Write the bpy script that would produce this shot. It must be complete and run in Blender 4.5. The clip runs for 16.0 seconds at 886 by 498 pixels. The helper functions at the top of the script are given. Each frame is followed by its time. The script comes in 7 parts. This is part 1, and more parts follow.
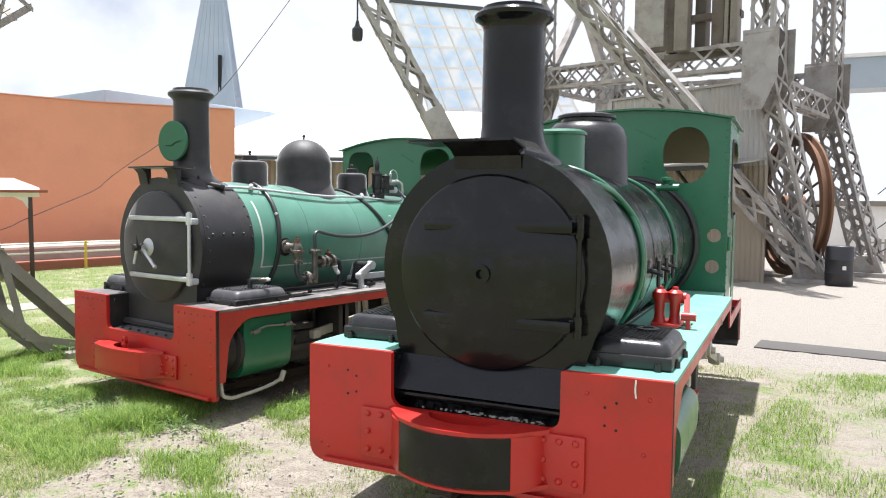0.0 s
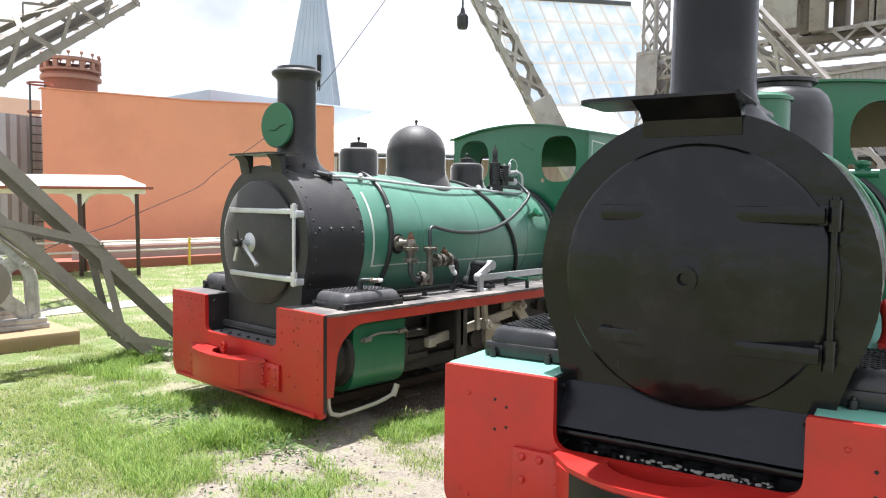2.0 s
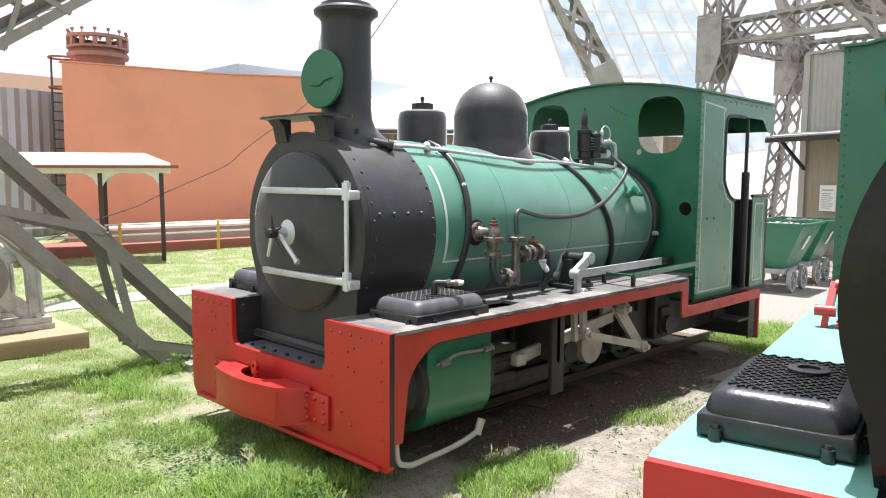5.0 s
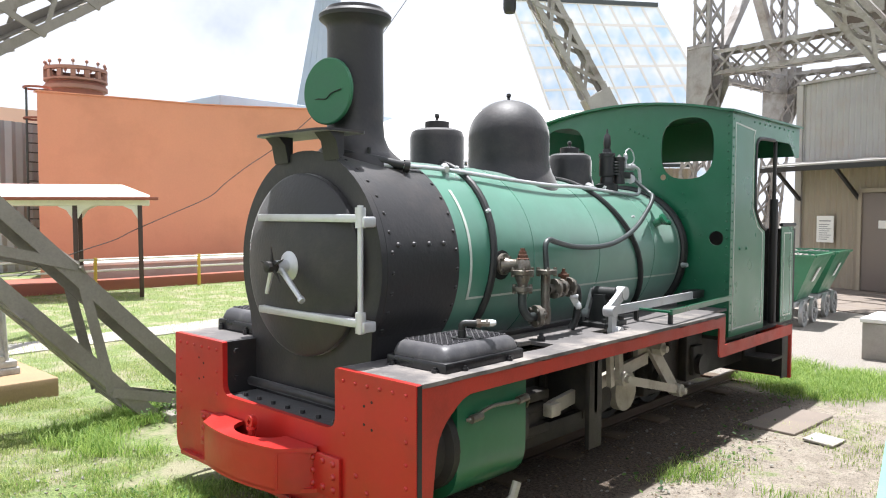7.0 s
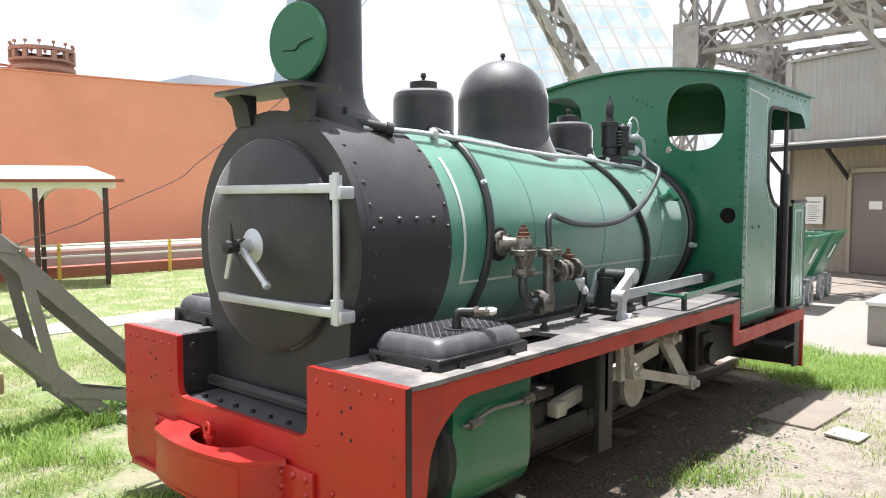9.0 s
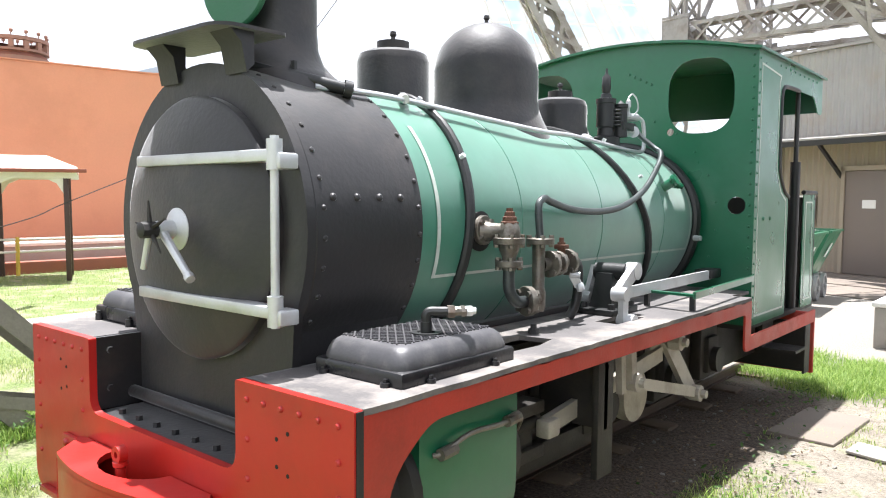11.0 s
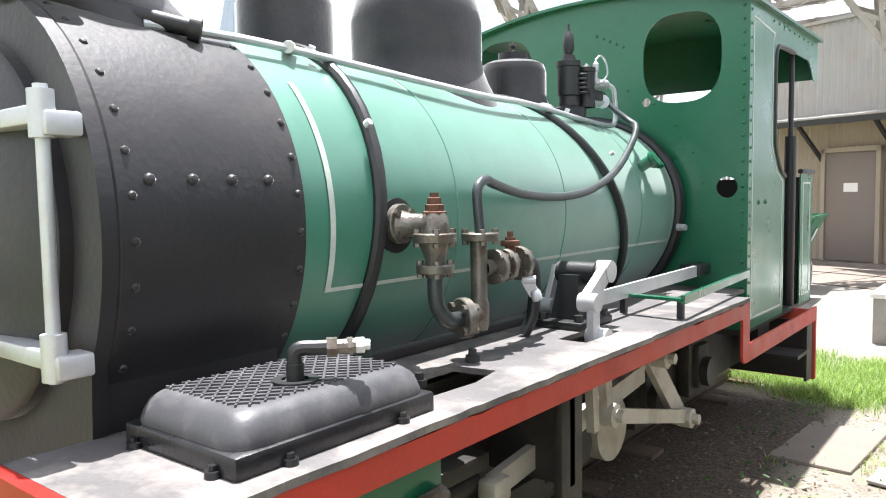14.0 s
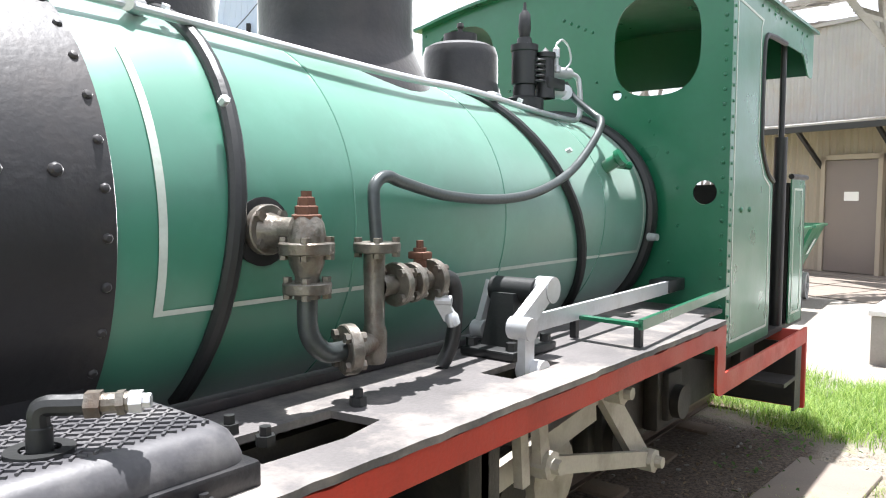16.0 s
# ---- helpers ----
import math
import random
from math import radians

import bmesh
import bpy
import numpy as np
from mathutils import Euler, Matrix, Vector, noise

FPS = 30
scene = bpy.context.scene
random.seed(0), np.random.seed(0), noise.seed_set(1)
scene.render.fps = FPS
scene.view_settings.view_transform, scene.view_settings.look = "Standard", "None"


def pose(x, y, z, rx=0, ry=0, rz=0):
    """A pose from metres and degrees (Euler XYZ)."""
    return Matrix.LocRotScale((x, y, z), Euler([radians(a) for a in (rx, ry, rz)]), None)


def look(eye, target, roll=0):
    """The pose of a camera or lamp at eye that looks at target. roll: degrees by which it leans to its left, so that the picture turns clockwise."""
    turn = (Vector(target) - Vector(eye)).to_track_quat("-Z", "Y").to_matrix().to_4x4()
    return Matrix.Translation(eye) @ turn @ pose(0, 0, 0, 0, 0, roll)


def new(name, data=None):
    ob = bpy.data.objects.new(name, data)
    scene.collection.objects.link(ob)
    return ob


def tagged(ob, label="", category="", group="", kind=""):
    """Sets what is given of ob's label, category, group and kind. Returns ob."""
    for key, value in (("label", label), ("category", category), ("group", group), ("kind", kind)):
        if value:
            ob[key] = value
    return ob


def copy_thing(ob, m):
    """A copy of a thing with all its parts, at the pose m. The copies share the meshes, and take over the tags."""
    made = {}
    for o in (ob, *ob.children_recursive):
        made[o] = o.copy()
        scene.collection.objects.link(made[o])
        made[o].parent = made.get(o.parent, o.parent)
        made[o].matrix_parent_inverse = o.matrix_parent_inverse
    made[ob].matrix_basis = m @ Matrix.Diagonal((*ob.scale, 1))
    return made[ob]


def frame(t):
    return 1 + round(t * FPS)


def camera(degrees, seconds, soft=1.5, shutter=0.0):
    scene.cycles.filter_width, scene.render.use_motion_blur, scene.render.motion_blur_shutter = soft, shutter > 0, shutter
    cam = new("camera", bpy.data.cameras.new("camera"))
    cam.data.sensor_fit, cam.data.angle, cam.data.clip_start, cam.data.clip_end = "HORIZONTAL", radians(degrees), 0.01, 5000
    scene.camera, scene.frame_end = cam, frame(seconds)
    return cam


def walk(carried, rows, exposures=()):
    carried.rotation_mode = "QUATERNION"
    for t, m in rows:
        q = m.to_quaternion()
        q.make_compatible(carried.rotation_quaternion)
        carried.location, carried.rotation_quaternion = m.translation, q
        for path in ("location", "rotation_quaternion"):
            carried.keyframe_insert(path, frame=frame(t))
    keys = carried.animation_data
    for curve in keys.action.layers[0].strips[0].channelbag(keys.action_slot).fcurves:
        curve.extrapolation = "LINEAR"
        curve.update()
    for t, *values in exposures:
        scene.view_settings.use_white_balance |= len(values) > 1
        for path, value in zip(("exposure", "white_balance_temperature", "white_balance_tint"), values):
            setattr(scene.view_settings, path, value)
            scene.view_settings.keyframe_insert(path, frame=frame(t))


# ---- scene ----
EXPOSURES = [(0, 0.98), (2, 1.16), (3.5, 1.25), (6, 1.08), (9, 1.24), (11.5, 1.50), (16, 1.64)]
cam = camera(61.6, 16.0, soft=1.1)
PATH = [
    (0, (5.584, -3.525, 1.684), (4.429, -1.897, 1.56), 0.7),
    (0.5, (5.478, -3.413, 1.664), (4.247, -1.842, 1.544), 1.2),
    (1, (5.257, -3.303, 1.649), (3.98, -1.769, 1.526), 0.8),
    (1.5, (5.052, -3.211, 1.631), (3.746, -1.702, 1.508), 0.6),
    (2, (4.835, -3.044, 1.608), (3.49, -1.57, 1.482), 0.7),
    (2.5, (4.646, -2.924, 1.583), (3.252, -1.497, 1.44), 0.6),
    (3, (4.377, -2.784, 1.602), (2.939, -1.405, 1.428), 0.4),
    (3.5, (4.174, -2.641, 1.597), (2.722, -1.28, 1.396), 0.2),
    (6, (3.392, -2.197, 1.59), (2.033, -0.738, 1.438), 0.5),
    (6.5, (3.283, -2.147, 1.588), (1.917, -0.691, 1.473), 0.4),
    (7, (3.102, -2.095, 1.545), (1.738, -0.635, 1.453), 0.2),
    (7.5, (3.008, -2.056, 1.532), (1.68, -0.565, 1.41), 0.2),
    (8, (2.909, -1.938, 1.519), (1.612, -0.421, 1.383), 0.2),
    (8.5, (2.845, -1.817, 1.507), (1.512, -0.332, 1.378), 0.0),
    (9, (2.708, -1.742, 1.481), (1.387, -0.246, 1.35), -0.0),
    (11.5, (2.317, -1.155, 1.385), (1.043, 0.381, 1.251), 0.4),
    (12, (2.263, -1.027, 1.38), (1.025, 0.537, 1.238), -0.6),
    (12.5, (2.211, -0.836, 1.374), (0.959, 0.716, 1.231), -1.1),
    (13, (2.16, -0.739, 1.369), (0.87, 0.783, 1.222), -1.1),
    (13.5, (2.073, -0.641, 1.364), (0.783, 0.88, 1.218), -0.8),
    (14, (2.026, -0.531, 1.358), (0.786, 1.032, 1.213), -0.9),
    (14.5, (2.048, -0.36, 1.352), (0.806, 1.201, 1.213), -1.0),
    (15, (2.068, -0.23, 1.37), (0.808, 1.317, 1.232), -0.4),
    (15.5, (2.027, -0.118, 1.358), (0.764, 1.427, 1.224), -0.2),
    (16, (1.964, 0.012, 1.351), (0.721, 1.573, 1.212), 0.1),
]
walk(cam, [(t, look(eye, target, roll)) for t, eye, target, roll in PATH], exposures=EXPOSURES)

# ---- world, sun, exposure ----
SUN_FROM = Vector((-0.127, 0.13, 1.0)).normalized()
world = bpy.data.worlds.new("world")
scene.world = world
world.use_nodes = True
wn, wl = world.node_tree.nodes, world.node_tree.links
wn.clear()
w_out = wn.new("ShaderNodeOutputWorld")
w_bg = wn.new("ShaderNodeBackground")
w_sky = wn.new("ShaderNodeTexSky")
w_sky.sky_type = "NISHITA"
w_sky.sun_disc = False
w_sky.sun_elevation = math.asin(SUN_FROM.z)
w_sky.sun_rotation = math.atan2(SUN_FROM.x, SUN_FROM.y)
w_co = wn.new("ShaderNodeTexCoord")
w_noise = wn.new("ShaderNodeTexNoise")
w_noise.inputs["Scale"].default_value = 2.6
w_noise.inputs["Detail"].default_value = 7.0
w_noise.inputs["Roughness"].default_value = 0.55
w_ramp = wn.new("ShaderNodeValToRGB")
w_ramp.color_ramp.elements[0].position = 0.30
w_ramp.color_ramp.elements[1].position = 0.41
w_ramp.color_ramp.elements[0].color = (0.62, 0.62, 0.62, 1)
w_mix = wn.new("ShaderNodeMix")
w_mix.data_type = "RGBA"
w_mix.inputs["B"].default_value = (12.0, 12.6, 14.2, 1)
wl.new(w_co.outputs["Generated"], w_noise.inputs["Vector"])
wl.new(w_noise.outputs["Fac"], w_ramp.inputs["Fac"])
wl.new(w_ramp.outputs["Color"], w_mix.inputs["Factor"])
wl.new(w_sky.outputs["Color"], w_mix.inputs["A"])
wl.new(w_mix.outputs["Result"], w_bg.inputs["Color"])
w_bg.inputs["Strength"].default_value = 0.042
wl.new(w_bg.outputs["Background"], w_out.inputs["Surface"])

sun = new("sun", bpy.data.lights.new("sun", "SUN"))
sun.data.energy = 5.0
sun.data.angle = radians(0.6)
sun.data.color = (1.0, 0.985, 1.0)
sun.matrix_world = look(SUN_FROM * 50, (0, 0, 0))


# ---- materials ----
def mat(name, rgb, rough=0.5, metal=0.0, var=0.12, scale=6.0, bump=0.15, fine=90.0, dirt=None, dirt_amt=0.35, dirt_scale=2.0,
        coat=0.0, piece=0.0, spec=0.5, coat_rough=0.12, coat_ior=1.5, dust_sheen=0.0):
    m = bpy.data.materials.new(name)
    m.use_nodes = True
    n, l = m.node_tree.nodes, m.node_tree.links
    b = n["Principled BSDF"]
    co = n.new("ShaderNodeTexCoord")
    n1 = n.new("ShaderNodeTexNoise")
    n1.inputs["Scale"].default_value = scale
    n1.inputs["Detail"].default_value = 6
    n2 = n.new("ShaderNodeTexNoise")
    n2.inputs["Scale"].default_value = fine
    n2.inputs["Detail"].default_value = 4
    for q in (n1, n2):
        l.new(co.outputs["Object"], q.inputs["Vector"])
    add = n.new("ShaderNodeMath")
    add.operation = "MULTIPLY_ADD"
    add.inputs[1].default_value = 0.5
    l.new(n2.outputs["Fac"], add.inputs[0])
    l.new(n1.outputs["Fac"], add.inputs[2])
    rng = n.new("ShaderNodeMapRange")
    rng.inputs["From Min"].default_value = 0.35
    rng.inputs["From Max"].default_value = 1.15
    rng.inputs["To Min"].default_value = 1 - var
    rng.inputs["To Max"].default_value = 1 + var
    l.new(add.outputs[0], rng.inputs["Value"])
    mul = n.new("ShaderNodeMix")
    mul.data_type, mul.blend_type = "RGBA", "MULTIPLY"
    mul.inputs["Factor"].default_value = 1
    mul.inputs["A"].default_value = (*rgb, 1)
    l.new(rng.outputs[0], mul.inputs["B"])
    col = mul.outputs["Result"]
    if piece:
        oi = n.new("ShaderNodeObjectInfo")
        r2 = n.new("ShaderNodeMapRange")
        r2.inputs["To Min"].default_value = 1 - piece
        r2.inputs["To Max"].default_value = 1 + piece
        l.new(oi.outputs["Random"], r2.inputs["Value"])
        m2 = n.new("ShaderNodeMix")
        m2.data_type, m2.blend_type = "RGBA", "MULTIPLY"
        m2.inputs["Factor"].default_value = 1
        l.new(col, m2.inputs["A"])
        l.new(r2.outputs[0], m2.inputs["B"])
        col = m2.outputs["Result"]
    if dirt:
        n3 = n.new("ShaderNodeTexNoise")
        n3.inputs["Scale"].default_value = dirt_scale
        n3.inputs["Detail"].default_value = 9
        n3.inputs["Roughness"].default_value = 0.65
        l.new(co.outputs["Object"], n3.inputs["Vector"])
        rp = n.new("ShaderNodeMapRange")
        rp.inputs["From Min"].default_value = 0.48
        rp.inputs["From Max"].default_value = 0.72
        rp.inputs["To Max"].default_value = dirt_amt
        l.new(n3.outputs["Fac"], rp.inputs["Value"])
        dm = n.new("ShaderNodeMix")
        dm.data_type = "RGBA"
        dm.inputs["B"].default_value = (*dirt, 1)
        l.new(rp.outputs[0], dm.inputs["Factor"])
        l.new(col, dm.inputs["A"])
        col = dm.outputs["Result"]
    l.new(col, b.inputs["Base Color"])
    rr = n.new("ShaderNodeMapRange")
    rr.inputs["From Min"].default_value = 0.3
    rr.inputs["From Max"].default_value = 0.7
    rr.inputs["To Min"].default_value = max(0.02, rough - 0.1)
    rr.inputs["To Max"].default_value = min(1, rough + 0.1)
    l.new(n1.outputs["Fac"], rr.inputs["Value"])
    l.new(rr.outputs[0], b.inputs["Roughness"])
    b.inputs["Metallic"].default_value = metal
    b.inputs["Specular IOR Level"].default_value = spec
    b.inputs["Coat Weight"].default_value = coat
    b.inputs["Coat Roughness"].default_value = coat_rough
    b.inputs["Coat IOR"].default_value = coat_ior
    b.inputs["Sheen Weight"].default_value = dust_sheen
    b.inputs["Sheen Roughness"].default_value = 0.35
    if bump:
        bp = n.new("ShaderNodeBump")
        bp.inputs["Strength"].default_value = bump
        bp.inputs["Distance"].default_value = 0.01
        l.new(add.outputs[0], bp.inputs["Height"])
        l.new(bp.outputs["Normal"], b.inputs["Normal"])
    return m


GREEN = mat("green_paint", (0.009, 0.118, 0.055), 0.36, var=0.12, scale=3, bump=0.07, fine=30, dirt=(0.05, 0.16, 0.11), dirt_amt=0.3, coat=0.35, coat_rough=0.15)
# lighter copy of the green: pale patches and sheen put sun glare into it
GREEN_BOILER = mat("green_paint_with_glare", (0.021, 0.172, 0.104), 0.40, var=0.16, scale=3.5, bump=0.12, fine=9, dirt=(0.07, 0.25, 0.18), dirt_amt=0.5, dirt_scale=4, coat=1.0, coat_rough=0.42, coat_ior=1.7, spec=0.4, dust_sheen=0.85)
GREEN_DISC = mat("faded_green_paint", (0.018, 0.12, 0.055), 0.5, var=0.12, bump=0.1)
# same green made paler, the sheen on the cab sides is in the colour
GREEN_SIDE = mat("green_paint_side_sheen", (0.028, 0.17, 0.09), 0.33, var=0.10, scale=4, bump=0.08, fine=40, dirt=(0.16, 0.2, 0.15), dirt_amt=0.3, coat=0.3)
GREEN_TOP = mat("light_green_deck_paint", (0.15, 0.38, 0.295), 0.55, var=0.1, dirt=(0.2, 0.25, 0.2), dirt_amt=0.3)
RED = mat("red_paint", (0.42, 0.014, 0.010), 0.42, var=0.10, scale=4, bump=0.10, fine=35, dirt=(0.16, 0.02, 0.012), dirt_amt=0.45, dirt_scale=3, coat=0.2)
RED_DARK = mat("worn_red_valance_paint", (0.42, 0.034, 0.018), 0.5, var=0.2, scale=8, bump=0.2, dirt=(0.10, 0.03, 0.02), dirt_amt=0.5, dirt_scale=4)
BLACK = mat("black_heat_paint", (0.013, 0.012, 0.0135), 0.52, var=0.35, scale=3, bump=0.22, fine=55, dirt=(0.085, 0.066, 0.056), dirt_amt=0.42, dirt_scale=2.6, spec=0.55, dust_sheen=0.4)
BLACK_GLOSS = mat("glossy_black_paint", (0.004, 0.0042, 0.005), 0.2, var=0.4, scale=4, bump=0.4, fine=16, dirt=(0.026, 0.023, 0.024), dirt_amt=0.6, dirt_scale=4.5, spec=0.32)
# bluish base colour stands for sky reflected in the sloping plate
APRON = mat("satin_black_sky_tint", (0.006, 0.007, 0.011), 0.3, var=0.3, scale=4, bump=0.15, fine=20, dirt=(0.016, 0.016, 0.018), dirt_amt=0.5, dirt_scale=5, spec=0.3)
BLACK_TOP = mat("weathered_black_deck", (0.098, 0.091, 0.089), 0.7, var=0.35, scale=5, bump=0.3, dirt=(0.36, 0.32, 0.28), dirt_amt=0.75, dirt_scale=3.5)
# grey lid over a black base: the sun glint is put into the colour
TOOL_BLACK = mat("sunlit_cast_cover_black", (0.062, 0.061, 0.066), 0.5, var=0.25, bump=0.1, dirt=(0.22, 0.21, 0.20), dirt_amt=0.5, dirt_scale=6)
TOOL_GLOSS = mat("glossy_cast_cover_black", (0.014, 0.014, 0.016), 0.33, var=0.3, bump=0.2, dirt=(0.06, 0.055, 0.05), dirt_amt=0.4, dirt_scale=6)
UNDER = mat("underframe_black", (0.018, 0.0165, 0.015), 0.6, var=0.35, bump=0.25, dirt=(0.08, 0.06, 0.042), dirt_amt=0.4, dirt_scale=4)
SILVER = mat("silver_paint", (0.56, 0.57, 0.58), 0.42, 0.55, var=0.10, bump=0.12, dirt=(0.30, 0.28, 0.26), dirt_amt=0.35, dirt_scale=8)
BEIGE = mat("cream_rod_paint", (0.42, 0.39, 0.33), 0.5, 0.1, var=0.15, bump=0.15, dirt=(0.15, 0.12, 0.09), dirt_amt=0.55, dirt_scale=6)
BRASS = mat("aged_gunmetal", (0.19, 0.175, 0.15), 0.40, 0.65, var=0.35, scale=25, bump=0.35, dirt=(0.10, 0.055, 0.032), dirt_amt=0.7, dirt_scale=16)
RUST = mat("rusty_bolt", (0.13, 0.06, 0.038), 0.7, 0.3, var=0.3, scale=30, bump=0.3)
PIPE = mat("grey_steel_pipe", (0.075, 0.085, 0.085), 0.38, 0.55, var=0.25, bump=0.15)
LINE = mat("cream_lining_paint", (0.50, 0.55, 0.49), 0.5, var=0.15, scale=15)
HOSE = mat("black_hose_rubber", (0.017, 0.018, 0.018), 0.45, var=0.3, bump=0.15)
STEEL = mat("weathered_silver_steel", (0.34, 0.325, 0.31), 0.6, 0.25, var=0.3, scale=3, bump=0.25, fine=50, dirt=(0.13, 0.095, 0.07), dirt_amt=0.85, dirt_scale=1.6)
STEEL_DARK = mat("dull_grey_steel", (0.25, 0.225, 0.195), 0.65, 0.15, var=0.3, scale=5, bump=0.3, fine=60, dirt=(0.10, 0.08, 0.06), dirt_amt=0.6, dirt_scale=2.5)
WINCH = mat("aluminium_paint_on_iron", (0.50, 0.49, 0.48), 0.5, 0.35, var=0.25, scale=7, bump=0.3, dirt=(0.09, 0.07, 0.055), dirt_amt=0.75, dirt_scale=5)
CONCRETE = mat("stained_concrete", (0.31, 0.215, 0.12), 0.9, var=0.2, scale=4, bump=0.4, fine=60, dirt=(0.16, 0.13, 0.10), dirt_amt=0.5)
CONC_GREY = mat("grey_concrete", (0.33, 0.31, 0.28), 0.9, var=0.2, scale=4, bump=0.4, fine=60, dirt=(0.16, 0.14, 0.12), dirt_amt=0.5)
ORANGE = mat("terracotta_plaster", (0.62, 0.29, 0.175), 0.85, var=0.08, scale=0.8, bump=0.25, fine=25, dirt=(0.46, 0.21, 0.12), dirt_amt=0.5, dirt_scale=0.6)
PINK = mat("pink_plaster", (0.72, 0.45, 0.36), 0.85, var=0.06, scale=0.6)
RED_KERB = mat("oxide_red_kerb", (0.26, 0.085, 0.055), 0.8, var=0.15, bump=0.2)
YELLOW = mat("yellow_post_paint", (0.62, 0.42, 0.06), 0.5)
CORR = mat("galvanised_sheet", (0.37, 0.36, 0.345), 0.45, 0.35, var=0.15, scale=2, bump=0.1, dirt=(0.36, 0.29, 0.22), dirt_amt=0.5, dirt_scale=1.5)
CORR_BEIGE = mat("beige_sheet", (0.31, 0.265, 0.205), 0.6, 0.1, var=0.12, scale=1.5, bump=0.1, dirt=(0.30, 0.24, 0.18), dirt_amt=0.5)
WHITE_ROOF = mat("white_sheet_roof", (0.82, 0.81, 0.79), 0.6, var=0.05, scale=0.6)
ZINC = mat("blue_grey_zinc", (0.36, 0.42, 0.49), 0.5, 0.3, var=0.15, scale=0.6, bump=0.05, dirt=(0.46, 0.50, 0.54), dirt_amt=0.6, dirt_scale=0.5)
TANK = mat("silver_tank_sheet", (0.40, 0.42, 0.45), 0.5, 0.3, var=0.15, scale=2, bump=0.1)
SKIP = mat("rust_stained_skip_steel", (0.13, 0.11, 0.092), 0.7, 0.2, var=0.35, scale=2.5, bump=0.3, dirt=(0.075, 0.045, 0.03), dirt_amt=0.8, dirt_scale=1.4)
# brown tone puts the bounced light under the cab roof into the colour
CAB_IN = mat("bounce_lit_cab_lining", (0.30, 0.235, 0.175), 0.7, var=0.15, scale=4, dirt=(0.16, 0.12, 0.09), dirt_amt=0.5)
BROWN = mat("dark_brown_post_paint", (0.055, 0.03, 0.024), 0.5)
CREAM = mat("cream_fascia_paint", (0.74, 0.72, 0.66), 0.6)
TIN_RED = mat("faded_red_tin_roof", (0.74, 0.46, 0.41), 0.55, 0.1, var=0.1, scale=1.2, dirt=(0.8, 0.76, 0.72), dirt_amt=0.7, dirt_scale=1.2)
BRICK = mat("tower_brick", (0.22, 0.085, 0.06), 0.85, var=0.25, scale=3, bump=0.2)
BRICK_PALE = mat("tower_stone_band", (0.27, 0.145, 0.11), 0.85, var=0.15, scale=3)
DOOR_TAUPE = mat("taupe_door_paint", (0.18, 0.15, 0.13), 0.5, var=0.06)
PAPER = mat("white_notice", (0.75, 0.74, 0.72), 0.6, var=0.03)
INK = mat("grey_print", (0.25, 0.25, 0.25), 0.7)
DARK = mat("dark_void", (0.008, 0.008, 0.008), 0.8)
RUST_WHEEL = mat("rusty_iron", (0.16, 0.085, 0.05), 0.7, 0.3, var=0.3, scale=4, bump=0.3)
WHEEL_TAN = mat("tan_iron_rim", (0.12, 0.08, 0.052), 0.65, 0.2, var=0.25, scale=4, bump=0.2)
WHEEL_GREY = mat("grey_cart_wheel", (0.36, 0.36, 0.35), 0.55, 0.3, var=0.2)
GREEN_CART = mat("green_cart_paint", (0.03, 0.17, 0.085), 0.4, var=0.15, bump=0.1, dirt=(0.2, 0.3, 0.22), dirt_amt=0.4, coat=0.2)
ROCK = mat("pale_ore_rock", (0.25, 0.24, 0.215), 0.9, var=0.25, scale=12, bump=0.5)
BARREL = mat("black_drum_plastic", (0.018, 0.018, 0.022), 0.45)
RUBBER_MAT = mat("dark_ground_mat", (0.075, 0.07, 0.065), 0.9, var=0.25)
SLAB = mat("grey_paving_slab", (0.18, 0.15, 0.125), 0.9, var=0.2, scale=5, bump=0.3, piece=0.12, dirt=(0.24, 0.2, 0.15), dirt_amt=0.5)
RAIL = mat("brown_rail_steel", (0.10, 0.07, 0.05), 0.6, 0.4, var=0.3)
TIMBER = mat("old_sleeper_wood", (0.11, 0.08, 0.055), 0.9, var=0.35, scale=9, bump=0.5)
CABLE = mat("black_cable", (0.02, 0.02, 0.02), 0.6)
WHITE = mat("white_paint", (0.78, 0.77, 0.75), 0.5, var=0.05)


def glass_panel():
    m = bpy.data.materials.new("pale_blue_glazing")
    m.use_nodes = True
    n, l = m.node_tree.nodes, m.node_tree.links
    b = n["Principled BSDF"]
    co = n.new("ShaderNodeTexCoord")
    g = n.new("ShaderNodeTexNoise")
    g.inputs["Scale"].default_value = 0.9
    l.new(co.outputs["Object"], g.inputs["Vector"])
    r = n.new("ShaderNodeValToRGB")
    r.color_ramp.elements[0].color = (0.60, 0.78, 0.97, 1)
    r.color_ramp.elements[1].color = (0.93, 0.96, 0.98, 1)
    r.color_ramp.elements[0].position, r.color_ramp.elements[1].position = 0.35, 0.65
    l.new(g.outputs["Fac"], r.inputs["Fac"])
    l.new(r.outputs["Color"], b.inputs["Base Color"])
    b.inputs["Roughness"].default_value = 0.12
    return m


GLAZING = glass_panel()


# ---- mesh helpers ----
def shade(me, deg=35):
    me.shade_smooth()
    me.set_sharp_from_angle(angle=radians(deg))


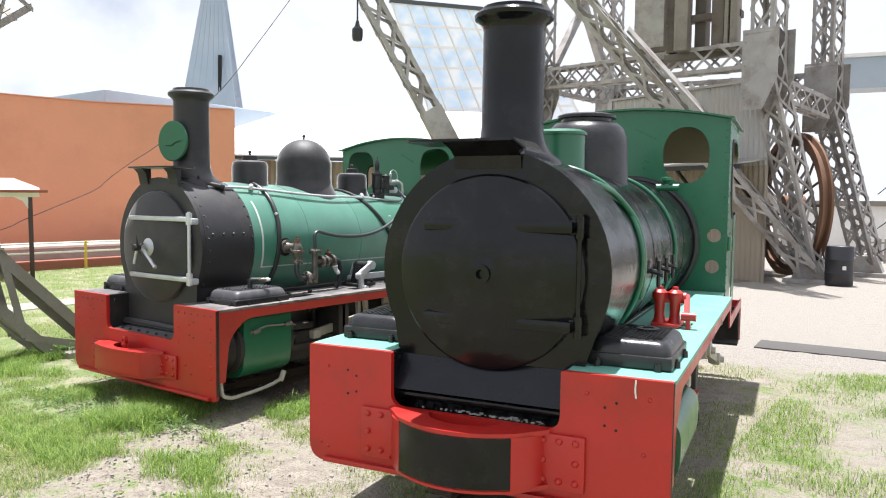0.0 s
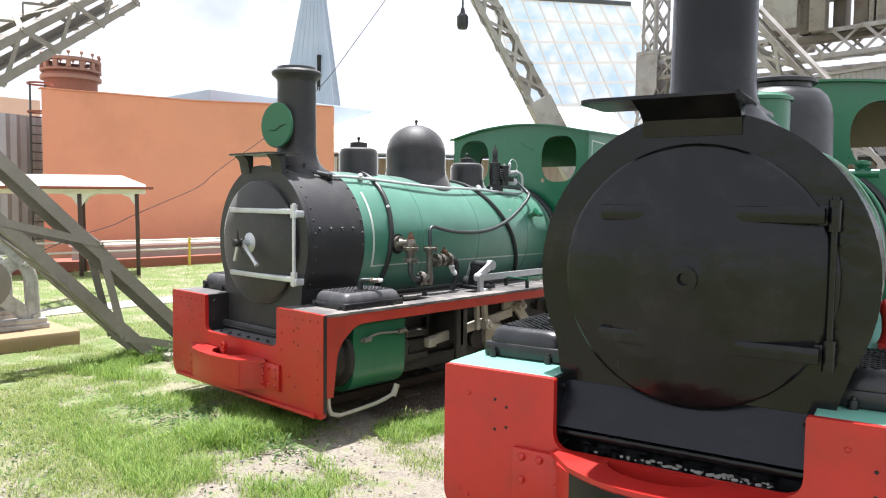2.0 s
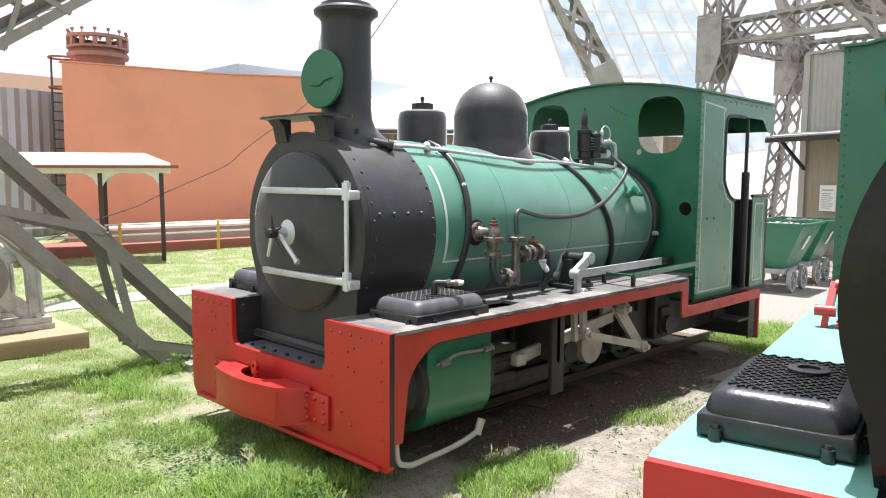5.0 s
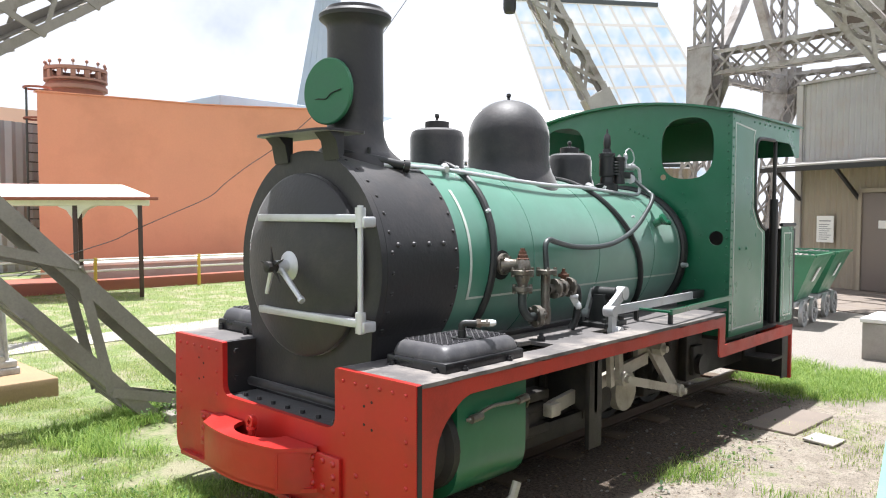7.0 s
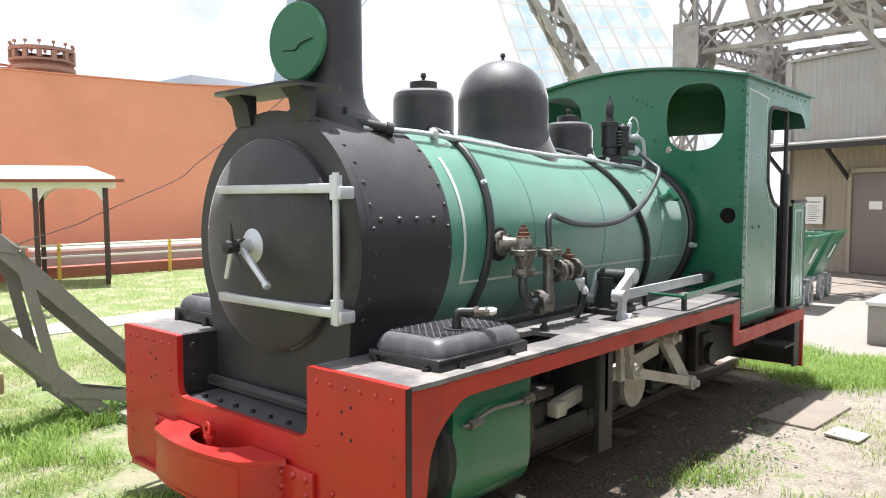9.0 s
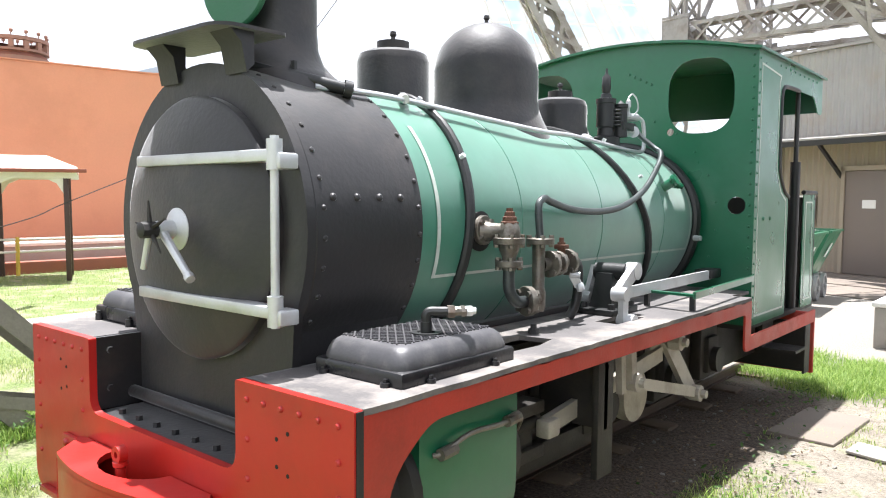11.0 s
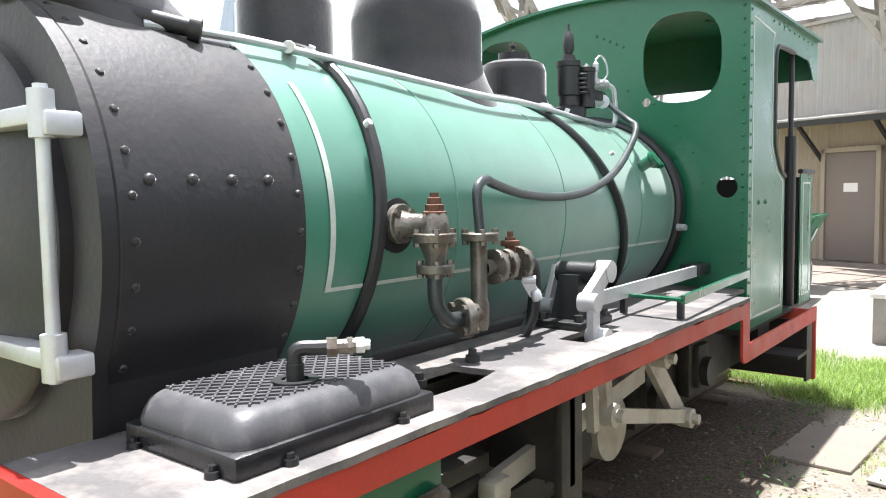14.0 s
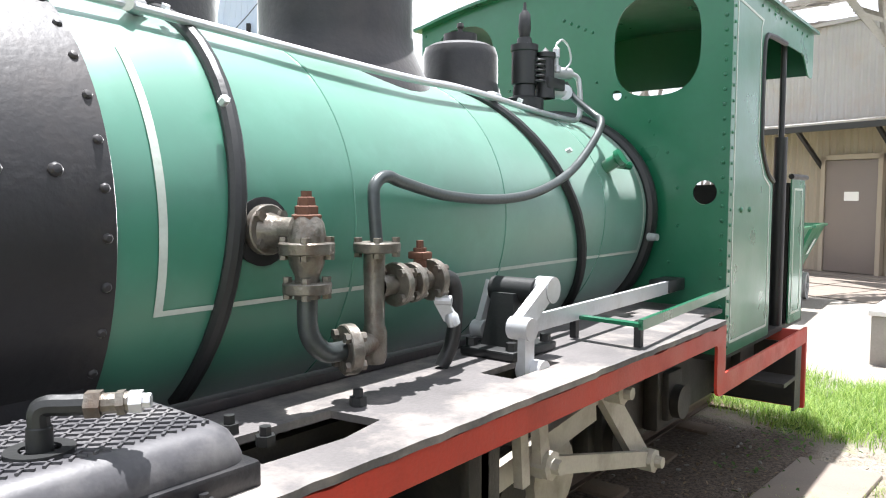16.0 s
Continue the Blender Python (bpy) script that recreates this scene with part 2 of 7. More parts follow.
def part(name, bm, material, parent=None, label=""):
    me = bpy.data.meshes.new(name)
    bmesh.ops.recalc_face_normals(bm, faces=bm.faces)
    bm.to_mesh(me)
    bm.free()
    me.materials.append(material)
    shade(me)
    ob = new(name, me)
    if parent is not None:
        ob.parent = parent
    if label:
        ob["label"] = label
    if name.endswith("rivets") or name in ("lacing", "tread", "bolt_holes", "lattice_lacing"):
        ob["kind"] = "stuff"
    return ob


def root(name, m, label, category, group="", kind=""):
    e = new(name)
    e.matrix_world = m
    e.empty_display_size = 0.2
    return tagged(e, label, category, group, kind)


def box(bm, x0, x1, y0, y1, z0, z1, bev=0.0):
    x0, x1, y0, y1, z0, z1 = min(x0, x1), max(x0, x1), min(y0, y1), max(y0, y1), min(z0, z1), max(z0, z1)
    m = Matrix.Translation(((x0 + x1) / 2, (y0 + y1) / 2, (z0 + z1) / 2)) @ Matrix.Diagonal((x1 - x0, y1 - y0, z1 - z0, 1))
    r = bmesh.ops.create_cube(bm, size=1, matrix=m)
    if bev:
        es = list({e for v in r["verts"] for e in v.link_edges})
        bmesh.ops.bevel(bm, geom=es, offset=bev, segments=2, affect="EDGES", profile=0.5)
    return bm


def B(*a, bev=0.0):
    return box(bmesh.new(), *a, bev=bev)


def ring_pts(c, u, v, r, seg, a0=0.0, a1=2 * math.pi, closed=True):
    n = seg if closed else seg + 1
    return [c + u * (r * math.cos(a0 + (a1 - a0) * i / seg)) + v * (r * math.sin(a0 + (a1 - a0) * i / seg)) for i in range(n)]


def frame_of(d):
    d = d.normalized()
    u = d.cross(Vector((0, 0, 1)) if abs(d.z) < 0.9 else Vector((1, 0, 0))).normalized()
    return u, d.cross(u).normalized()


def cyl(bm, p0, p1, r0, r1=None, seg=16, caps=True):
    p0, p1 = Vector(p0), Vector(p1)
    r1 = r0 if r1 is None else r1
    u, v = frame_of(p1 - p0)
    a = [bm.verts.new(p) for p in ring_pts(p0, u, v, r0, seg)]
    b = [bm.verts.new(p) for p in ring_pts(p1, u, v, r1, seg)]
    for i in range(seg):
        j = (i + 1) % seg
        bm.faces.new((a[i], a[j], b[j], b[i]))
    if caps:
        bm.faces.new(a[::-1])
        bm.faces.new(b)
    return bm


def lathe(bm, base, axis, prof, seg=32):
    """prof: (radius, height) pairs along axis from base."""
    base, axis = Vector(base), Vector(axis).normalized()
    u, v = frame_of(axis)
    rings = []
    for r, h in prof:
        c = base + axis * h
        rings.append([bm.verts.new(c)] if r < 1e-5 else [bm.verts.new(p) for p in ring_pts(c, u, v, r, seg)])
    for a, b in zip(rings, rings[1:]):
        for i in range(seg):
            j = (i + 1) % seg
            if len(a) == 1 and len(b) == 1:
                continue
            if len(a) == 1:
                bm.faces.new((a[0], b[j], b[i]))
            elif len(b) == 1:
                bm.faces.new((a[i], a[j], b[0]))
            else:
                bm.faces.new((a[i], a[j], b[j], b[i]))
    return bm


def smooth_path(pts, n=6):
    pts = [Vector(p) for p in pts]
    q = [pts[0] * 2 - pts[1]] + pts + [pts[-1] * 2 - pts[-2]]
    out = []
    for i in range(1, len(q) - 2):
        p0, p1, p2, p3 = q[i - 1:i + 3]
        for k in range(n):
            t = k / n
            out.append(0.5 * (2 * p1 + (p2 - p0) * t + (2 * p0 - 5 * p1 + 4 * p2 - p3) * t * t + (3 * p1 - p0 - 3 * p2 + p3) * t ** 3))
    out.append(pts[-1])
    return out


def tube(bm, pts, r, seg=10, smooth=6, flat=1.0):
    pts = smooth_path(pts, smooth) if smooth else [Vector(p) for p in pts]
    prev, u = None, None
    for i, p in enumerate(pts):
        d = (pts[min(i + 1, len(pts) - 1)] - pts[max(i - 1, 0)]).normalized()
        if u is None:
            u = frame_of(d)[0]
        u = (u - d * u.dot(d)).normalized()
        v = d.cross(u)
        cur = [bm.verts.new(p + u * (r * math.cos(2 * math.pi * k / seg)) + v * (r * flat * math.sin(2 * math.pi * k / seg))) for k in range(seg)]
        if prev:
            for k in range(seg):
                bm.faces.new((prev[k], prev[(k + 1) % seg], cur[(k + 1) % seg], cur[k]))
        else:
            bm.faces.new(cur[::-1])
        prev = cur
    bm.faces.new(prev)
    return bm


def prism(bm, pts, off):
    """A flat outline of 3D points, thickened by the vector off."""
    off = Vector(off)
    a = [bm.verts.new(Vector(p)) for p in pts]
    b = [bm.verts.new(Vector(p) + off) for p in pts]
    n = len(pts)
    bm.faces.new(a[::-1])
    bm.faces.new(b)
    for i in range(n):
        j = (i + 1) % n
        bm.faces.new((a[i], a[j], b[j], b[i]))
    return bm


def prism_holes(bm, outer, holes, to3, off):
    """A sheet with holes: outlines in 2D, to3 maps (a, b) to 3D, off thickens."""
    tmp = bmesh.new()
    es = []
    for loop in [outer] + holes:
        vs = [tmp.verts.new((p[0], p[1], 0)) for p in loop]
        es += [tmp.edges.new((vs[i], vs[(i + 1) % len(vs)])) for i in range(len(vs))]
    bmesh.ops.triangle_fill(tmp, use_beauty=True, use_dissolve=False, edges=es)
    off = Vector(off)
    va = {v: bm.verts.new(to3(v.co.x, v.co.y)) for v in tmp.verts}
    vb = {v: bm.verts.new(to3(v.co.x, v.co.y) + off) for v in tmp.verts}
    for f in tmp.faces:
        bm.faces.new([va[v] for v in f.verts])
        bm.faces.new([vb[v] for v in reversed(f.verts)])
    for e in tmp.edges:
        if len(e.link_faces) == 1:
            p, q = e.verts
            bm.faces.new((va[p], va[q], vb[q], vb[p]))
    tmp.free()
    return bm


def rounded(pts, r, n=5):
    """Round the corners of a 2D outline; r is one radius, or one for each corner."""
    out = []
    k = len(pts)
    for i in range(k):
        ri = r[i] if isinstance(r, (list, tuple)) else r
        p, a, b = Vector(pts[i]), Vector(pts[i - 1]), Vector(pts[(i + 1) % k])
        if ri <= 0:
            out.append(tuple(p))
            continue
        da, db = (a - p), (b - p)
        ra = min(ri, da.length * 0.49, db.length * 0.49)
        s, e = p + da.normalized() * ra, p + db.normalized() * ra
        for j in range(n + 1):
            t = j / n
            out.append(tuple(s * (1 - t) ** 2 + p * 2 * t * (1 - t) + e * t * t))
    return out


def bar(bm, p0, p1, w, h, side=None):
    """A square bar from p0 to p1, w wide along side and h deep across it."""
    p0, p1 = Vector(p0), Vector(p1)
    d = (p1 - p0).normalized()
    u = Vector(side) if side is not None else frame_of(d)[0]
    u = (u - d * u.dot(d)).normalized()
    v = d.cross(u)
    c = []
    for p in (p0, p1):
        c.append([bm.verts.new(p + u * (sx * w / 2) + v * (sy * h / 2)) for sx, sy in ((-1, -1), (1, -1), (1, 1), (-1, 1))])
    bm.faces.new(c[0][::-1])
    bm.faces.new(c[1])
    for i in range(4):
        j = (i + 1) % 4
        bm.faces.new((c[0][i], c[0][j], c[1][j], c[1][i]))
    return bm


def rivet(bm, p, d, r=0.014):
    return lathe(bm, p, d, [(r, -0.002), (r * 0.95, r * 0.3), (r * 0.6, r * 0.7), (0, r * 0.85)], 8)


def hexbolt(bm, p, d, r=0.014, h=0.014):
    p, d = Vector(p), Vector(d).normalized()
    return cyl(bm, p, p + d * h, r, r * 0.95, 6)


# ---- locomotives ----
def lining(bm, loop, w, to3, off):
    """A painted line of width w along a 2D loop, a little proud of its sheet."""
    k = len(loop)
    cx, cy = sum(p[0] for p in loop) / k, sum(p[1] for p in loop) / k
    area = sum(loop[i][0] * loop[(i + 1) % k][1] - loop[(i + 1) % k][0] * loop[i][1] for i in range(k))
    sgn = 1 if area > 0 else -1
    inner = []
    for i in range(k):
        p, a, b = Vector(loop[i]), Vector(loop[i - 1]), Vector(loop[(i + 1) % k])
        d0, d1 = (p - a).normalized(), (b - p).normalized()
        n0, n1 = Vector((-d0.y, d0.x)) * sgn, Vector((-d1.y, d1.x)) * sgn
        m = (n0 + n1)
        m = m / max(0.3, m.length_squared) * 2
        inner.append(p + m * w)
    va = [bm.verts.new(to3(*p)) for p in loop]
    vb = [bm.verts.new(to3(*p)) for p in inner]
    off = Vector(off)
    vc = [bm.verts.new(to3(*p) + off) for p in loop]
    vd = [bm.verts.new(to3(*p) + off) for p in inner]
    for i in range(k):
        j = (i + 1) % k
        bm.faces.new((vc[i], vc[j], vd[j], vd[i]))
        bm.faces.new((va[i], va[j], vc[j], vc[i]))
        bm.faces.new((vb[j], vb[i], vd[i], vd[j]))
    return bm


def wheel(y, r, side, parent):
    x0 = 0.30 * side
    bm = lathe(bmesh.new(), (x0 - 0.05 * side, y, r + 0.08), (side, 0, 0), [(r + 0.025, 0), (r + 0.025, 0.02), (r, 0.025), (r - 0.005, 0.10), (r - 0.05, 0.10), (r - 0.05, 0.02), (r - 0.05, 0.0), (r + 0.025, 0)], 28)
    w = part("wheel", bm, UNDER, parent)
    bm = cyl(bmesh.new(), (x0 - 0.05 * side, y, r + 0.08), (x0 + 0.07 * side, y, r + 0.08), 0.07, seg=14)
    for k in range(8):
        a = k * math.pi / 4
        bar(bm, (x0, y, r + 0.08), (x0, y + math.cos(a) * (r - 0.03), r + 0.08 + math.sin(a) * (r - 0.03)), 0.05, 0.035, (1, 0, 0))
    part("spokes", bm, UNDER, w)


def toolbox(parent, x0, x1, y0, y1, z, style):
    """A cast cover with a raised, tread-patterned lid."""
    tb = TOOL_GLOSS if style == "near" else TOOL_BLACK
    bm = B(x0, x1, y0, y1, z, z + 0.062, bev=0.010)
    for x, y in ((x0 + 0.05, y0 - 0.006), (x1 - 0.06, y0 - 0.006), (x1 + 0.004, y0 + 0.12), (x1 + 0.004, y1 - 0.12)):
        cyl(bm, (x, y, z), (x, y, z + 0.03), 0.017, 0.016, seg=12)
        hexbolt(bm, (x, y, z + 0.03), (0, 0, 1), 0.009, 0.01)
    t = part("cover_base", bm, TOOL_GLOSS, parent, "black cast cover on the running board")
    bm = bmesh.new()
    m = 0.010
    lo = rounded([(x0 + m, y0 + m), (x1 - m, y0 + m), (x1 - m, y1 - m), (x0 + m, y1 - m)], 0.06)
    rings = []
    for ins, h in ((0, 0.055), (0.0, 0.072), (0.006, 0.09), (0.016, 0.110), (0.032, 0.122), (0.048, 0.127), (0.055, 0.128)):
        cx, cy = (x0 + x1) / 2, (y0 + y1) / 2
        fx, fy = 1 - 2 * ins / (x1 - x0), 1 - 2 * ins / (y1 - y0)
        rings.append([bm.verts.new((cx + (p[0] - cx) * fx, cy + (p[1] - cy) * fy, z + h)) for p in lo])
    for a, b in zip(rings, rings[1:]):
        for i in range(len(lo)):
            j = (i + 1) % len(lo)
            bm.faces.new((a[i], a[j], b[j], b[i]))
    bm.faces.new(rings[-1])
    lid = part("lid", bm, tb, t)
    bm = bmesh.new()
    X0, X1, Y0, Y1 = x0 + 0.06, x1 - 0.06, y0 + 0.06, y1 - 0.06
    step = 0.026
    for sgn in (1, -1):
        c = -2.0
        while c < 3.0:
            # line x - sgn*y = c, cut to the lid's field
            pts = []
            for yy in (Y0, Y1):
                xx = c + sgn * yy
                if X0 <= xx <= X1:
                    pts.append((xx, yy))
            for xx in (X0, X1):
                yy = (xx - c) * sgn
                if Y0 < yy < Y1:
                    pts.append((xx, yy))
            if len(pts) >= 2 and (Vector(pts[0]) - Vector(pts[1])).length > 0.02:
                bar(bm, (*pts[0], z + 0.129), (*pts[1], z + 0.129), 0.005, 0.006, (1, 1 * -sgn, 0))
            c += step * 1.414
    part("tread", bm, tb, lid)
    if style == "far":
        fx, fy = x0 + 0.25, y0 + 0.25
        bm = lathe(bmesh.new(), (fx, fy, z + 0.128), (0, 0, 1), [(0.05, 0), (0.05, 0.008), (0.03, 0.008), (0.03, 0.0), (0.019, 0.0), (0.019, 0.04), (0.0165, 0.042)], 18)
        tube(bm, [(fx, fy, z + 0.165), (fx, fy, z + 0.19), (fx + 0.008, fy + 0.009, z + 0.2), (fx + 0.03, fy + 0.033, z + 0.2), (fx + 0.05, fy + 0.056, z + 0.2)], 0.0165, 10)
        part("elbow_pipe", bm, HOSE, t)
        bm = cyl(bmesh.new(), (fx + 0.045, fy + 0.05, z + 0.2), (fx + 0.06, fy + 0.067, z + 0.2), 0.022, seg=6)
        cyl(bm, (fx + 0.06, fy + 0.067, z + 0.2), (fx + 0.085, fy + 0.097, z + 0.201), 0.016, seg=10)
        cyl(bm, (fx + 0.074, fy + 0.084, z + 0.2), (fx + 0.082, fy + 0.093, z + 0.201), 0.020, seg=6)
        nut = part("pipe_union", bm, BRASS, t, "weathered pipe union")
        bm = cyl(bmesh.new(), (fx + 0.085, fy + 0.097, z + 0.201), (fx + 0.097, fy + 0.112, z + 0.201), 0.018, seg=6)
        cyl(bm, (fx + 0.097, fy + 0.112, z + 0.201), (fx + 0.105, fy + 0.121, z + 0.201), 0.012, seg=8)
        part("pipe_nut", bm, SILVER, nut, "bright steel union nut")
    else:
        bm = lathe(bmesh.new(), ((x0 + x1) / 2 + 0.03, y0 + 0.32, z + 0.128), (0, 0, 1), [(0.055, 0), (0.055, 0.012), (0.03, 0.014), (0.03, 0.006), (0, 0.006)], 20)
        part("filler_cap", bm, tb, t)


def locomotive(name, m, st, label):
    far = st["style"] == "far"
    L = root(name, m, label, "steam locomotive")
    hw, zt, zb, nn, nb = st["hw"], st["zt"], st["zb"], st["nn"], st["nb"]
    xc, zc, rs, sf, sr, rb = st["xc"], st["zc"], st["rs"], st["sf"], st["sr"], st["rb"]
    yc, ch, cz0, cz1, cz2 = st["yc"], st["ch"], st["cz0"], st["cz1"], st["cz2"]
    black = BLACK if far else BLACK_GLOSS
    rr = 0.0105 if far else 0.007
    V = Vector

    # front plate with its notch
    pts = rounded([(-hw, zb), (hw, zb), (hw, zt), (nn, zt), (nn, nb), (-nn, nb), (-nn, zt), (-hw, zt)], [0.10, 0.03, 0.006, 0.01, 0.07, 0.07, 0.01, 0.006])
    bm = prism(bmesh.new(), [(p[0], 0.0, p[1]) for p in pts], (0, 0.03, 0))
    plate = part("front_plate", bm, RED, L, "red steel front plate with a deep notch")
    bm = bmesh.new()
    for s in (-1, 1):
        for k in range(6):
            rivet(bm, (s * (nn + 0.06 + k * (hw - nn - 0.12) / 5), 0, zt - 0.05), (0, -1, 0), rr)
        for k in range(1, 6):
            rivet(bm, (s * (hw - 0.06), 0, zt - 0.05 - k * (zt - zb - 0.12) / 6), (0, -1, 0), rr)
        for k in range(1, 3):
            rivet(bm, (s * (nn + 0.06), 0, zt - 0.05 - k * 0.12), (0, -1, 0), rr)
        for dx, dz in () if not far else ((0.24, -0.46), (0.36, -0.52)):
            rivet(bm, (s * (nn + dx * 0.6), 0, zt + dz), (0, -1, 0), 0.013)
    if far:
        part("rivets", bm, RED, plate)
    else:
        bm.free()
        bm = bmesh.new()
        for x, z in ((-0.80, 0.84), (-0.56, 0.60), (0.55, 0.86), (0.80, 0.62), (0.82, 0.86), (-0.84, 0.44), (-0.80, 0.42), (0.5, 0.44)):
            rivet(bm, (x, 0, z), (0, -1, 0), 0.010)
        part("rivets", bm, RED, plate)
        part("paint_drip", tube(bmesh.new(), [(0.76, -0.002, 0.94), (0.758, -0.004, 0.90), (0.762, -0.003, 0.862)], 0.004, 6, 3), CREAM, plate, "pale paint drip")
    bm = bmesh.new()
    for s in (-1, 1):
        for dx, dz in ((0.20, -0.14), (0.25, -0.115), (0.20, -0.22), (0.25, -0.235)):
            cyl(bm, (s * (nn + dx), -0.0015, zt + dz), (s * (nn + dx), 0.02, zt + dz), 0.0065, seg=10)
    part("bolt_holes", bm, DARK, plate)
    # bottom lip
    part("edge_strip", B(hw, hw + 0.003, 0.006, 0.031, zb + 0.04, zt - 0.004), HOSE, plate, "black painted edge")
    part("bottom_lip", B(-hw + 0.1, hw - 0.06, -0.03, 0.0, zb + 0.005, zb + 0.03, bev=0.004), RED, plate)

    # coupling block
    b0, b1 = st["buf0"], st["buf1"]
    bx = st["bufx"]
    bw = st['bw']
    outer = [(bx - bw + 2 * bw * i / 14, (-0.20 if far else -0.25) + (0.045 if far else 0.10) * ((i - 7) / 7) ** 2) for i in range(15)]
    bm = prism(bmesh.new(), [(x, y, b0) for x, y in outer] + [(x, y + 0.03, b0) for x, y in outer[::-1]], (0, 0, b1 - b0))
    buf = part("buffer_face", bm, RED if far else BLACK_GLOSS, L, "red curved buffing block" if far else "black face of the buffing block")
    bm = bmesh.new()
    inner = [(bx + 0.19 * math.cos(a), -0.005 - 0.13 * math.sin(a)) for a in [math.pi * i / 10 for i in range(11)]]
    loop = outer + [(bx + bw + 0.12, -0.02), (bx + bw + 0.10, -0.004)] + inner + [(bx - bw - 0.10, -0.004), (bx - bw - 0.12, -0.02)]
    prism(bm, [(x, y, b1 - 0.004) for x, y in loop], (0, 0, 0.022))
    prism(bm, [(x, y, b0 - 0.012) for x, y in loop], (0, 0, 0.02))
    part("coupling_plate", bm, RED, buf)
    for s in (-1, 1):
        bm = bmesh.new()
        prism(bm, [(bx + s * (bw - 0.01), -0.16, b0), (bx + s * (bw + 0.06), -0.10, b0), (bx + s * (bw + 0.10), -0.002, b0), (bx + s * (bw + 0.06), -0.002, b0), (bx + s * (bw - 0.04), -0.14, b0)], (0, 0, b1 - b0))
        box(bm, bx + s * (bw + 0.04), bx + s * (bw + 0.28), -0.02, 0.0, b0 - 0.01, b1, 0.004)
        for i in range(3):
            for j in range(3):
                if (i, j) != (1, 1):
                    rivet(bm, (bx + s * (bw + 0.09 + i * 0.075), -0.02, b0 + 0.03 + j * (b1 - b0 - 0.06) / 2), (0, -1, 0), 0.017)
        part("bracket", bm, RED, buf)
    bm = lathe(bmesh.new(), (bx + 0.02, -0.09, b1 - 0.1), (0, 0, 1), [(0.018, 0), (0.018, 0.13), (0.026, 0.135), (0.026, 0.15), (0.012, 0.155)], 12)
    lathe(bm, (bx + 0.02, -0.107, b1 + 0.075), (0, 1, 0), [(0.030, 0), (0.030, 0.03), (0.012, 0.03), (0.012, 0), (0.03, 0)], 14)
    if far:
        part("coupling_pin", bm, RED, buf, "red eye-headed coupling pin")
    else:
        bm.free()

    # the well behind the notch
    bm = B(-nn, nn, 0.031, sf + 0.1, nb - 0.03, nb - 0.004)
    for s in (-1, 1):
        box(bm, s * nn, s * (nn + 0.018), 0.031, sf + 0.16, nb, zt - 0.002)
        for k in range(2):
            hexbolt(bm, (s * nn, 0.08, nb + 0.08 + k * 0.15), (-s, 0, 0))
    for k in range(7):
        hexbolt(bm, (-nn + 0.1 + k * (2 * nn - 0.2) / 6, 0.08, nb - 0.004), (0, 0, 1), 0.015, 0.018)
    part("well", bm, black, L)
    part("cross_bar", cyl(bmesh.new(), (-nn, sf - 0.035, nb + 0.05), (nn, sf - 0.035, nb + 0.05), 0.024, seg=14), black, L)
    if not far:
        bm = bmesh.new()
        prism(bm, [(-nn, sf - 0.085, nb + 0.082), (nn, sf - 0.085, nb + 0.082), (nn, sf - 0.002, nb + 0.245), (-nn, sf - 0.002, nb + 0.245)], (0, 0.012, 0.004))
        part("apron", bm, APRON, L, "black sloping apron plate, tinted blue for reflected sky")

    # smokebox with its saddle
    a0 = math.radians(-28)
    arc = [(xc + rs * math.cos(a0 + (math.pi - 2 * a0) * i / 40), zc + rs * math.sin(a0 + (math.pi - 2 * a0) * i / 40)) for i in range(41)]
    sad = nn - 0.005
    prof = arc + [(-sad + 0.01, nb - 0.01), (sad - 0.01, nb - 0.01)]
    bm = prism(bmesh.new(), [(p[0], sf, p[1]) for p in prof], (0, 0.035, 0))
    smoke = part("smokebox_front", bm, black, L, "matt black smokebox front" if far else "gloss black smokebox front")
    bm = bmesh.new()
    lathe(bm, (xc, sf + 0.034, zc), (0, 1, 0), [(rs - 0.012, 0), (rs - 0.004, 0.01), (rs - 0.004, 0.03), (rs - 0.006, sr - sf - 0.05), (rs - 0.02, sr - sf - 0.042), (rb - 0.03, sr - sf - 0.04)], 72)
    part("smokebox_barrel", bm, black, L)
    bm = bmesh.new()
    n = 28
    for ring in (sf + 0.075, sr - 0.035):
        for k in range(n):
            a = math.radians(-40 + 260 * k / (n - 1))
            d = V((math.cos(a), 0, math.sin(a)))
            rivet(bm, V((xc, ring, zc)) + d * (rs - 0.007), d, 0.011)
    for k in range(1, 5):
        a = math.radians(11.5)
        d = V((math.cos(a), 0, math.sin(a)))
        rivet(bm, V((xc, sr - 0.02 - k * 0.105, zc)) + d * (rs - 0.006), d, 0.015)
    if far:
        part("smokebox_rivets", bm, black, L)
    else:
        bm.free()
    bm = prism(bmesh.new(), [(-sad, sf + 0.036, nb - 0.01), (sad, sf + 0.036, nb - 0.01), (sad - 0.02, sf + 0.036, zc - 0.25), (-sad + 0.02, sf + 0.036, zc - 0.25)], (0, sr - sf - 0.08, 0))
    part("saddle", bm, black, L)
    # rim and door
    rd = st["rd"]
    bulge = st["bulge"]
    bm = lathe(bmesh.new(), (xc, sf, zc), (0, -1, 0), [(rd, -0.002), (rd, 0.03), (rd - 0.006, 0.036), (rd - 0.014, 0.039)] + [(rd * 0.955 * (1 - i / 12), 0.041 + (bulge - 0.011) * (1 - (1 - i / 12) ** 2.4)) for i in range(13)], 64)
    door = part("smokebox_door", bm, black, L, "domed black smokebox door")
    hx = 0.50 if far else 0.455
    sm = SILVER if far else black
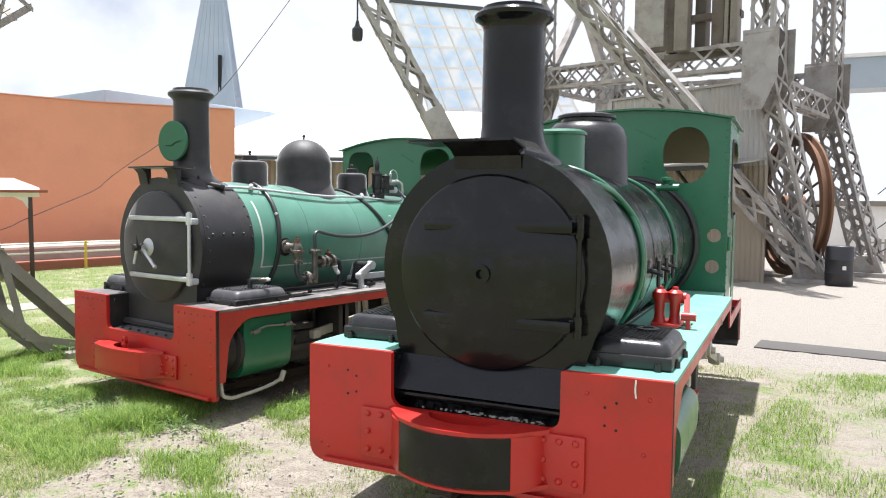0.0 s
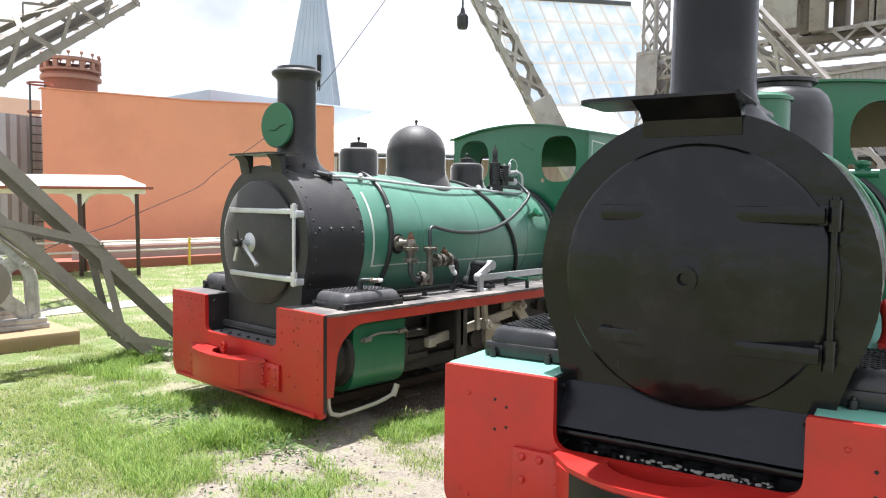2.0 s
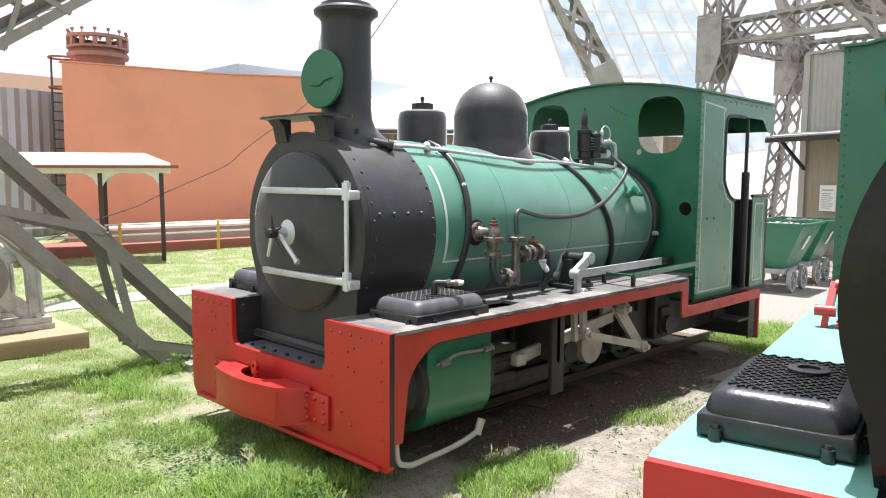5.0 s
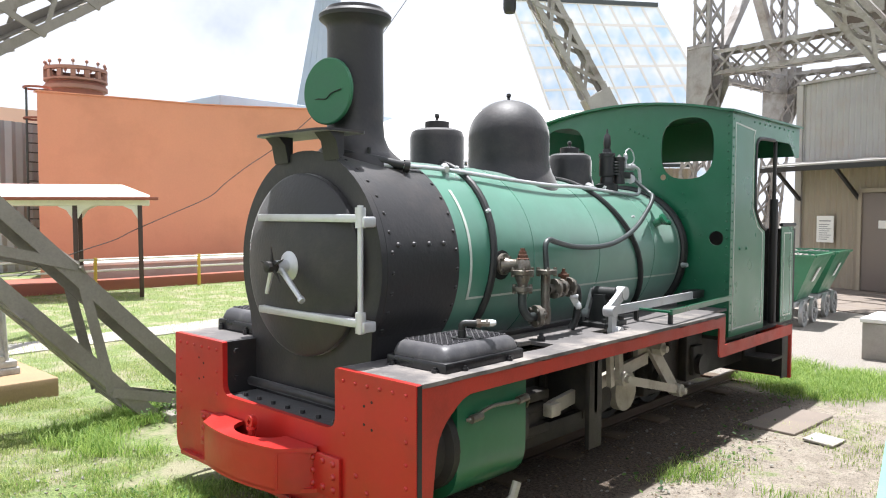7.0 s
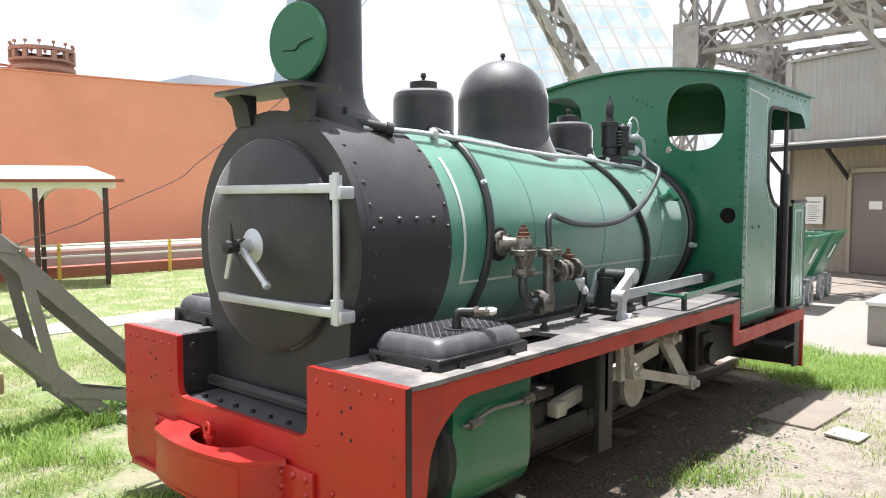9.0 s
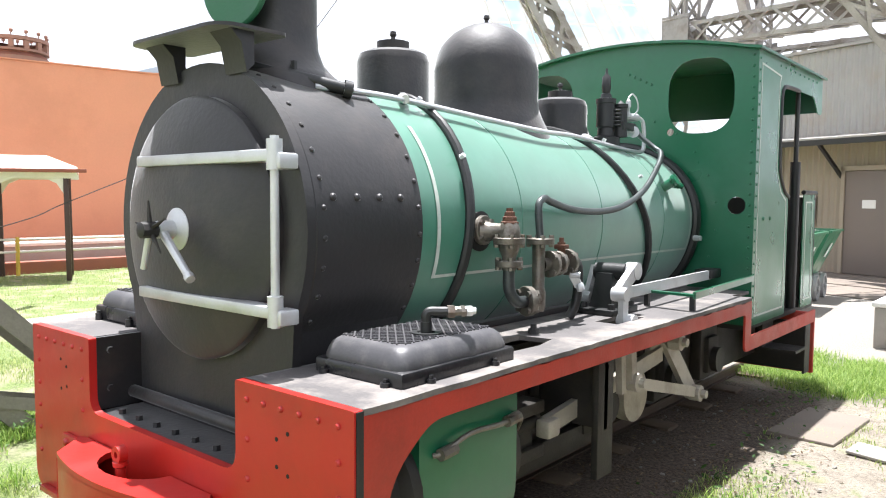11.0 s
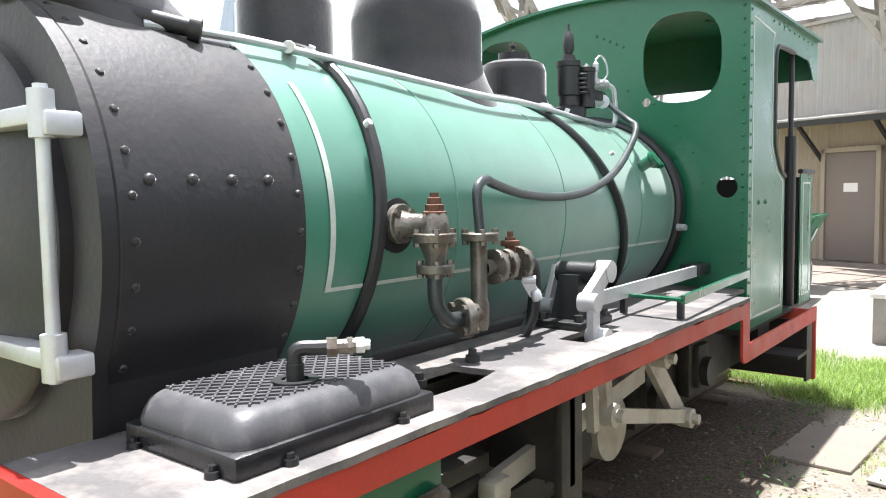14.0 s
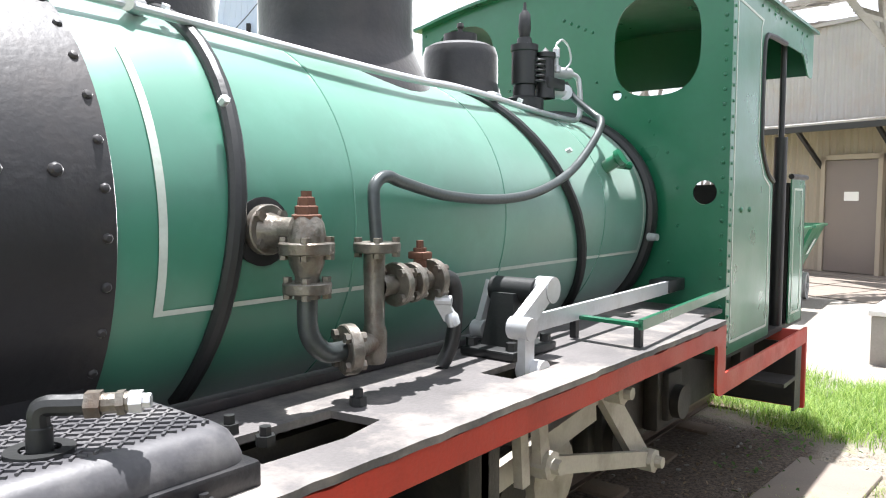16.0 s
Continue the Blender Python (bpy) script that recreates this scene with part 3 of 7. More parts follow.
    for i, dz in enumerate((st["strap"], -st["strap"])):
        z = zc + dz
        x0 = -0.30 if far else -0.28
        bm = B(x0, hx + 0.0, sf - 0.075 - bulge * 0.35, sf - 0.04 - bulge * 0.35 + 0.02, z - 0.019, z + 0.019, bev=0.005)
        if not far:
            bmesh.ops.delete(bm, geom=bm.verts[:], context="VERTS")
            box(bm, x0, hx, sf - 0.045 - bulge * 0.55, sf - 0.02, z - 0.027, z + 0.027, 0.006)
        s = part("hinge_strap", bm, sm, door, "silver-painted hinge strap" if far else "black hinge strap")
        if far:
            bm = B(hx - 0.026, hx + 0.038, sf - 0.085, sf - 0.01, z - 0.042, z + 0.008, bev=0.008)
            cyl(bm, (hx, sf - 0.075, z - 0.045), (hx, sf - 0.075, z + 0.05), 0.025, seg=16)
        else:
            bm = B(hx - 0.02, hx + 0.04, sf - 0.05, sf - 0.001, z - 0.034, z + 0.034, bev=0.006)
            cyl(bm, (hx + 0.025, sf - 0.05, z - 0.05), (hx + 0.025, sf - 0.05, z + 0.05), 0.02, seg=12)
        part("hinge_block", bm, sm, s)
    hp, hr_ = ((hx, sf - 0.075), 0.014) if far else ((hx + 0.025, sf - 0.05), 0.011)
    bm = cyl(bmesh.new(), (*hp, zc - st["strap"] - 0.05), (*hp, zc + st["strap"] + 0.06), hr_, seg=12)
    part("hinge_rod", bm, sm, door)
    yb = sf - 0.03 - bulge
    if far:
        part("door_boss", lathe(bmesh.new(), (xc, yb + 0.01, zc), (0, -1, 0), [(0.075, 0), (0.075, 0.012), (0.055, 0.022), (0.032, 0.03), (0.030, 0.085), (0.02, 0.09), (0, 0.09)], 24), SILVER, door, "silver handwheel boss")
        bm = cyl(bmesh.new(), (xc, yb - 0.06, zc), (xc + 0.205, yb - 0.085, zc - 0.138), 0.016, 0.013, seg=10)
        lathe(bm, (xc + 0.205, yb - 0.085, zc - 0.138), (0.205, -0.025, -0.138), [(0.013, 0), (0.018, 0.01), (0.016, 0.028), (0, 0.032)], 10)
        cyl(bm, (xc, yb - 0.10, zc), (xc - 0.05, yb - 0.10, zc - 0.135), 0.013, 0.011, seg=10)
        part("door_handle", bm, SILVER, door, "silver locking handles")
        bm = lathe(bmesh.new(), (xc, yb - 0.08, zc), (0, -1, 0), [(0.028, 0), (0.028, 0.055), (0.018, 0.06), (0, 0.06)], 8)
        for k in range(5):
            a = math.radians(95 + 72 * k)
            cyl(bm, (xc, yb - 0.1, zc), (xc + 0.10 * math.cos(a), yb - 0.1, zc + 0.10 * math.sin(a)), 0.012, 0.003, seg=6)
        part("star_wheel", bm, UNDER, door, "rusty dark star wheel")
    else:
        part("door_boss", lathe(bmesh.new(), (xc, yb + 0.012, zc), (0, -1, 0), [(0.085, 0), (0.085, 0.012), (0.055, 0.014), (0.045, 0.016), (0.045, 0.035), (0.022, 0.036), (0.022, 0.0), (0, 0.0)], 28), black, door)

    # chimney, visor and disc
    cy, cr, ct = st["cy"], st["cr"], st["ct"]
    zb0 = zc + rs
    H = ct - zb0
    bm = lathe(bmesh.new(), (xc * 0, cy, zb0 - 0.10), (0, 0, 1), [(cr + 0.12, 0.0), (cr + 0.10, 0.065), (cr + 0.06, 0.10), (cr + 0.028, 0.135), (cr + 0.006, 0.19), (cr, 0.26), (cr * 0.98, H - 0.02), (cr * 1.0, H + 0.0),
         (cr * 1.06, H + 0.015), (cr * 1.26, H + 0.04), (cr * 1.28, H + 0.06), (cr * 1.2, H + 0.075), (cr * 1.05, H + 0.08), (cr * 1.02, H + 0.10), (cr * 0.9, H + 0.10), (cr * 0.86, H - 0.3), (0, H - 0.3)], 44)
    part("chimney", bm, black, L, "tall black chimney with a flared rim")
    vz = zc + rs + st["visz"]
    bm = bmesh.new()
    va, vb = (-0.31, 0.30) if far else (-0.36, 0.20)
    vf = sf - (0.13 if far else 0.17)
    vis = rounded([(va, vf), (vb, vf), (vb, sf + 0.14), (va, sf + 0.14)], [0.09, 0.09 if far else 0.01, 0.03, 0.03])
    prism(bm, [(x, y, vz) for x, y in vis], (0, 0, 0.012))
    if not far:
        prism(bm, [(vb, sf - 0.17, vz), (vb, sf + 0.14, vz), (vb + 0.06, sf + 0.14, vz - 0.05), (vb + 0.05, sf - 0.14, vz - 0.045)], (0, 0, 0.012))
    vp = part("visor_plate", bm, black, L, "flat black lamp shelf over the door")
    if not far:
        q = [(sf - 0.16, vz), (sf + 0.03, vz), (sf + 0.03, zc + rs * 0.85), (sf - 0.008, zc + rs * 0.85), (sf - 0.02, zc + rs * 0.95), (sf - 0.06, vz - 0.03)]
        part("shelf_bracket", prism(bmesh.new(), [(xc - 0.19, b, c) for b, c in q], (0.34, 0, 0)), black, vp)
    for x in (-0.22, 0.2) if far else ():
        bm = bmesh.new()
        q = [(x, sf + 0.02, zc + rs - 0.03), (x - 0.0, sf + 0.02, vz), (x, sf - 0.07, vz), (x, sf - 0.03, vz - 0.04), (x, sf - 0.01, zc + rs * 0.9)]
        prism(bm, [(a - 0.05, b, c) for a, b, c in q], (0.12, 0, 0))
        part("shelf_bracket", bm, black, vp)
    if far:
        bm = lathe(bmesh.new(), (0.02, cy - cr - 0.035, 2.18), (0.12, -1, 0), [(0, 0), (0.165, 0), (0.172, 0.008), (0.172, 0.02), (0.165, 0.026), (0, 0.024)], 40)
        part("headlamp_disc", bm, GREEN_DISC, L, "faded green round blanking disc")
        bm = tube(bmesh.new(), [(-0.11, cy - cr - 0.066, 2.13), (-0.05, cy - cr - 0.068, 2.145), (0.02, cy - cr - 0.064, 2.14), (0.06, cy - cr - 0.061, 2.165), (0.13, cy - cr - 0.053, 2.18)], 0.003, 5, 4)
        part("paint_crack", bm, DARK, L)

    # boiler barrel, its crown falling towards the cab
    fall = lambda y: 1 - 0.17 * max(0.0, min(1.0, (y - 1.2) / 2.1)) if far else 1.0

    def crown(bm):
        for v in bm.verts:
            if v.co.z > zc:
                v.co.z = zc + (v.co.z - zc) * fall(v.co.y)
        return bm

    bm = lathe(bmesh.new(), (xc, sr - 0.02, zc), (0, 1, 0), [(rb - 0.02, 0), (rb, 0.0)] + [(rb, (yc - sr + 0.04) * (i + 1) / 16) for i in range(16)], 80)
    part("boiler", crown(bm), GREEN_BOILER if far else BLACK_GLOSS, L, "glossy green boiler cladding" if far else "black boiler cladding")
    for y in st["seams"]:
        bm = bmesh.new()
        lathe(bm, (xc, y, zc), (0, 1, 0), [(rb, -0.012), (rb + 0.003, -0.010), (rb + 0.003, 0.0), (rb, 0.001)], 80)
        part("cladding_seam", crown(bm), GREEN_BOILER if far else BLACK_GLOSS, L)

    def around(y, r, w, h, d0, d1, seg=26):
        o = []
        for i in range(seg + 1):
            a = math.radians(d0 + (d1 - d0) * i / seg)
            o.append((xc + (rb + r) * math.cos(a), y, zc + (rb + r) * math.sin(a)))
        return o

    for y in st["bands"]:
        slant = (0.06 if y < 1.5 else -0.3) if far else 0.0
        bm = tube(bmesh.new(), [(p[0], p[1] + slant * (p[2] - zc) / rb, p[2]) for p in around(y, 0.008, 0, 0, -48, 228, 40)], 0.022 if far else 0.016, 10, 0)
        hose = part("boiler_band", crown(bm), HOSE if far else GREEN, L, "black hose strapped round the boiler" if far else "green pipe round the boiler")
        if far:
            for a in (28, 60):
                bm = bmesh.new()
                p = around(y, 0.03, 0, 0, a, a + 0.1, 1)[0]
                hexbolt(bm, p, (math.cos(math.radians(a)), 0, math.sin(math.radians(a))), 0.012, 0.02)
                part("band_bolt", crown(bm), SILVER, hose)
    bm = tube(bmesh.new(), around(yc - 0.06, 0.012, 0, 0, -55, 235, 44), 0.032, 10, 0)
    part("firebox_ring", crown(bm), HOSE, L)
    if far:
        for s in (1, -1):
            bm = bmesh.new()

            def at(y, a):
                q = math.radians(a if s > 0 else 180 - a)
                return V((xc + (rb + 0.0025) * math.cos(q), y, zc + (rb + 0.0025) * math.sin(q)))

            y0, y1, y2, y3, q0, q1, w = 0.848, 0.868, 3.275, 3.287, -19.5, 44, 1.8
            for ya, yb_ in ((y0, y1), (y2, y3)):
                k = 24
                for i in range(k):
                    a1, a2 = q0 + (q1 - q0) * i / k, q0 + (q1 - q0) * (i + 1) / k
                    vs = [bm.verts.new(at(y, a)) for y, a in ((ya, a1), (yb_, a1), (yb_, a2), (ya, a2))]
                    bm.faces.new(vs)
            for qa in (q0,):
                k = 20
                for i in range(k):
                    ya, yb_ = y0 + (y3 - y0) * i / k, y0 + (y3 - y0) * (i + 1) / k
                    ww = 1.3
                    vs = [bm.verts.new(at(y, a)) for y, a in ((ya, qa), (yb_, qa), (yb_, qa + ww), (ya, qa + ww))]
                    bm.faces.new(vs)
            part("lining", crown(bm), LINE, L, "thin cream lining on the boiler")
    # domes
    for nm, y, r, zt_, cap, mt in st["domes"]:
        base = zc + rb
        if nm == "steam_dome":
            h0 = zt_ - r * 0.92
            prof = [(r + 0.085, base - 0.17), (r + 0.06, base - 0.10), (r + 0.025, base - 0.03), (r + 0.006, base + 0.02), (r, base + 0.06), (r, h0)] + [(r * math.cos(q), h0 + r * 0.92 * math.sin(q)) for q in [math.pi / 2 * i / 9 for i in range(1, 10)]]
            if not far:
                prof = [(r + 0.02, base - 0.2), (r, base - 0.05), (r * 0.985, zt_ - 0.22), (r * 0.95, zt_ - 0.155), (r * 0.87, zt_ - 0.10), (r * 0.74, zt_ - 0.065), (r * 0.60, zt_ - 0.055), (r * 0.60, zt_ - 0.035), (r * 0.70, zt_ - 0.03), (r * 0.70, zt_ - 0.012), (r * 0.58, zt_), (0, zt_ + 0.004)]
        else:
            prof = [(r + 0.03, base - 0.12), (r, base - 0.02), (r, zt_ - 0.10), (r * 0.93, zt_ - 0.065), (r * 0.75, zt_ - 0.05), (r * 0.44, zt_ - 0.047), (r * 0.44, zt_ - 0.005), (r * 0.3, zt_), (0, zt_)]
            if not far:
                prof = [(r + 0.03, base - 0.12), (r, base - 0.02), (r, zt_ - 0.03), (r + 0.012, zt_ - 0.028), (r + 0.012, zt_ - 0.012), (r * 0.9, zt_ + 0.004), (0, zt_ + 0.014)]
        dx = xc + (0.035 if far and y > 2.4 else 0.0)
        bm = lathe(bmesh.new(), (dx, y, 0), (0, 0, 1), prof, 44)
        d = part(nm, bm, mt, L)
        if nm == "steam_dome" and far:
            bm = lathe(bmesh.new(), (dx, y, 0), (0, 0, 1), [(r + 0.085, base - 0.172), (r + 0.094, base - 0.168), (r + 0.092, base - 0.158), (r + 0.080, base - 0.155)], 44)
            part("dome_lip", bm, BRASS, d, "worn tan edge of the dome skirt")
        if cap:
            part("knob", lathe(bmesh.new(), (dx, y, zt_ - 0.002), (0, 0, 1), [(0.012, 0), (0.010, 0.02), (0.017, 0.03), (0.014, 0.045), (0, 0.05)], 10), mt, d)

    # running boards, valances, toolboxes
    top = BLACK_TOP if far else GREEN_TOP
    for s in (-1, 1):
        wave = lambda y: 0.004 * noise.noise((y * 3.1, s, 0.3)) + 0.005 * noise.noise((y * 9.0, s, 5.0)) if far else 0.0
        rim = [(s * (hw + 0.004 + wave(0.08 * i) * 1.2), 0.06 + (yc - 0.40) * i / 60) for i in range(61)]
        outl = [(s * (nn + 0.02), 0.031), (s * hw, 0.031)] + rim + [(s * hw, yc - 0.325), (s * (ch - 0.004), yc - 0.325), (s * (ch - 0.004), yc - 0.03), (s * (nn - 0.04), yc - 0.03), (s * (nn - 0.04), sr), (s * (nn + 0.02), sr)]
        holes = []
        if s > 0:
            holes = [[(0.69, 0.86), (0.86, 0.86), (0.87, 1.06), (0.85, 1.15), (0.84, 1.20), (0.70, 1.18)], [(0.755, 1.70), (0.865, 1.70), (0.865, 1.96), (0.755, 1.96)]] if far else [[(0.72, 1.55), (0.80, 1.55), (0.80, 1.70), (0.72, 1.70)]]
        bm = prism_holes(bmesh.new(), outl, holes, lambda a, b: V((a, b, zt)), (0, 0, -0.018))
        part("running_board", bm, top, L, "weathered black running board" if far else "light green running board")
        yd = yc - 0.42
        zl = cz0
        n_top = 50
        topl = [(0.08 + (yd - 0.05) * i / n_top, zt - 0.021 + 1.6 * wave(0.3 + 0.07 * i)) for i in range(n_top + 1)]
        lo = rounded([(0.031, 0.30 + zb - 0.16), (0.031, zt - 0.019)] + topl + [(yd + 0.10, zt - 0.019), (yd + 0.10, zl), (yc + 1.08, zl), (yc + 1.08, zl - 0.085), (yd, zl - 0.085), (yd, zt - 0.09), (0.30, zt - 0.09), (0.13, zt - 0.22), (0.09, 0.30 + zb - 0.16)],
                     [0, 0] + [0] * (n_top + 1) + [0, 0, 0, 0, 0.05, 0.02, 0.06, 0.1, 0])
        bm = prism(bmesh.new(), [(s * (hw - 0.012), p[0], p[1]) for p in lo], (s * 0.012, 0, 0))
        part("valance", bm, RED_DARK if far else RED, L, "red edge strip with a dented lip")
        bm = B(s * (nn - 0.02), s * (nn + 0.03), sr + 0.02, yc - 0.05, zt + 0.001, zt + 0.03, bev=0.006)
        part("angle_iron", bm, black, L)
    toolbox(L, 0.56, hw - 0.06, 0.24, 0.80, zt - 0.017, "far") if far else toolbox(L, 0.50, hw - 0.035, 0.19, 0.70, zt + 0.001, "near")
    toolbox(L, -hw + 0.06, -0.56, 0.24, 0.80, zt + 0.001, "none") if far else toolbox(L, -hw + 0.05, -0.5, 0.24, 0.78, zt + 0.001, "near")

    # cab
    capex, cedge = cz2, cz1
    ztop = lambda x: cedge + (capex - cedge) * (1 - min(1, (x / ch) ** 2))
    cl = st.get("chl", ch)
    cw = ch + cl
    outl = [(-cl, cz0), (ch, cz0)] + [(ch - cw * i / 20, ztop(ch - cw * i / 20) + 0.014) for i in range(21)]
    wx, ww, wz0, wz1 = st["win"]
    ex = 0.72 if far else 0.9
    oval = lambda c: [(c + ww * abs(math.cos(q)) ** ex * (1 if math.cos(q) > 0 else -1), (wz0 + wz1) / 2 + (wz1 - wz0) / 2 * abs(math.sin(q)) ** ex * (1 if math.sin(q) > 0 else -1)) for q in [2 * math.pi * (i + 0.5) / 40 for i in range(40)]]
    win = oval
    holes = [win(wx), win(-wx - 0.05)] + [[(hxx + hr * math.cos(2 * math.pi * i / 20), hz + hr * math.sin(2 * math.pi * i / 20)) for i in range(20)] for hxx, hz, hr in st["holes"] + ((wx - ww + 0.018, wz0 + 0.016, 0.024),)]
    bm = prism_holes(bmesh.new(), outl, holes, lambda a, b: V((a, yc, b)), (0, 0.008, 0))
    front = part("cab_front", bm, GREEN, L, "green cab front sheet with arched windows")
    bm = bmesh.new()
    for s in (-1, 1):
        for k in range(26):
            rivet(bm, (s * ((ch if s > 0 else cl) - 0.028), yc, cz0 + 0.03 + k * (cedge - cz0 - 0.05) / 25), (0, -1, 0), 0.009)
    for k in range(16):
        a = math.radians(-20 + 220 * k / 15)
        rivet(bm, (xc + (rb + 0.12) * math.cos(a), yc, zc + (rb + 0.12) * math.sin(a)), (0, -1, 0), 0.008)
    for k in range(5):
        rivet(bm, (0.05 + 0.04 * k, yc, cedge - 0.06 - 0.02 * k), (0, -1, 0), 0.009)
    part("cab_rivets", bm, GREEN, front)
    y0 = yc + 0.009
    cl_ = lambda v: v * 1.05 + 0.21 if far else v
    rear = 0.12 if far else 0.0
    for s in (-1, 1):
        cs = ch if s > 0 else cl
        side = rounded([(y0, cz0), (y0 + cl_(0.46), cz0), (y0 + cl_(0.46), cz0 + 0.80), (y0 + cl_(0.33), cz0 + 0.87), (y0 + cl_(0.24), cz0 + 1.00), (y0 + cl_(0.24), cedge - 0.14), (y0 + cl_(0.98), cedge - 0.14), (y0 + cl_(1.10), cedge - 0.25), (y0 + cl_(1.20), cedge - 0.25), (y0 + cl_(1.20), cedge + 0.012), (y0, cedge + 0.012)],
                       [0, 0.02, 0.05, 0.05, 0.08, 0.10, 0.03, 0.03, 0.03, 0, 0])
        bm = prism(bmesh.new(), [(s * cs, p[0], p[1]) for p in side], (-s * 0.008, 0, 0))
        sd = part("cab_side", bm, GREEN_SIDE, L, "green cab side, sheen put into its colour, with cream lining")
        if far:
            ln = [(y0 + 0.05, cz0 + 0.05), (y0 + cl_(0.41), cz0 + 0.05), (y0 + cl_(0.41), cz0 + 0.78), (y0 + cl_(0.30), cz0 + 0.83), (y0 + cl_(0.205), cz0 + 0.97), (y0 + cl_(0.20), cedge - 0.14), (y0 + cl_(0.23), cedge - 0.09), (y0 + 0.05, cedge - 0.06)]
            bm = lining(bmesh.new(), ln, 0.012, lambda a, b: V((s * cs, a, b)), (s * 0.002, 0, 0))
            part("lining", bm, LINE, sd)
        bm = bmesh.new()
        edge = [(y0 + cl_(0.46), cz0 + 0.80), (y0 + cl_(0.36), cz0 + 0.84), (y0 + cl_(0.26), cz0 + 0.95), (y0 + cl_(0.24), cz0 + 1.05), (y0 + cl_(0.24), cedge - 0.28), (y0 + cl_(0.27), cedge - 0.17), (y0 + cl_(0.38), cedge - 0.145), (y0 + cl_(0.62), cedge - 0.14)]
        tube(bm, [(s * cs, a, b) for a, b in edge], 0.014, 8, 4)
        part("opening_beading", bm, HOSE, sd)
        bm = bmesh.new()
        for k in range(24):
            rivet(bm, (s * cs, y0 + 0.018, cz0 + 0.04 + k * (cedge - cz0 - 0.08) / 23), (s, 0, 0), 0.009)
        for k in range(9):
            rivet(bm, (s * cs, y0 + cl_(0.2) + k * 0.11, cedge - 0.03), (s, 0, 0), 0.009)
        for dy in (0.17, 0.30):
            rivet(bm, (s * cs, y0 + dy, cz0 + 0.66), (s, 0, 0), 0.014)
        part("side_rivets", bm, GREEN_SIDE, sd)
        bm = prism(bmesh.new(), [(s * cs, p[0], p[1]) for p in rounded([(y0 + cl_(0.72) + rear, cz0), (y0 + cl_(1.0) + rear, cz0), (y0 + cl_(1.0) + rear, cz0 + 0.83), (y0 + cl_(0.72) + rear, cz0 + 0.83)], 0.02)], (-s * 0.008, 0, 0))
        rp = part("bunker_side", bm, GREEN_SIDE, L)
        if far:
            bm = lining(bmesh.new(), [(y0 + cl_(0.77) + rear, cz0 + 0.05), (y0 + cl_(0.95) + rear, cz0 + 0.05), (y0 + cl_(0.95) + rear, cz0 + 0.77), (y0 + cl_(0.77) + rear, cz0 + 0.77)], 0.012, lambda a, b: V((s * cs, a, b)), (s * 0.002, 0, 0))
            part("lining", bm, LINE, rp)
        part("bunker_rim", tube(bmesh.new(), [(s * cs, y0 + cl_(0.70) + rear, cz0 + 0.835), (s * cs, y0 + cl_(1.02) + rear, cz0 + 0.835)], 0.016, 8, 0), HOSE, rp)
        bm = cyl(bmesh.new(), (s * (cs - 0.05), y0 + cl_(0.66) + rear, cz0), (s * (cs - 0.05), y0 + cl_(0.66) + rear, cz0 + 1.05), 0.035, seg=12)
        cyl(bm, (s * (cs - 0.05), y0 + cl_(0.66) + rear, cz0), (s * (cs - 0.05), y0 + cl_(0.66) + rear, cedge - 0.1), 0.016, seg=10)
        part("cab_post", bm, HOSE, L, "black cab doorway post")
    k = 24
    hwid = ch + 0.03
    hl_ = cl + 0.03
    up = [(hwid - (hwid + hl_) * i / k, ztop(hwid - (hwid + hl_) * i / k) + 0.006) for i in range(k + 1)]
    bm = prism(bmesh.new(), [(x, yc - 0.05, z) for x, z in up] + [(x, yc - 0.05, z + 0.016) for x, z in up[::-1]], (0, 1.54 if far else 1.30, 0))
    part("cab_roof", bm, GREEN, L, "low arched cab roof")
    bm = bmesh.new()
    box(bm, -ch + 0.02, ch - 0.02, yc + 0.01, yc + (1.5 if far else 1.0), cz0 - 0.03, cz0)
    box(bm, -ch + 0.02, ch - 0.02 if far else 0.3, yc + (1.48 if far else 0.985), yc + (1.495 if far else 1.0), cz0, cz0 + 0.8)
    box(bm, -0.48, 0.48, yc + 0.02, yc + 0.30, cz0, cz0 + 0.95, 0.05)
    box(bm, -ch + 0.02, -ch + 0.25, yc + 0.7, yc + 0.98, cz0, cz0 + 0.8)
    if far:
        box(bm, ch - 0.25, ch - 0.02, yc + 1.12, yc + 1.48, cz0, cz0 + 0.8)
    part("cab_interior", bm, UNDER, L)
    low = cedge - st["drop"]
    rim = [(-ch + 0.01, low), (ch - 0.01, low)] + [((ch - 0.01) * (1 - 2 * i / 20), ztop((ch - 0.01) * (1 - 2 * i / 20)) + 0.014) for i in range(21)]
    bm = prism(bmesh.new(), [(x, yc + (1.40 if far else 1.16), z) for x, z in rim], (0, 0.008, 0))
    part("cab_rear_sheet", bm, GREEN if far else CAB_IN, L, "dark green rear cab sheet under the roof" if far else "rear cab sheet tinted brown for light bounced under the roof")
    # rear beam and steps
    bm = B(-hw, hw, yc + 1.06, yc + 1.09, zb + 0.02, cz0 - 0.02, bev=0.01)
    # black sheet added over the beam's inner face to stand for the shade inside
    part("rear_shade_panel", B(-hw + 0.02, hw - 0.025, yc + 1.042, yc + 1.058, zb + 0.03, cz0 - 0.09), UNDER, L)
    part("rear_beam", bm, RED_DARK if far else RED, L)
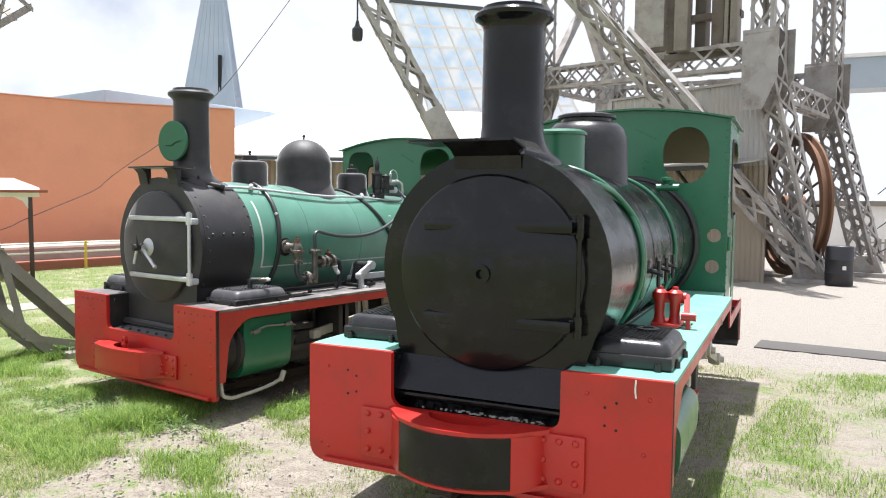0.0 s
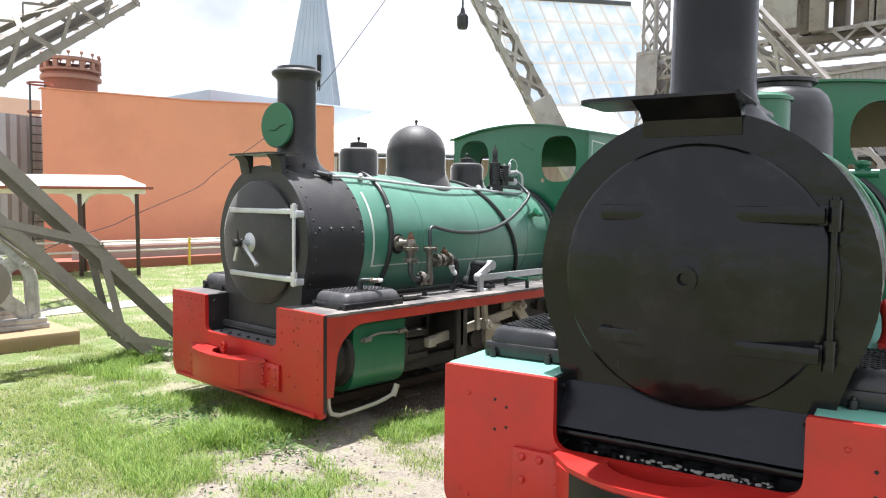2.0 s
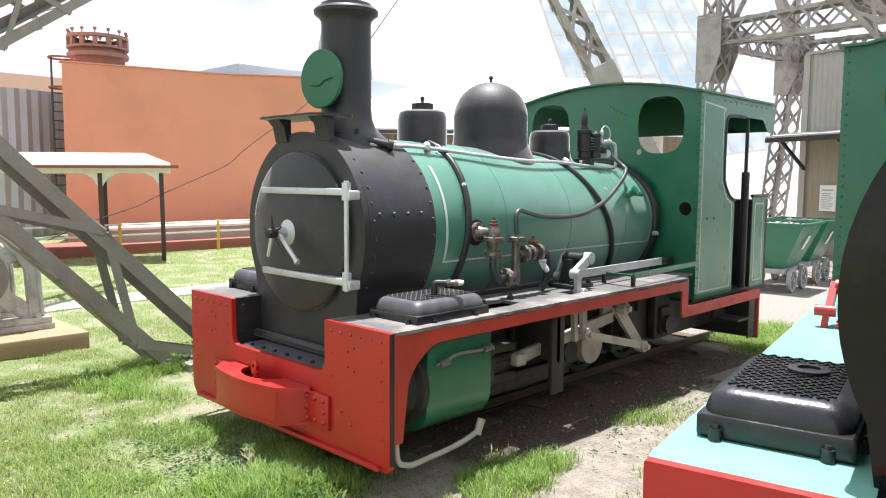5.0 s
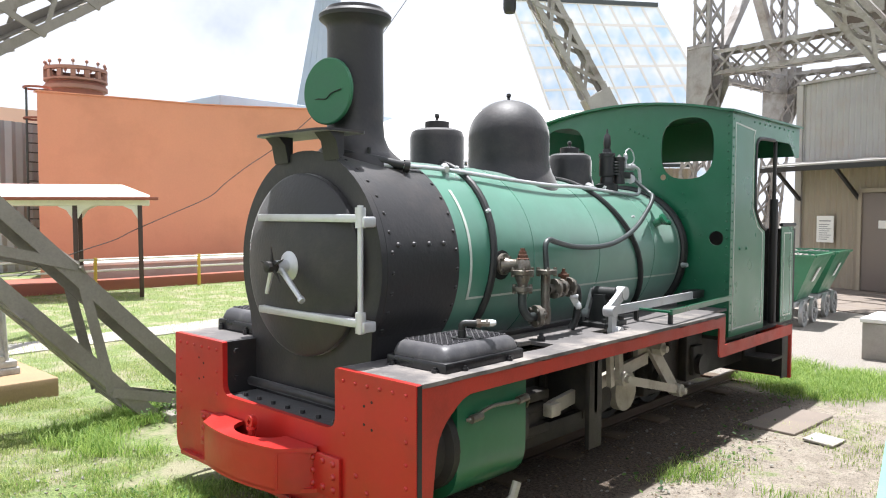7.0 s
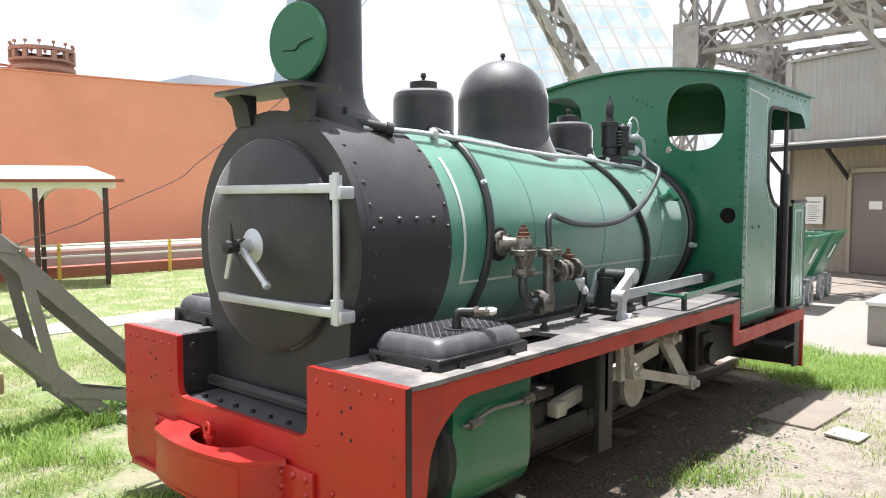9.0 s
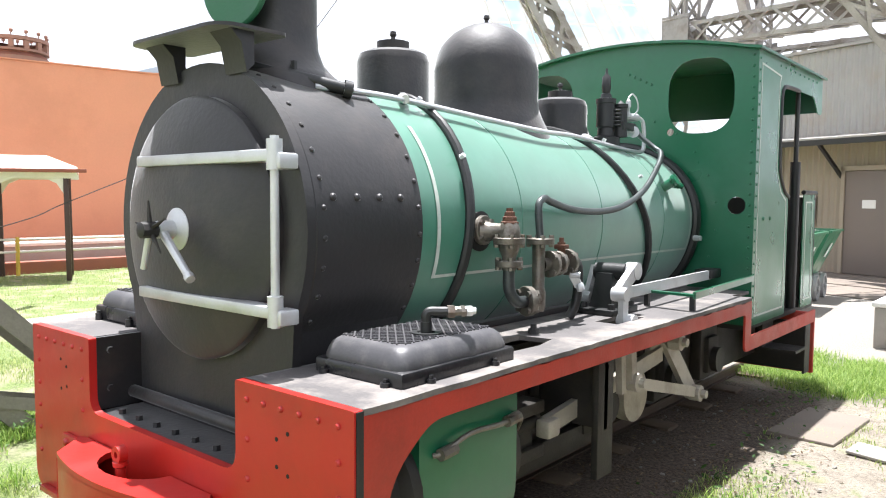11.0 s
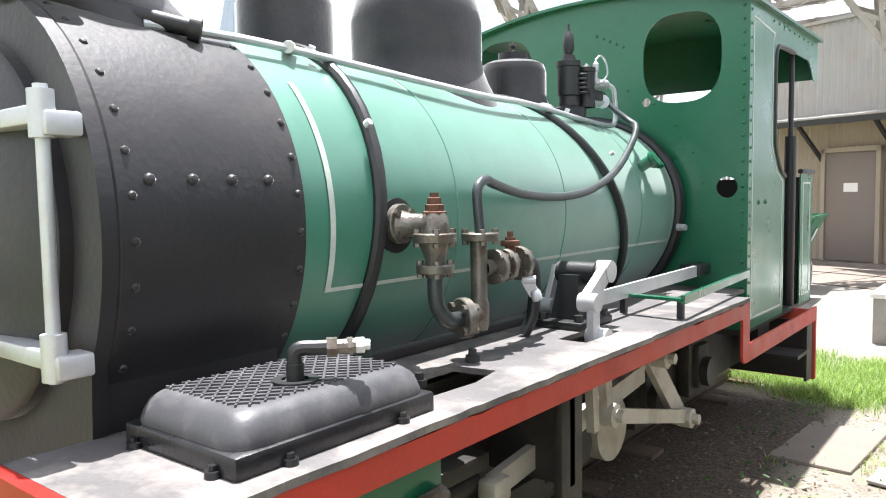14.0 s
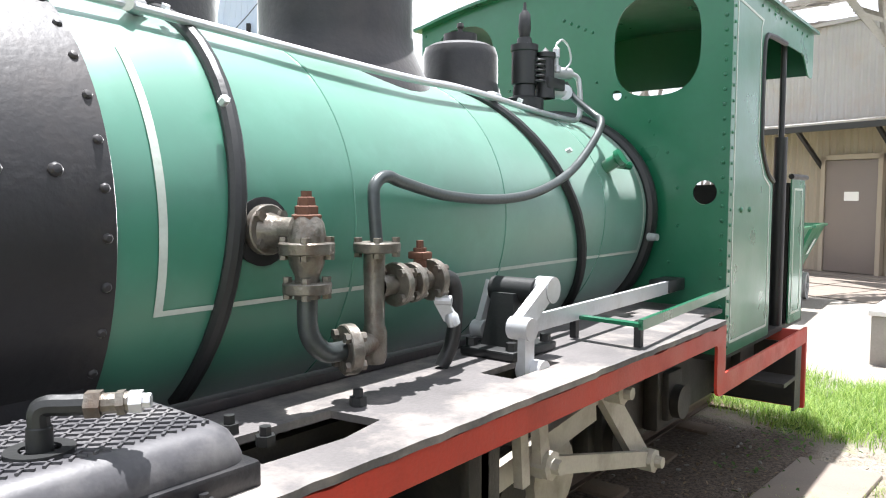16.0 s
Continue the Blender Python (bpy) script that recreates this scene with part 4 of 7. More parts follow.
    for s in (-1, 1):
        bm = B(s * (hw - 0.22), s * hw, yc + 0.62, yc + 0.86, 0.38, 0.40)
        box(bm, s * (hw - 0.24), s * (hw - 0.22), yc + 0.62, yc + 0.86, 0.38, cz0 - 0.03)
        box(bm, s * (hw - 0.02), s * (hw - 0.005), yc + 0.86, yc + 0.985, zb + 0.05, cz0 - 0.09)
        part("cab_step", bm, UNDER, L, "black folded steel step")

    # underframe
    zw = st.get("zw", 0.0)
    for s in (-1, 1):
        bm = B(s * 0.60, s * 0.63, 0.25, yc + 0.95, zb + 0.14, zt - 0.06)
        for y in (1.1, 1.85, 2.6, yc - 0.15):
            box(bm, s * 0.63, s * 0.70, y - 0.13, y + 0.13, zb + 0.16, zt - 0.12, 0.01)
            box(bm, s * 0.66, s * 0.73, y - 0.08, y + 0.08, zb + 0.2, zb + 0.42, 0.01)
            cyl(bm, (s * 0.7, y, zb + 0.28), (s * 0.77, y, zb + 0.28), 0.075, seg=18)
        for y in (1.45, 2.2, 3.0):
            cyl(bm, (s * 0.60, y - 0.2, zt - 0.14), (s * 0.72, y - 0.2, zt - 0.14), 0.03, seg=10)
            box(bm, s * 0.64, s * 0.66, y - 0.33, y + 0.3, zt - 0.2, zt - 0.17)
        box(bm, s * 0.64, s * 0.69, 0.95, 1.95, zb + 0.10, zb + 0.21, 0.008)
        box(bm, s * 0.64, s * 0.80, 0.95, 1.22, zb + 0.22, zb + 0.27, 0.006)
        box(bm, s * 0.64, s * 0.80, 0.95, 1.22, zb + 0.40, zb + 0.45, 0.006)
        for y in (0.98, 1.35, 1.62, 2.35, 2.9):
            cyl(bm, (s * 0.66, y, zt - 0.10), (s * 0.66, y, zt - 0.28), 0.022, seg=8)
            cyl(bm, (s * 0.66, y, zt - 0.16), (s * 0.66, y, zt - 0.19), 0.04, seg=10)
        part("side_frame", bm, UNDER, L, "black outside frame with axleboxes")
        # cylinder casing
        cxn, cxo, z0, z1 = 0.58, (hw - 0.055 if far else hw + 0.02), zb + 0.10, zt - (0.095 if far else 0.19)
        cy0 = 0.31 if far else 0.13
        sec = rounded([(cxn, z0), (cxo, z0), (cxo, z1), (cxn, z1)], [0.02, 0.20, 0.02 if far else 0.10, 0.02], 8)
        bm = prism(bmesh.new(), [(s * a, cy0, b) for a, b in sec], (0, 0.81 - cy0, 0))
        cylr = part("cylinder_casing", bm, GREEN, L, "green cylinder casing with scuffed lower edge")
        bm = lathe(bmesh.new(), (s * 0.75, cy0, (z0 + z1) / 2), (0, -1, 0), [(0.215, 0), (0.215, 0.04), (0.18, 0.06), (0.17, 0.14), (0.12, 0.17), (0, 0.175)] if far else [(0.13, 0), (0.13, 0.05), (0.1, 0.07), (0, 0.075)], 28)
        part("cylinder_cover", bm, UNDER, cylr)
        bm = lathe(bmesh.new(), (s * 0.75, 0.81, (z0 + z1) / 2), (0, 1, 0), [(0.19, 0), (0.19, 0.04), (0.07, 0.06), (0.05, 0.2), (0.03, 0.2), (0.03, 0.4), (0, 0.4)], 22)
        part("piston_gland", bm, UNDER, cylr)
        if far:
            bm = tube(bmesh.new(), [(s * cxo, 0.37, z1 - 0.13), (s * (cxo + 0.02), 0.40, z1 - 0.12), (s * (cxo + 0.025), 0.52, z1 - 0.09), (s * (cxo + 0.02), 0.68, z1 - 0.10), (s * (cxo + 0.02), 0.80, z1 - 0.1), (s * (cxo - 0.02), 0.84, z1 - 0.16)], 0.009, 8)
            for y in (0.38, 0.72):
                cyl(bm, (s * (cxo + 0.02), y, z1 - 0.125 + (y > 0.5) * 0.025), (s * (cxo + 0.02), y + 0.07, z1 - 0.12 + (y > 0.5) * 0.025), 0.02, seg=8)
            part("oil_pipe", bm, BRASS, cylr)
            bm = tube(bmesh.new(), [(s * (hw - 0.02), 0.06, zb + 0.28), (s * (hw - 0.02), 0.07, zb + 0.06), (s * (hw - 0.02), 0.13, zb + 0.01), (s * (hw - 0.02), 0.20, zb - 0.0), (s * (hw - 0.02), 0.5, zb + 0.02), (s * (hw - 0.02), 0.68, zb + 0.06)], 0.015, 8)
            cyl(bm, (s * (hw - 0.02), 0.66, zb + 0.04), (s * (hw - 0.02), 0.70, zb + 0.12), 0.022, seg=8)
            part("drain_pipe", bm, BEIGE, L, "cream painted drain pipe")
        # motion work
        xr = 0.80
        bm = bmesh.new()
        bar(bm, (s * xr, 1.22, zb + 0.34), (s * xr, 2.30, zb + 0.47), 0.03, 0.075, (1, 0, 0))
        box(bm, s * (xr - 0.02), s * (xr + 0.045), 1.18, 1.27, zb + 0.30, zb + 0.375, 0.012)
        part("connecting_rod", bm, BEIGE, L, "cream painted connecting rod")
        bm = bmesh.new()
        bar(bm, (s * 0.86, 1.86, zb + 0.41), (s * 0.86, 2.62, zb + 0.22), 0.025, 0.055, (1, 0, 0))
        bar(bm, (s * 0.83, 2.64, zb + 0.21), (s * 0.80, 2.34, zb + 0.56), 0.03, 0.09, (1, 0, 0))
        bar(bm, (s * 0.86, 1.84, zt - 0.09), (s * 0.86, 1.87, zb + 0.38), 0.03, 0.05, (1, 0, 0))
        bar(bm, (s * 0.86, 1.74, zt - 0.10), (s * 0.86, 1.76, zb + 0.38), 0.03, 0.04, (1, 0, 0))
        box(bm, s * 0.76, s * 0.80, 2.2, 2.5, zb + 0.47, zb + 0.60, 0.01)
        for y, z in ((1.88, zb + 0.41), (2.64, zb + 0.21), (2.36, zb + 0.53)):
            lathe(bm, (s * 0.83, y, z), (s, 0, 0), [(0.045, 0), (0.045, 0.06), (0.025, 0.065), (0.022, 0.09), (0, 0.09)], 8)
        part("valve_gear", bm, BEIGE, L, "cream painted valve gear links")
        bm = cyl(bmesh.new(), (s * 0.70, 2.12, zb + 0.28), (s * 0.76, 2.12, zb + 0.28), 0.13, seg=24)
        part("crank", bm, BEIGE, L)
        bm = B(s * (hw - 0.09), s * (hw - 0.06), 1.40, 1.53, zb + 0.10, zt - 0.02, bev=0.004)
        box(bm, s * 0.6, s * (hw - 0.06), 1.45, 1.48, zb + 0.3, zt - 0.1)
        part("hanger_bracket", bm, UNDER, L)
        for y in (1.1, 1.85, 2.6, yc - 0.15):
            wheel(y, 0.29 if zw == 0 else 0.33, s, L)

    return L


FAR = dict(style="far", hw=1.0, zt=0.855, zb=0.155, nn=0.48, nb=0.57, xc=-0.02, zc=1.285, rs=0.585, sf=0.21, sr=0.768, rb=0.565, yc=3.40, ch=0.892,
           cz0=0.635, cz1=2.305, cz2=2.425, buf0=0.27, buf1=0.45, bufx=-0.08, bw=0.33, rd=0.468, bulge=0.07, strap=0.242, cy=0.53, cr=0.152, ct=2.64, visz=0.075,
           seams=(1.43, 2.15, 2.90), bands=(1.035, 2.63), win=(0.54, 0.212, 1.83, 2.30), holes=((0.785, 1.375, 0.055),),
           drop=0.24, domes=(("sand_dome", 1.19, 0.167, 2.11, True, BLACK), ("steam_dome", 1.89, 0.274, 2.315, True, BLACK), ("sand_dome", 2.575, 0.161, 2.045, True, BLACK)))
NEAR = dict(style="near", hw=0.915, zt=0.945, zb=0.34, nn=0.43, nb=0.675, xc=0.035, zc=1.355, rs=0.583, sf=0.13, sr=0.72, rb=0.545, yc=3.62, ch=0.84, chl=0.955,
            cz0=0.78, cz1=2.42, cz2=2.52, buf0=0.42, buf1=0.66, bufx=-0.02, bw=0.29, rd=0.468, bulge=0.075, strap=0.225, cy=0.50, cr=0.16, ct=2.685, visz=0.03,
            seams=(1.5, 2.2, 2.9), bands=(1.05, 2.35), win=(0.48, 0.195, 1.88, 2.37), holes=((0.735, 1.43, 0.058), (0.725, 1.16, 0.058)), zw=0.11,
            drop=0.30, domes=(("sand_dome", 1.27, 0.15, 2.13, False, GREEN), ("steam_dome", 1.90, 0.285, 2.30, False, TOOL_GLOSS)))
far_loco = locomotive("steam_locomotive", pose(0, 0, 0), FAR, "green and black narrow-gauge steam locomotive with red front plate")
near_loco = locomotive("steam_locomotive", pose(3.705, -0.633, 0, 0, 0, 10.3), NEAR, "steam locomotive with glossy black smokebox and green cab")


# ---- fittings of the far locomotive ----
F = far_loco


def flange(bm, c, d, r, t, bolts=4, br=0.012):
    c, d = Vector(c), Vector(d).normalized()
    lathe(bm, c - d * (t / 2), d, [(0, 0), (r - 0.003, 0), (r, 0.003), (r, t - 0.003), (r - 0.003, t), (0, t)], 22)
    u, v = frame_of(d)
    for k in range(bolts):
        a = math.pi / 4 + 2 * math.pi * k / bolts
        p = c + (u * math.cos(a) + v * math.sin(a)) * (r - br * 1.1)
        cyl(bm, p - d * (t / 2 + 0.012), p + d * (t / 2 + 0.012), br, seg=6)
    return bm


# check valve on the barrel
part("valve_seat", lathe(bmesh.new(), (0.532, 1.112, 1.27), (1, 0.03, -0.01), [(0.078, 0), (0.082, 0.018), (0.066, 0.022), (0, 0.022)], 24), DARK, F)
bm = flange(bmesh.new(), (0.563, 1.112, 1.275), (1, 0.05, 0.03), 0.060, 0.024, 4, 0.013)
lathe(bm, (0.57, 1.112, 1.272), (1, 0.2, 0.0), [(0.045, 0), (0.034, 0.03), (0.032, 0.08), (0.042, 0.10)], 16)
cv = part("check_valve", bm, BRASS, F, "weathered bronze check valve with rusty bolts")
vx, vy = 0.675, 1.135
bm = lathe(bmesh.new(), (vx, vy, 1.12), (0, 0, 1), [(0.030, 0), (0.028, 0.05), (0.040, 0.08), (0.046, 0.13), (0.040, 0.17), (0.030, 0.19)], 18)
part("valve_body", bm, BRASS, cv)
part("bolted_flange", flange(bmesh.new(), (vx, vy, 1.235), (0, 0, 1), 0.064, 0.028, 4, 0.012), BRASS, cv)
part("bolted_flange", flange(bmesh.new(), (vx, vy, 1.145), (0, 0, 1), 0.056, 0.026, 4, 0.011), BRASS, cv)
bm = lathe(bmesh.new(), (vx, vy, 1.295), (0, 0, 1), [(0.034, 0), (0.036, 0.015), (0.028, 0.018), (0.028, 0.035), (0.022, 0.037), (0.02, 0.055), (0.013, 0.057), (0.013, 0.07), (0, 0.07)], 6)
part("bonnet_nut", bm, RUST, cv, "rust-brown hexagonal bonnet nut")
bm = tube(bmesh.new(), [(vx, vy, 1.13), (vx, vy, 1.06), (vx + 0.004, vy + 0.012, 1.02), (vx + 0.008, vy + 0.045, 0.99), (vx + 0.01, vy + 0.085, 0.985), (vx + 0.01, vy + 0.11, 0.985)], 0.024, 12)
part("feed_elbow", bm, PIPE, cv)
bm = flange(bmesh.new(), (vx + 0.01, vy + 0.12, 0.985), (0.35, 1, 0), 0.062, 0.03, 4, 0.013)
part("elbow_flange", bm, BRASS, cv)
# upright pipe and steam valve
ux, uy = 0.665, 1.375
bm = flange(bmesh.new(), (ux, uy, 1.225), (0, 0, 1), 0.060, 0.026, 4, 0.011)
lathe(bm, (ux, uy - 0.01, 0.93), (0, 0, 1), [(0.026, 0), (0.032, 0.02), (0.032, 0.08), (0.026, 0.10), (0.028, 0.29)], 14)
tube(bm, [(vx + 0.01, vy + 0.12, 0.985), (ux, uy - 0.02, 0.985)], 0.028, 12, 0)
sv = part("steam_valve", bm, BRASS, F, "weathered bronze steam valve on the boiler")
for k, y in enumerate((1.44, 1.50, 1.585)):
    part("bolted_flange", flange(bmesh.new(), (0.672, y, 1.125), (0, 1, 0), 0.058 - 0.004 * (k == 1), 0.022, 4, 0.011), BRASS, sv)
bm = bmesh.new()
lathe(bm, (0.668, uy, 1.125), (0, 1, 0), [(0.03, 0), (0.026, 0.05), (0.034, 0.1), (0.034, 0.16), (0.026, 0.2), (0.024, 0.26)], 14)
part("valve_barrel", bm, BRASS, sv)
bm = cyl(bmesh.new(), (0.672, 1.535, 1.15), (0.672, 1.535, 1.215), 0.018, seg=8)
box(bm, 0.645, 0.70, 1.515, 1.555, 1.185, 1.205, 0.004)
cyl(bm, (0.672, 1.535, 1.2), (0.672, 1.535, 1.235), 0.010, seg=6)
part("gland", bm, RUST, sv)
bm = bmesh.new()
bar(bm, (0.70, 1.585, 1.075), (0.722, 1.605, 1.02), 0.036, 0.016, (1, 0.5, 0))
lathe(bm, (0.722, 1.603, 1.035), (0.3, 0.2, -1), [(0.014, 0), (0.02, 0.012), (0.018, 0.036), (0, 0.042)], 10)
cyl(bm, (0.69, 1.58, 1.07), (0.73, 1.60, 1.07), 0.014, seg=10)
part("cock_handle", bm, SILVER, sv, "bright steel cock handle")
bm = tube(bmesh.new(), [(0.665, 1.60, 1.125), (0.665, 1.66, 1.125), (0.66, 1.70, 1.10), (0.655, 1.715, 1.03), (0.65, 1.705, 0.93), (0.63, 1.68, 0.86)], 0.022, 12)
part("waste_pipe", bm, HOSE, sv)
bm = tube(bmesh.new(), [(ux, uy, 1.23), (ux - 0.01, uy, 1.34), (ux - 0.015, uy + 0.012, 1.385), (ux - 0.02, uy + 0.06, 1.405), (ux - 0.035, uy + 0.14, 1.39), (0.60, 1.75, 1.355), (0.585, 2.05, 1.345), (0.585, 2.3, 1.375), (0.56, 2.58, 1.46), (0.50, 2.88, 1.60), (0.455, 3.02, 1.685), (0.40, 3.06, 1.72), (0.30, 3.06, 1.80), (0.25, 3.06, 1.87)], 0.0165, 12, 7)
part("steam_pipe", bm, PIPE, F, "grey steam pipe sweeping along the boiler")

# handrail pipe along the top
bm = tube(bmesh.new(), [(0.255, 0.50, 1.80), (0.285, 0.62, 1.798), (0.295, 0.9, 1.795), (0.345, 1.45, 1.755), (0.36, 1.85, 1.735), (0.345, 2.2, 1.735), (0.30, 2.75, 1.712), (0.30, 3.02, 1.70), (0.305, 3.09, 1.715), (0.30, 3.115, 1.77), (0.295, 3.115, 1.86), (0.285, 3.10, 1.905), (0.255, 3.02, 1.92), (0.23, 2.93, 1.92)], 0.0125, 10, 6)
part("handrail_pipe", bm, SILVER, F, "silver pipe along the boiler top")
for y, x, z in ((0.95, 0.27, 1.80), (2.45, 0.275, 1.74)):
    bm = bmesh.new()
    cyl(bm, (x - 0.05, y + 0.05, z + 0.015), (x + 0.04, y - 0.03, z - 0.005), 0.024, 0.018, seg=10)
    part("pipe_union", bm, SILVER, F)
bm = cyl(bmesh.new(), (0.19, 0.43, 1.84), (0.30, 0.60, 1.80), 0.024, 0.024, seg=12)
lathe(bm, (0.30, 0.60, 1.80), (0.11, 0.17, -0.04), [(0.034, 0), (0.034, 0.03), (0.02, 0.034)], 12)
cyl(bm, (0.2, 0.45, 1.83), (0.2, 0.45, 1.89), 0.012, seg=6)
tube(bm, [(0.19, 0.43, 1.84), (0.10, 0.34, 1.87), (0.02, 0.30, 1.895)], 0.018, 8)
part("blower_fitting", bm, HOSE, F, "black pipe fitting on the smokebox top")

# pump and gauges before the cab
px, py = 0.22, 2.76
bm = lathe(bmesh.new(), (px, py, 1.72), (0, 0, 1), [(0.085, 0), (0.085, 0.05), (0.05, 0.065), (0.046, 0.11), (0.055, 0.115), (0.055, 0.25), (0.06, 0.255), (0.06, 0.28), (0.035, 0.285), (0.03, 0.31), (0.022, 0.315), (0.028, 0.35), (0.024, 0.41), (0.008, 0.43), (0.006, 0.46), (0, 0.46)], 16)
lathe(bm, (px + 0.05, py + 0.09, 1.78), (0, 0, 1), [(0.045, 0), (0.04, 0.06), (0.04, 0.17), (0.045, 0.175), (0.045, 0.195), (0.02, 0.2), (0, 0.22)], 14)
for k in range(5):
    lathe(bm, (px + 0.05, py + 0.03, 1.84 + k * 0.022), (0, 0, 1), [(0.030, 0), (0.034, 0.006), (0.030, 0.012)], 12)
box(bm, px - 0.02, px + 0.09, py + 0.06, py + 0.2, 1.82, 1.87, 0.008)
pump = part("lubricator_pump", bm, HOSE, F, "black mechanical pump with small gauges")
bm = lathe(bmesh.new(), (px + 0.07, py + 0.15, 1.90), (0, 0, 1), [(0.02, 0), (0.02, 0.025), (0.01, 0.03), (0.010, 0.06), (0.016, 0.065), (0.016, 0.10), (0.006, 0.11), (0, 0.13)], 10)
tube(bm, [(px + 0.07, py + 0.15, 2.02), (px + 0.075, py + 0.19, 2.045), (px + 0.08, py + 0.24, 2.02), (px + 0.08, py + 0.26, 1.96), (px + 0.06, py + 0.24, 1.92)], 0.005, 6)
part("gauge_pipe", bm, SILVER, pump)
bm = cyl(bmesh.new(), (px + 0.03, py + 0.14, 1.90), (px + 0.05, py + 0.30, 1.915), 0.026, seg=12)
cyl(bm, (px + 0.04, py + 0.15, 1.815), (px + 0.06, py + 0.26, 1.825), 0.030, seg=12)
lathe(bm, (px + 0.055, py + 0.24, 1.82), (0.7, -0.7, 0), [(0.02, 0), (0.035, 0.015), (0.035, 0.03), (0, 0.032)], 12)
part("injector_valve", bm, SILVER, pump, "bright steel valve")
# green tap by the cab
bm = lathe(bmesh.new(), (0.46, 2.98, 1.46), (1, 0.1, 0.6), [(0.055, 0), (0.055, 0.02), (0.03, 0.03), (0.028, 0.10), (0.04, 0.11), (0.04, 0.13), (0, 0.135)], 16)
cyl(bm, (0.53, 2.98, 1.50), (0.55, 3.11, 1.49), 0.022, 0.018, seg=10)
part("wash_out_plug", bm, GREEN, F, "green painted tap beside the cab")
bm = cyl(bmesh.new(), (0.575, 3.28, 1.17), (0.62, 3.27, 1.17), 0.02, 0.016, seg=10)
part("cock", bm, SILVER, F)

# reversing stand with its arms
bm = B(0.56, 0.76, 1.86, 2.12, 0.857, 0.885, bev=0.006)
prism(bm, [(0.60, 1.92, 0.885), (0.72, 1.92, 0.885), (0.70, 1.95, 1.05), (0.62, 1.95, 1.05)], (0, 0.12, 0))
cyl(bm, (0.59, 2.01, 1.055), (0.75, 2.01, 1.055), 0.042, seg=16)
for x, y in ((0.585, 1.89), (0.735, 1.89), (0.735, 2.09)):
    hexbolt(bm, (x, y, 0.885), (0, 0, 1), 0.018, 0.025)
rev = part("reversing_stand", bm, HOSE, F, "black reversing stand with silver arms")
bm = bmesh.new()
bar(bm, (0.775, 2.04, 1.07), (0.80, 1.83, 0.975), 0.032, 0.06, (1, 0, 0))
cyl(bm, (0.745, 2.03, 1.062), (0.80, 2.03, 1.062), 0.042, seg=16)
cyl(bm, (0.775, 1.83, 0.97), (0.845, 1.83, 0.97), 0.034, seg=14)
part("lever_arm", bm, SILVER, rev)
bm = bmesh.new()
bar(bm, (0.825, 1.83, 0.985), (0.825, 1.83, 0.80), 0.026, 0.05, (1, 0, 0))
cyl(bm, (0.79, 1.86, 0.845), (0.87, 1.86, 0.845), 0.034, seg=12)
part("drop_link", bm, SILVER, rev)
bm = bmesh.new()
bar(bm, (0.575, 2.02, 1.075), (0.565, 1.97, 0.93), 0.022, 0.05, (1, 0, 0))
cyl(bm, (0.545, 1.96, 0.925), (0.59, 1.96, 0.925), 0.03, seg=12)
part("back_arm", bm, SILVER, rev)
bm = bmesh.new()
bar(bm, (0.745, 1.93, 0.955), (0.70, 3.30, 0.955), 0.016, 0.055, (1, 0, 0))
part("reach_rod", bm, SILVER, F, "flat silver reach rod running to the cab")
bm = B(0.62, 0.72, 3.18, 3.36, 0.93, 0.985, bev=0.006)
part("rod_guide", bm, HOSE, F)
# green bracket rail on the board
bm = bmesh.new()
bar(bm, (0.70, 2.33, 0.935), (0.97, 2.30, 0.935), 0.035, 0.012, (0, 1, 0))
bar(bm, (0.97, 2.30, 0.935), (0.90, 3.395, 0.935), 0.035, 0.016, (0, 0, 1))
part("board_rail", bm, GREEN, F, "green flat rail bracket on the running board")
for p in ((0.95, 2.33), (0.70, 2.35)):
    part("rail_post", B(p[0] - 0.012, p[0] + 0.012, p[1] - 0.012, p[1] + 0.012, 0.856, 0.928), HOSE, F)
for x, y in ((0.78, 0.93), (0.66, 0.93), (0.72, 1.25)):
    bm = hexbolt(bmesh.new(), (x, y, 0.857), (0, 0, 1), 0.022, 0.02)
    hexbolt(bm, (x, y, 0.877), (0, 0, 1), 0.013, 0.018)
    part("board_bolt", bm, HOSE, F)

# fittings of the near locomotive
N = near_loco
for g, back in ((1, 0.0), (-1, 0.6)):
    bm = B(g * 0.58, g * 0.75, 1.42 + back, 1.66 + back, 0.947, 0.97, bev=0.006)
    for x in (0.62, 0.71):
        lathe(bm, (g * x, 1.50 + back, 0.965), (0, 0, 1), [(0.05, 0), (0.036, 0.02), (0.030, 0.06), (0.034, 0.13), (0.046, 0.16), (0.046, 0.19), (0.03, 0.205), (0.018, 0.21), (0.018, 0.225), (0, 0.23)], 14)
    box(bm, g * 0.62, g * 0.71, 1.485 + back, 1.60 + back, 1.09, 1.15, 0.015)
    cyl(bm, (g * 0.585, 1.54 + back, 1.12), (g * 0.77, 1.54 + back, 1.12), 0.035, seg=14)
    rv = part("reversing_stand", bm, RED, N, "bright red reversing stand")
    bm = bmesh.new()
    bar(bm, (g * 0.775, 1.55 + back, 1.13), (g * 0.785, 1.46 + back, 1.02), 0.03, 0.055, (1, 0, 0))
    bar(bm, (g * 0.79, 1.46 + back, 1.03), (g * 0.80, 1.44 + back, 0.93), 0.025, 0.045, (1, 0, 0))
    cyl(bm, (g * 0.755, 1.45 + back, 1.02), (g * 0.84, 1.45 + back, 1.02), 0.026, seg=12)
    part("lever_arm", bm, RED, rv)
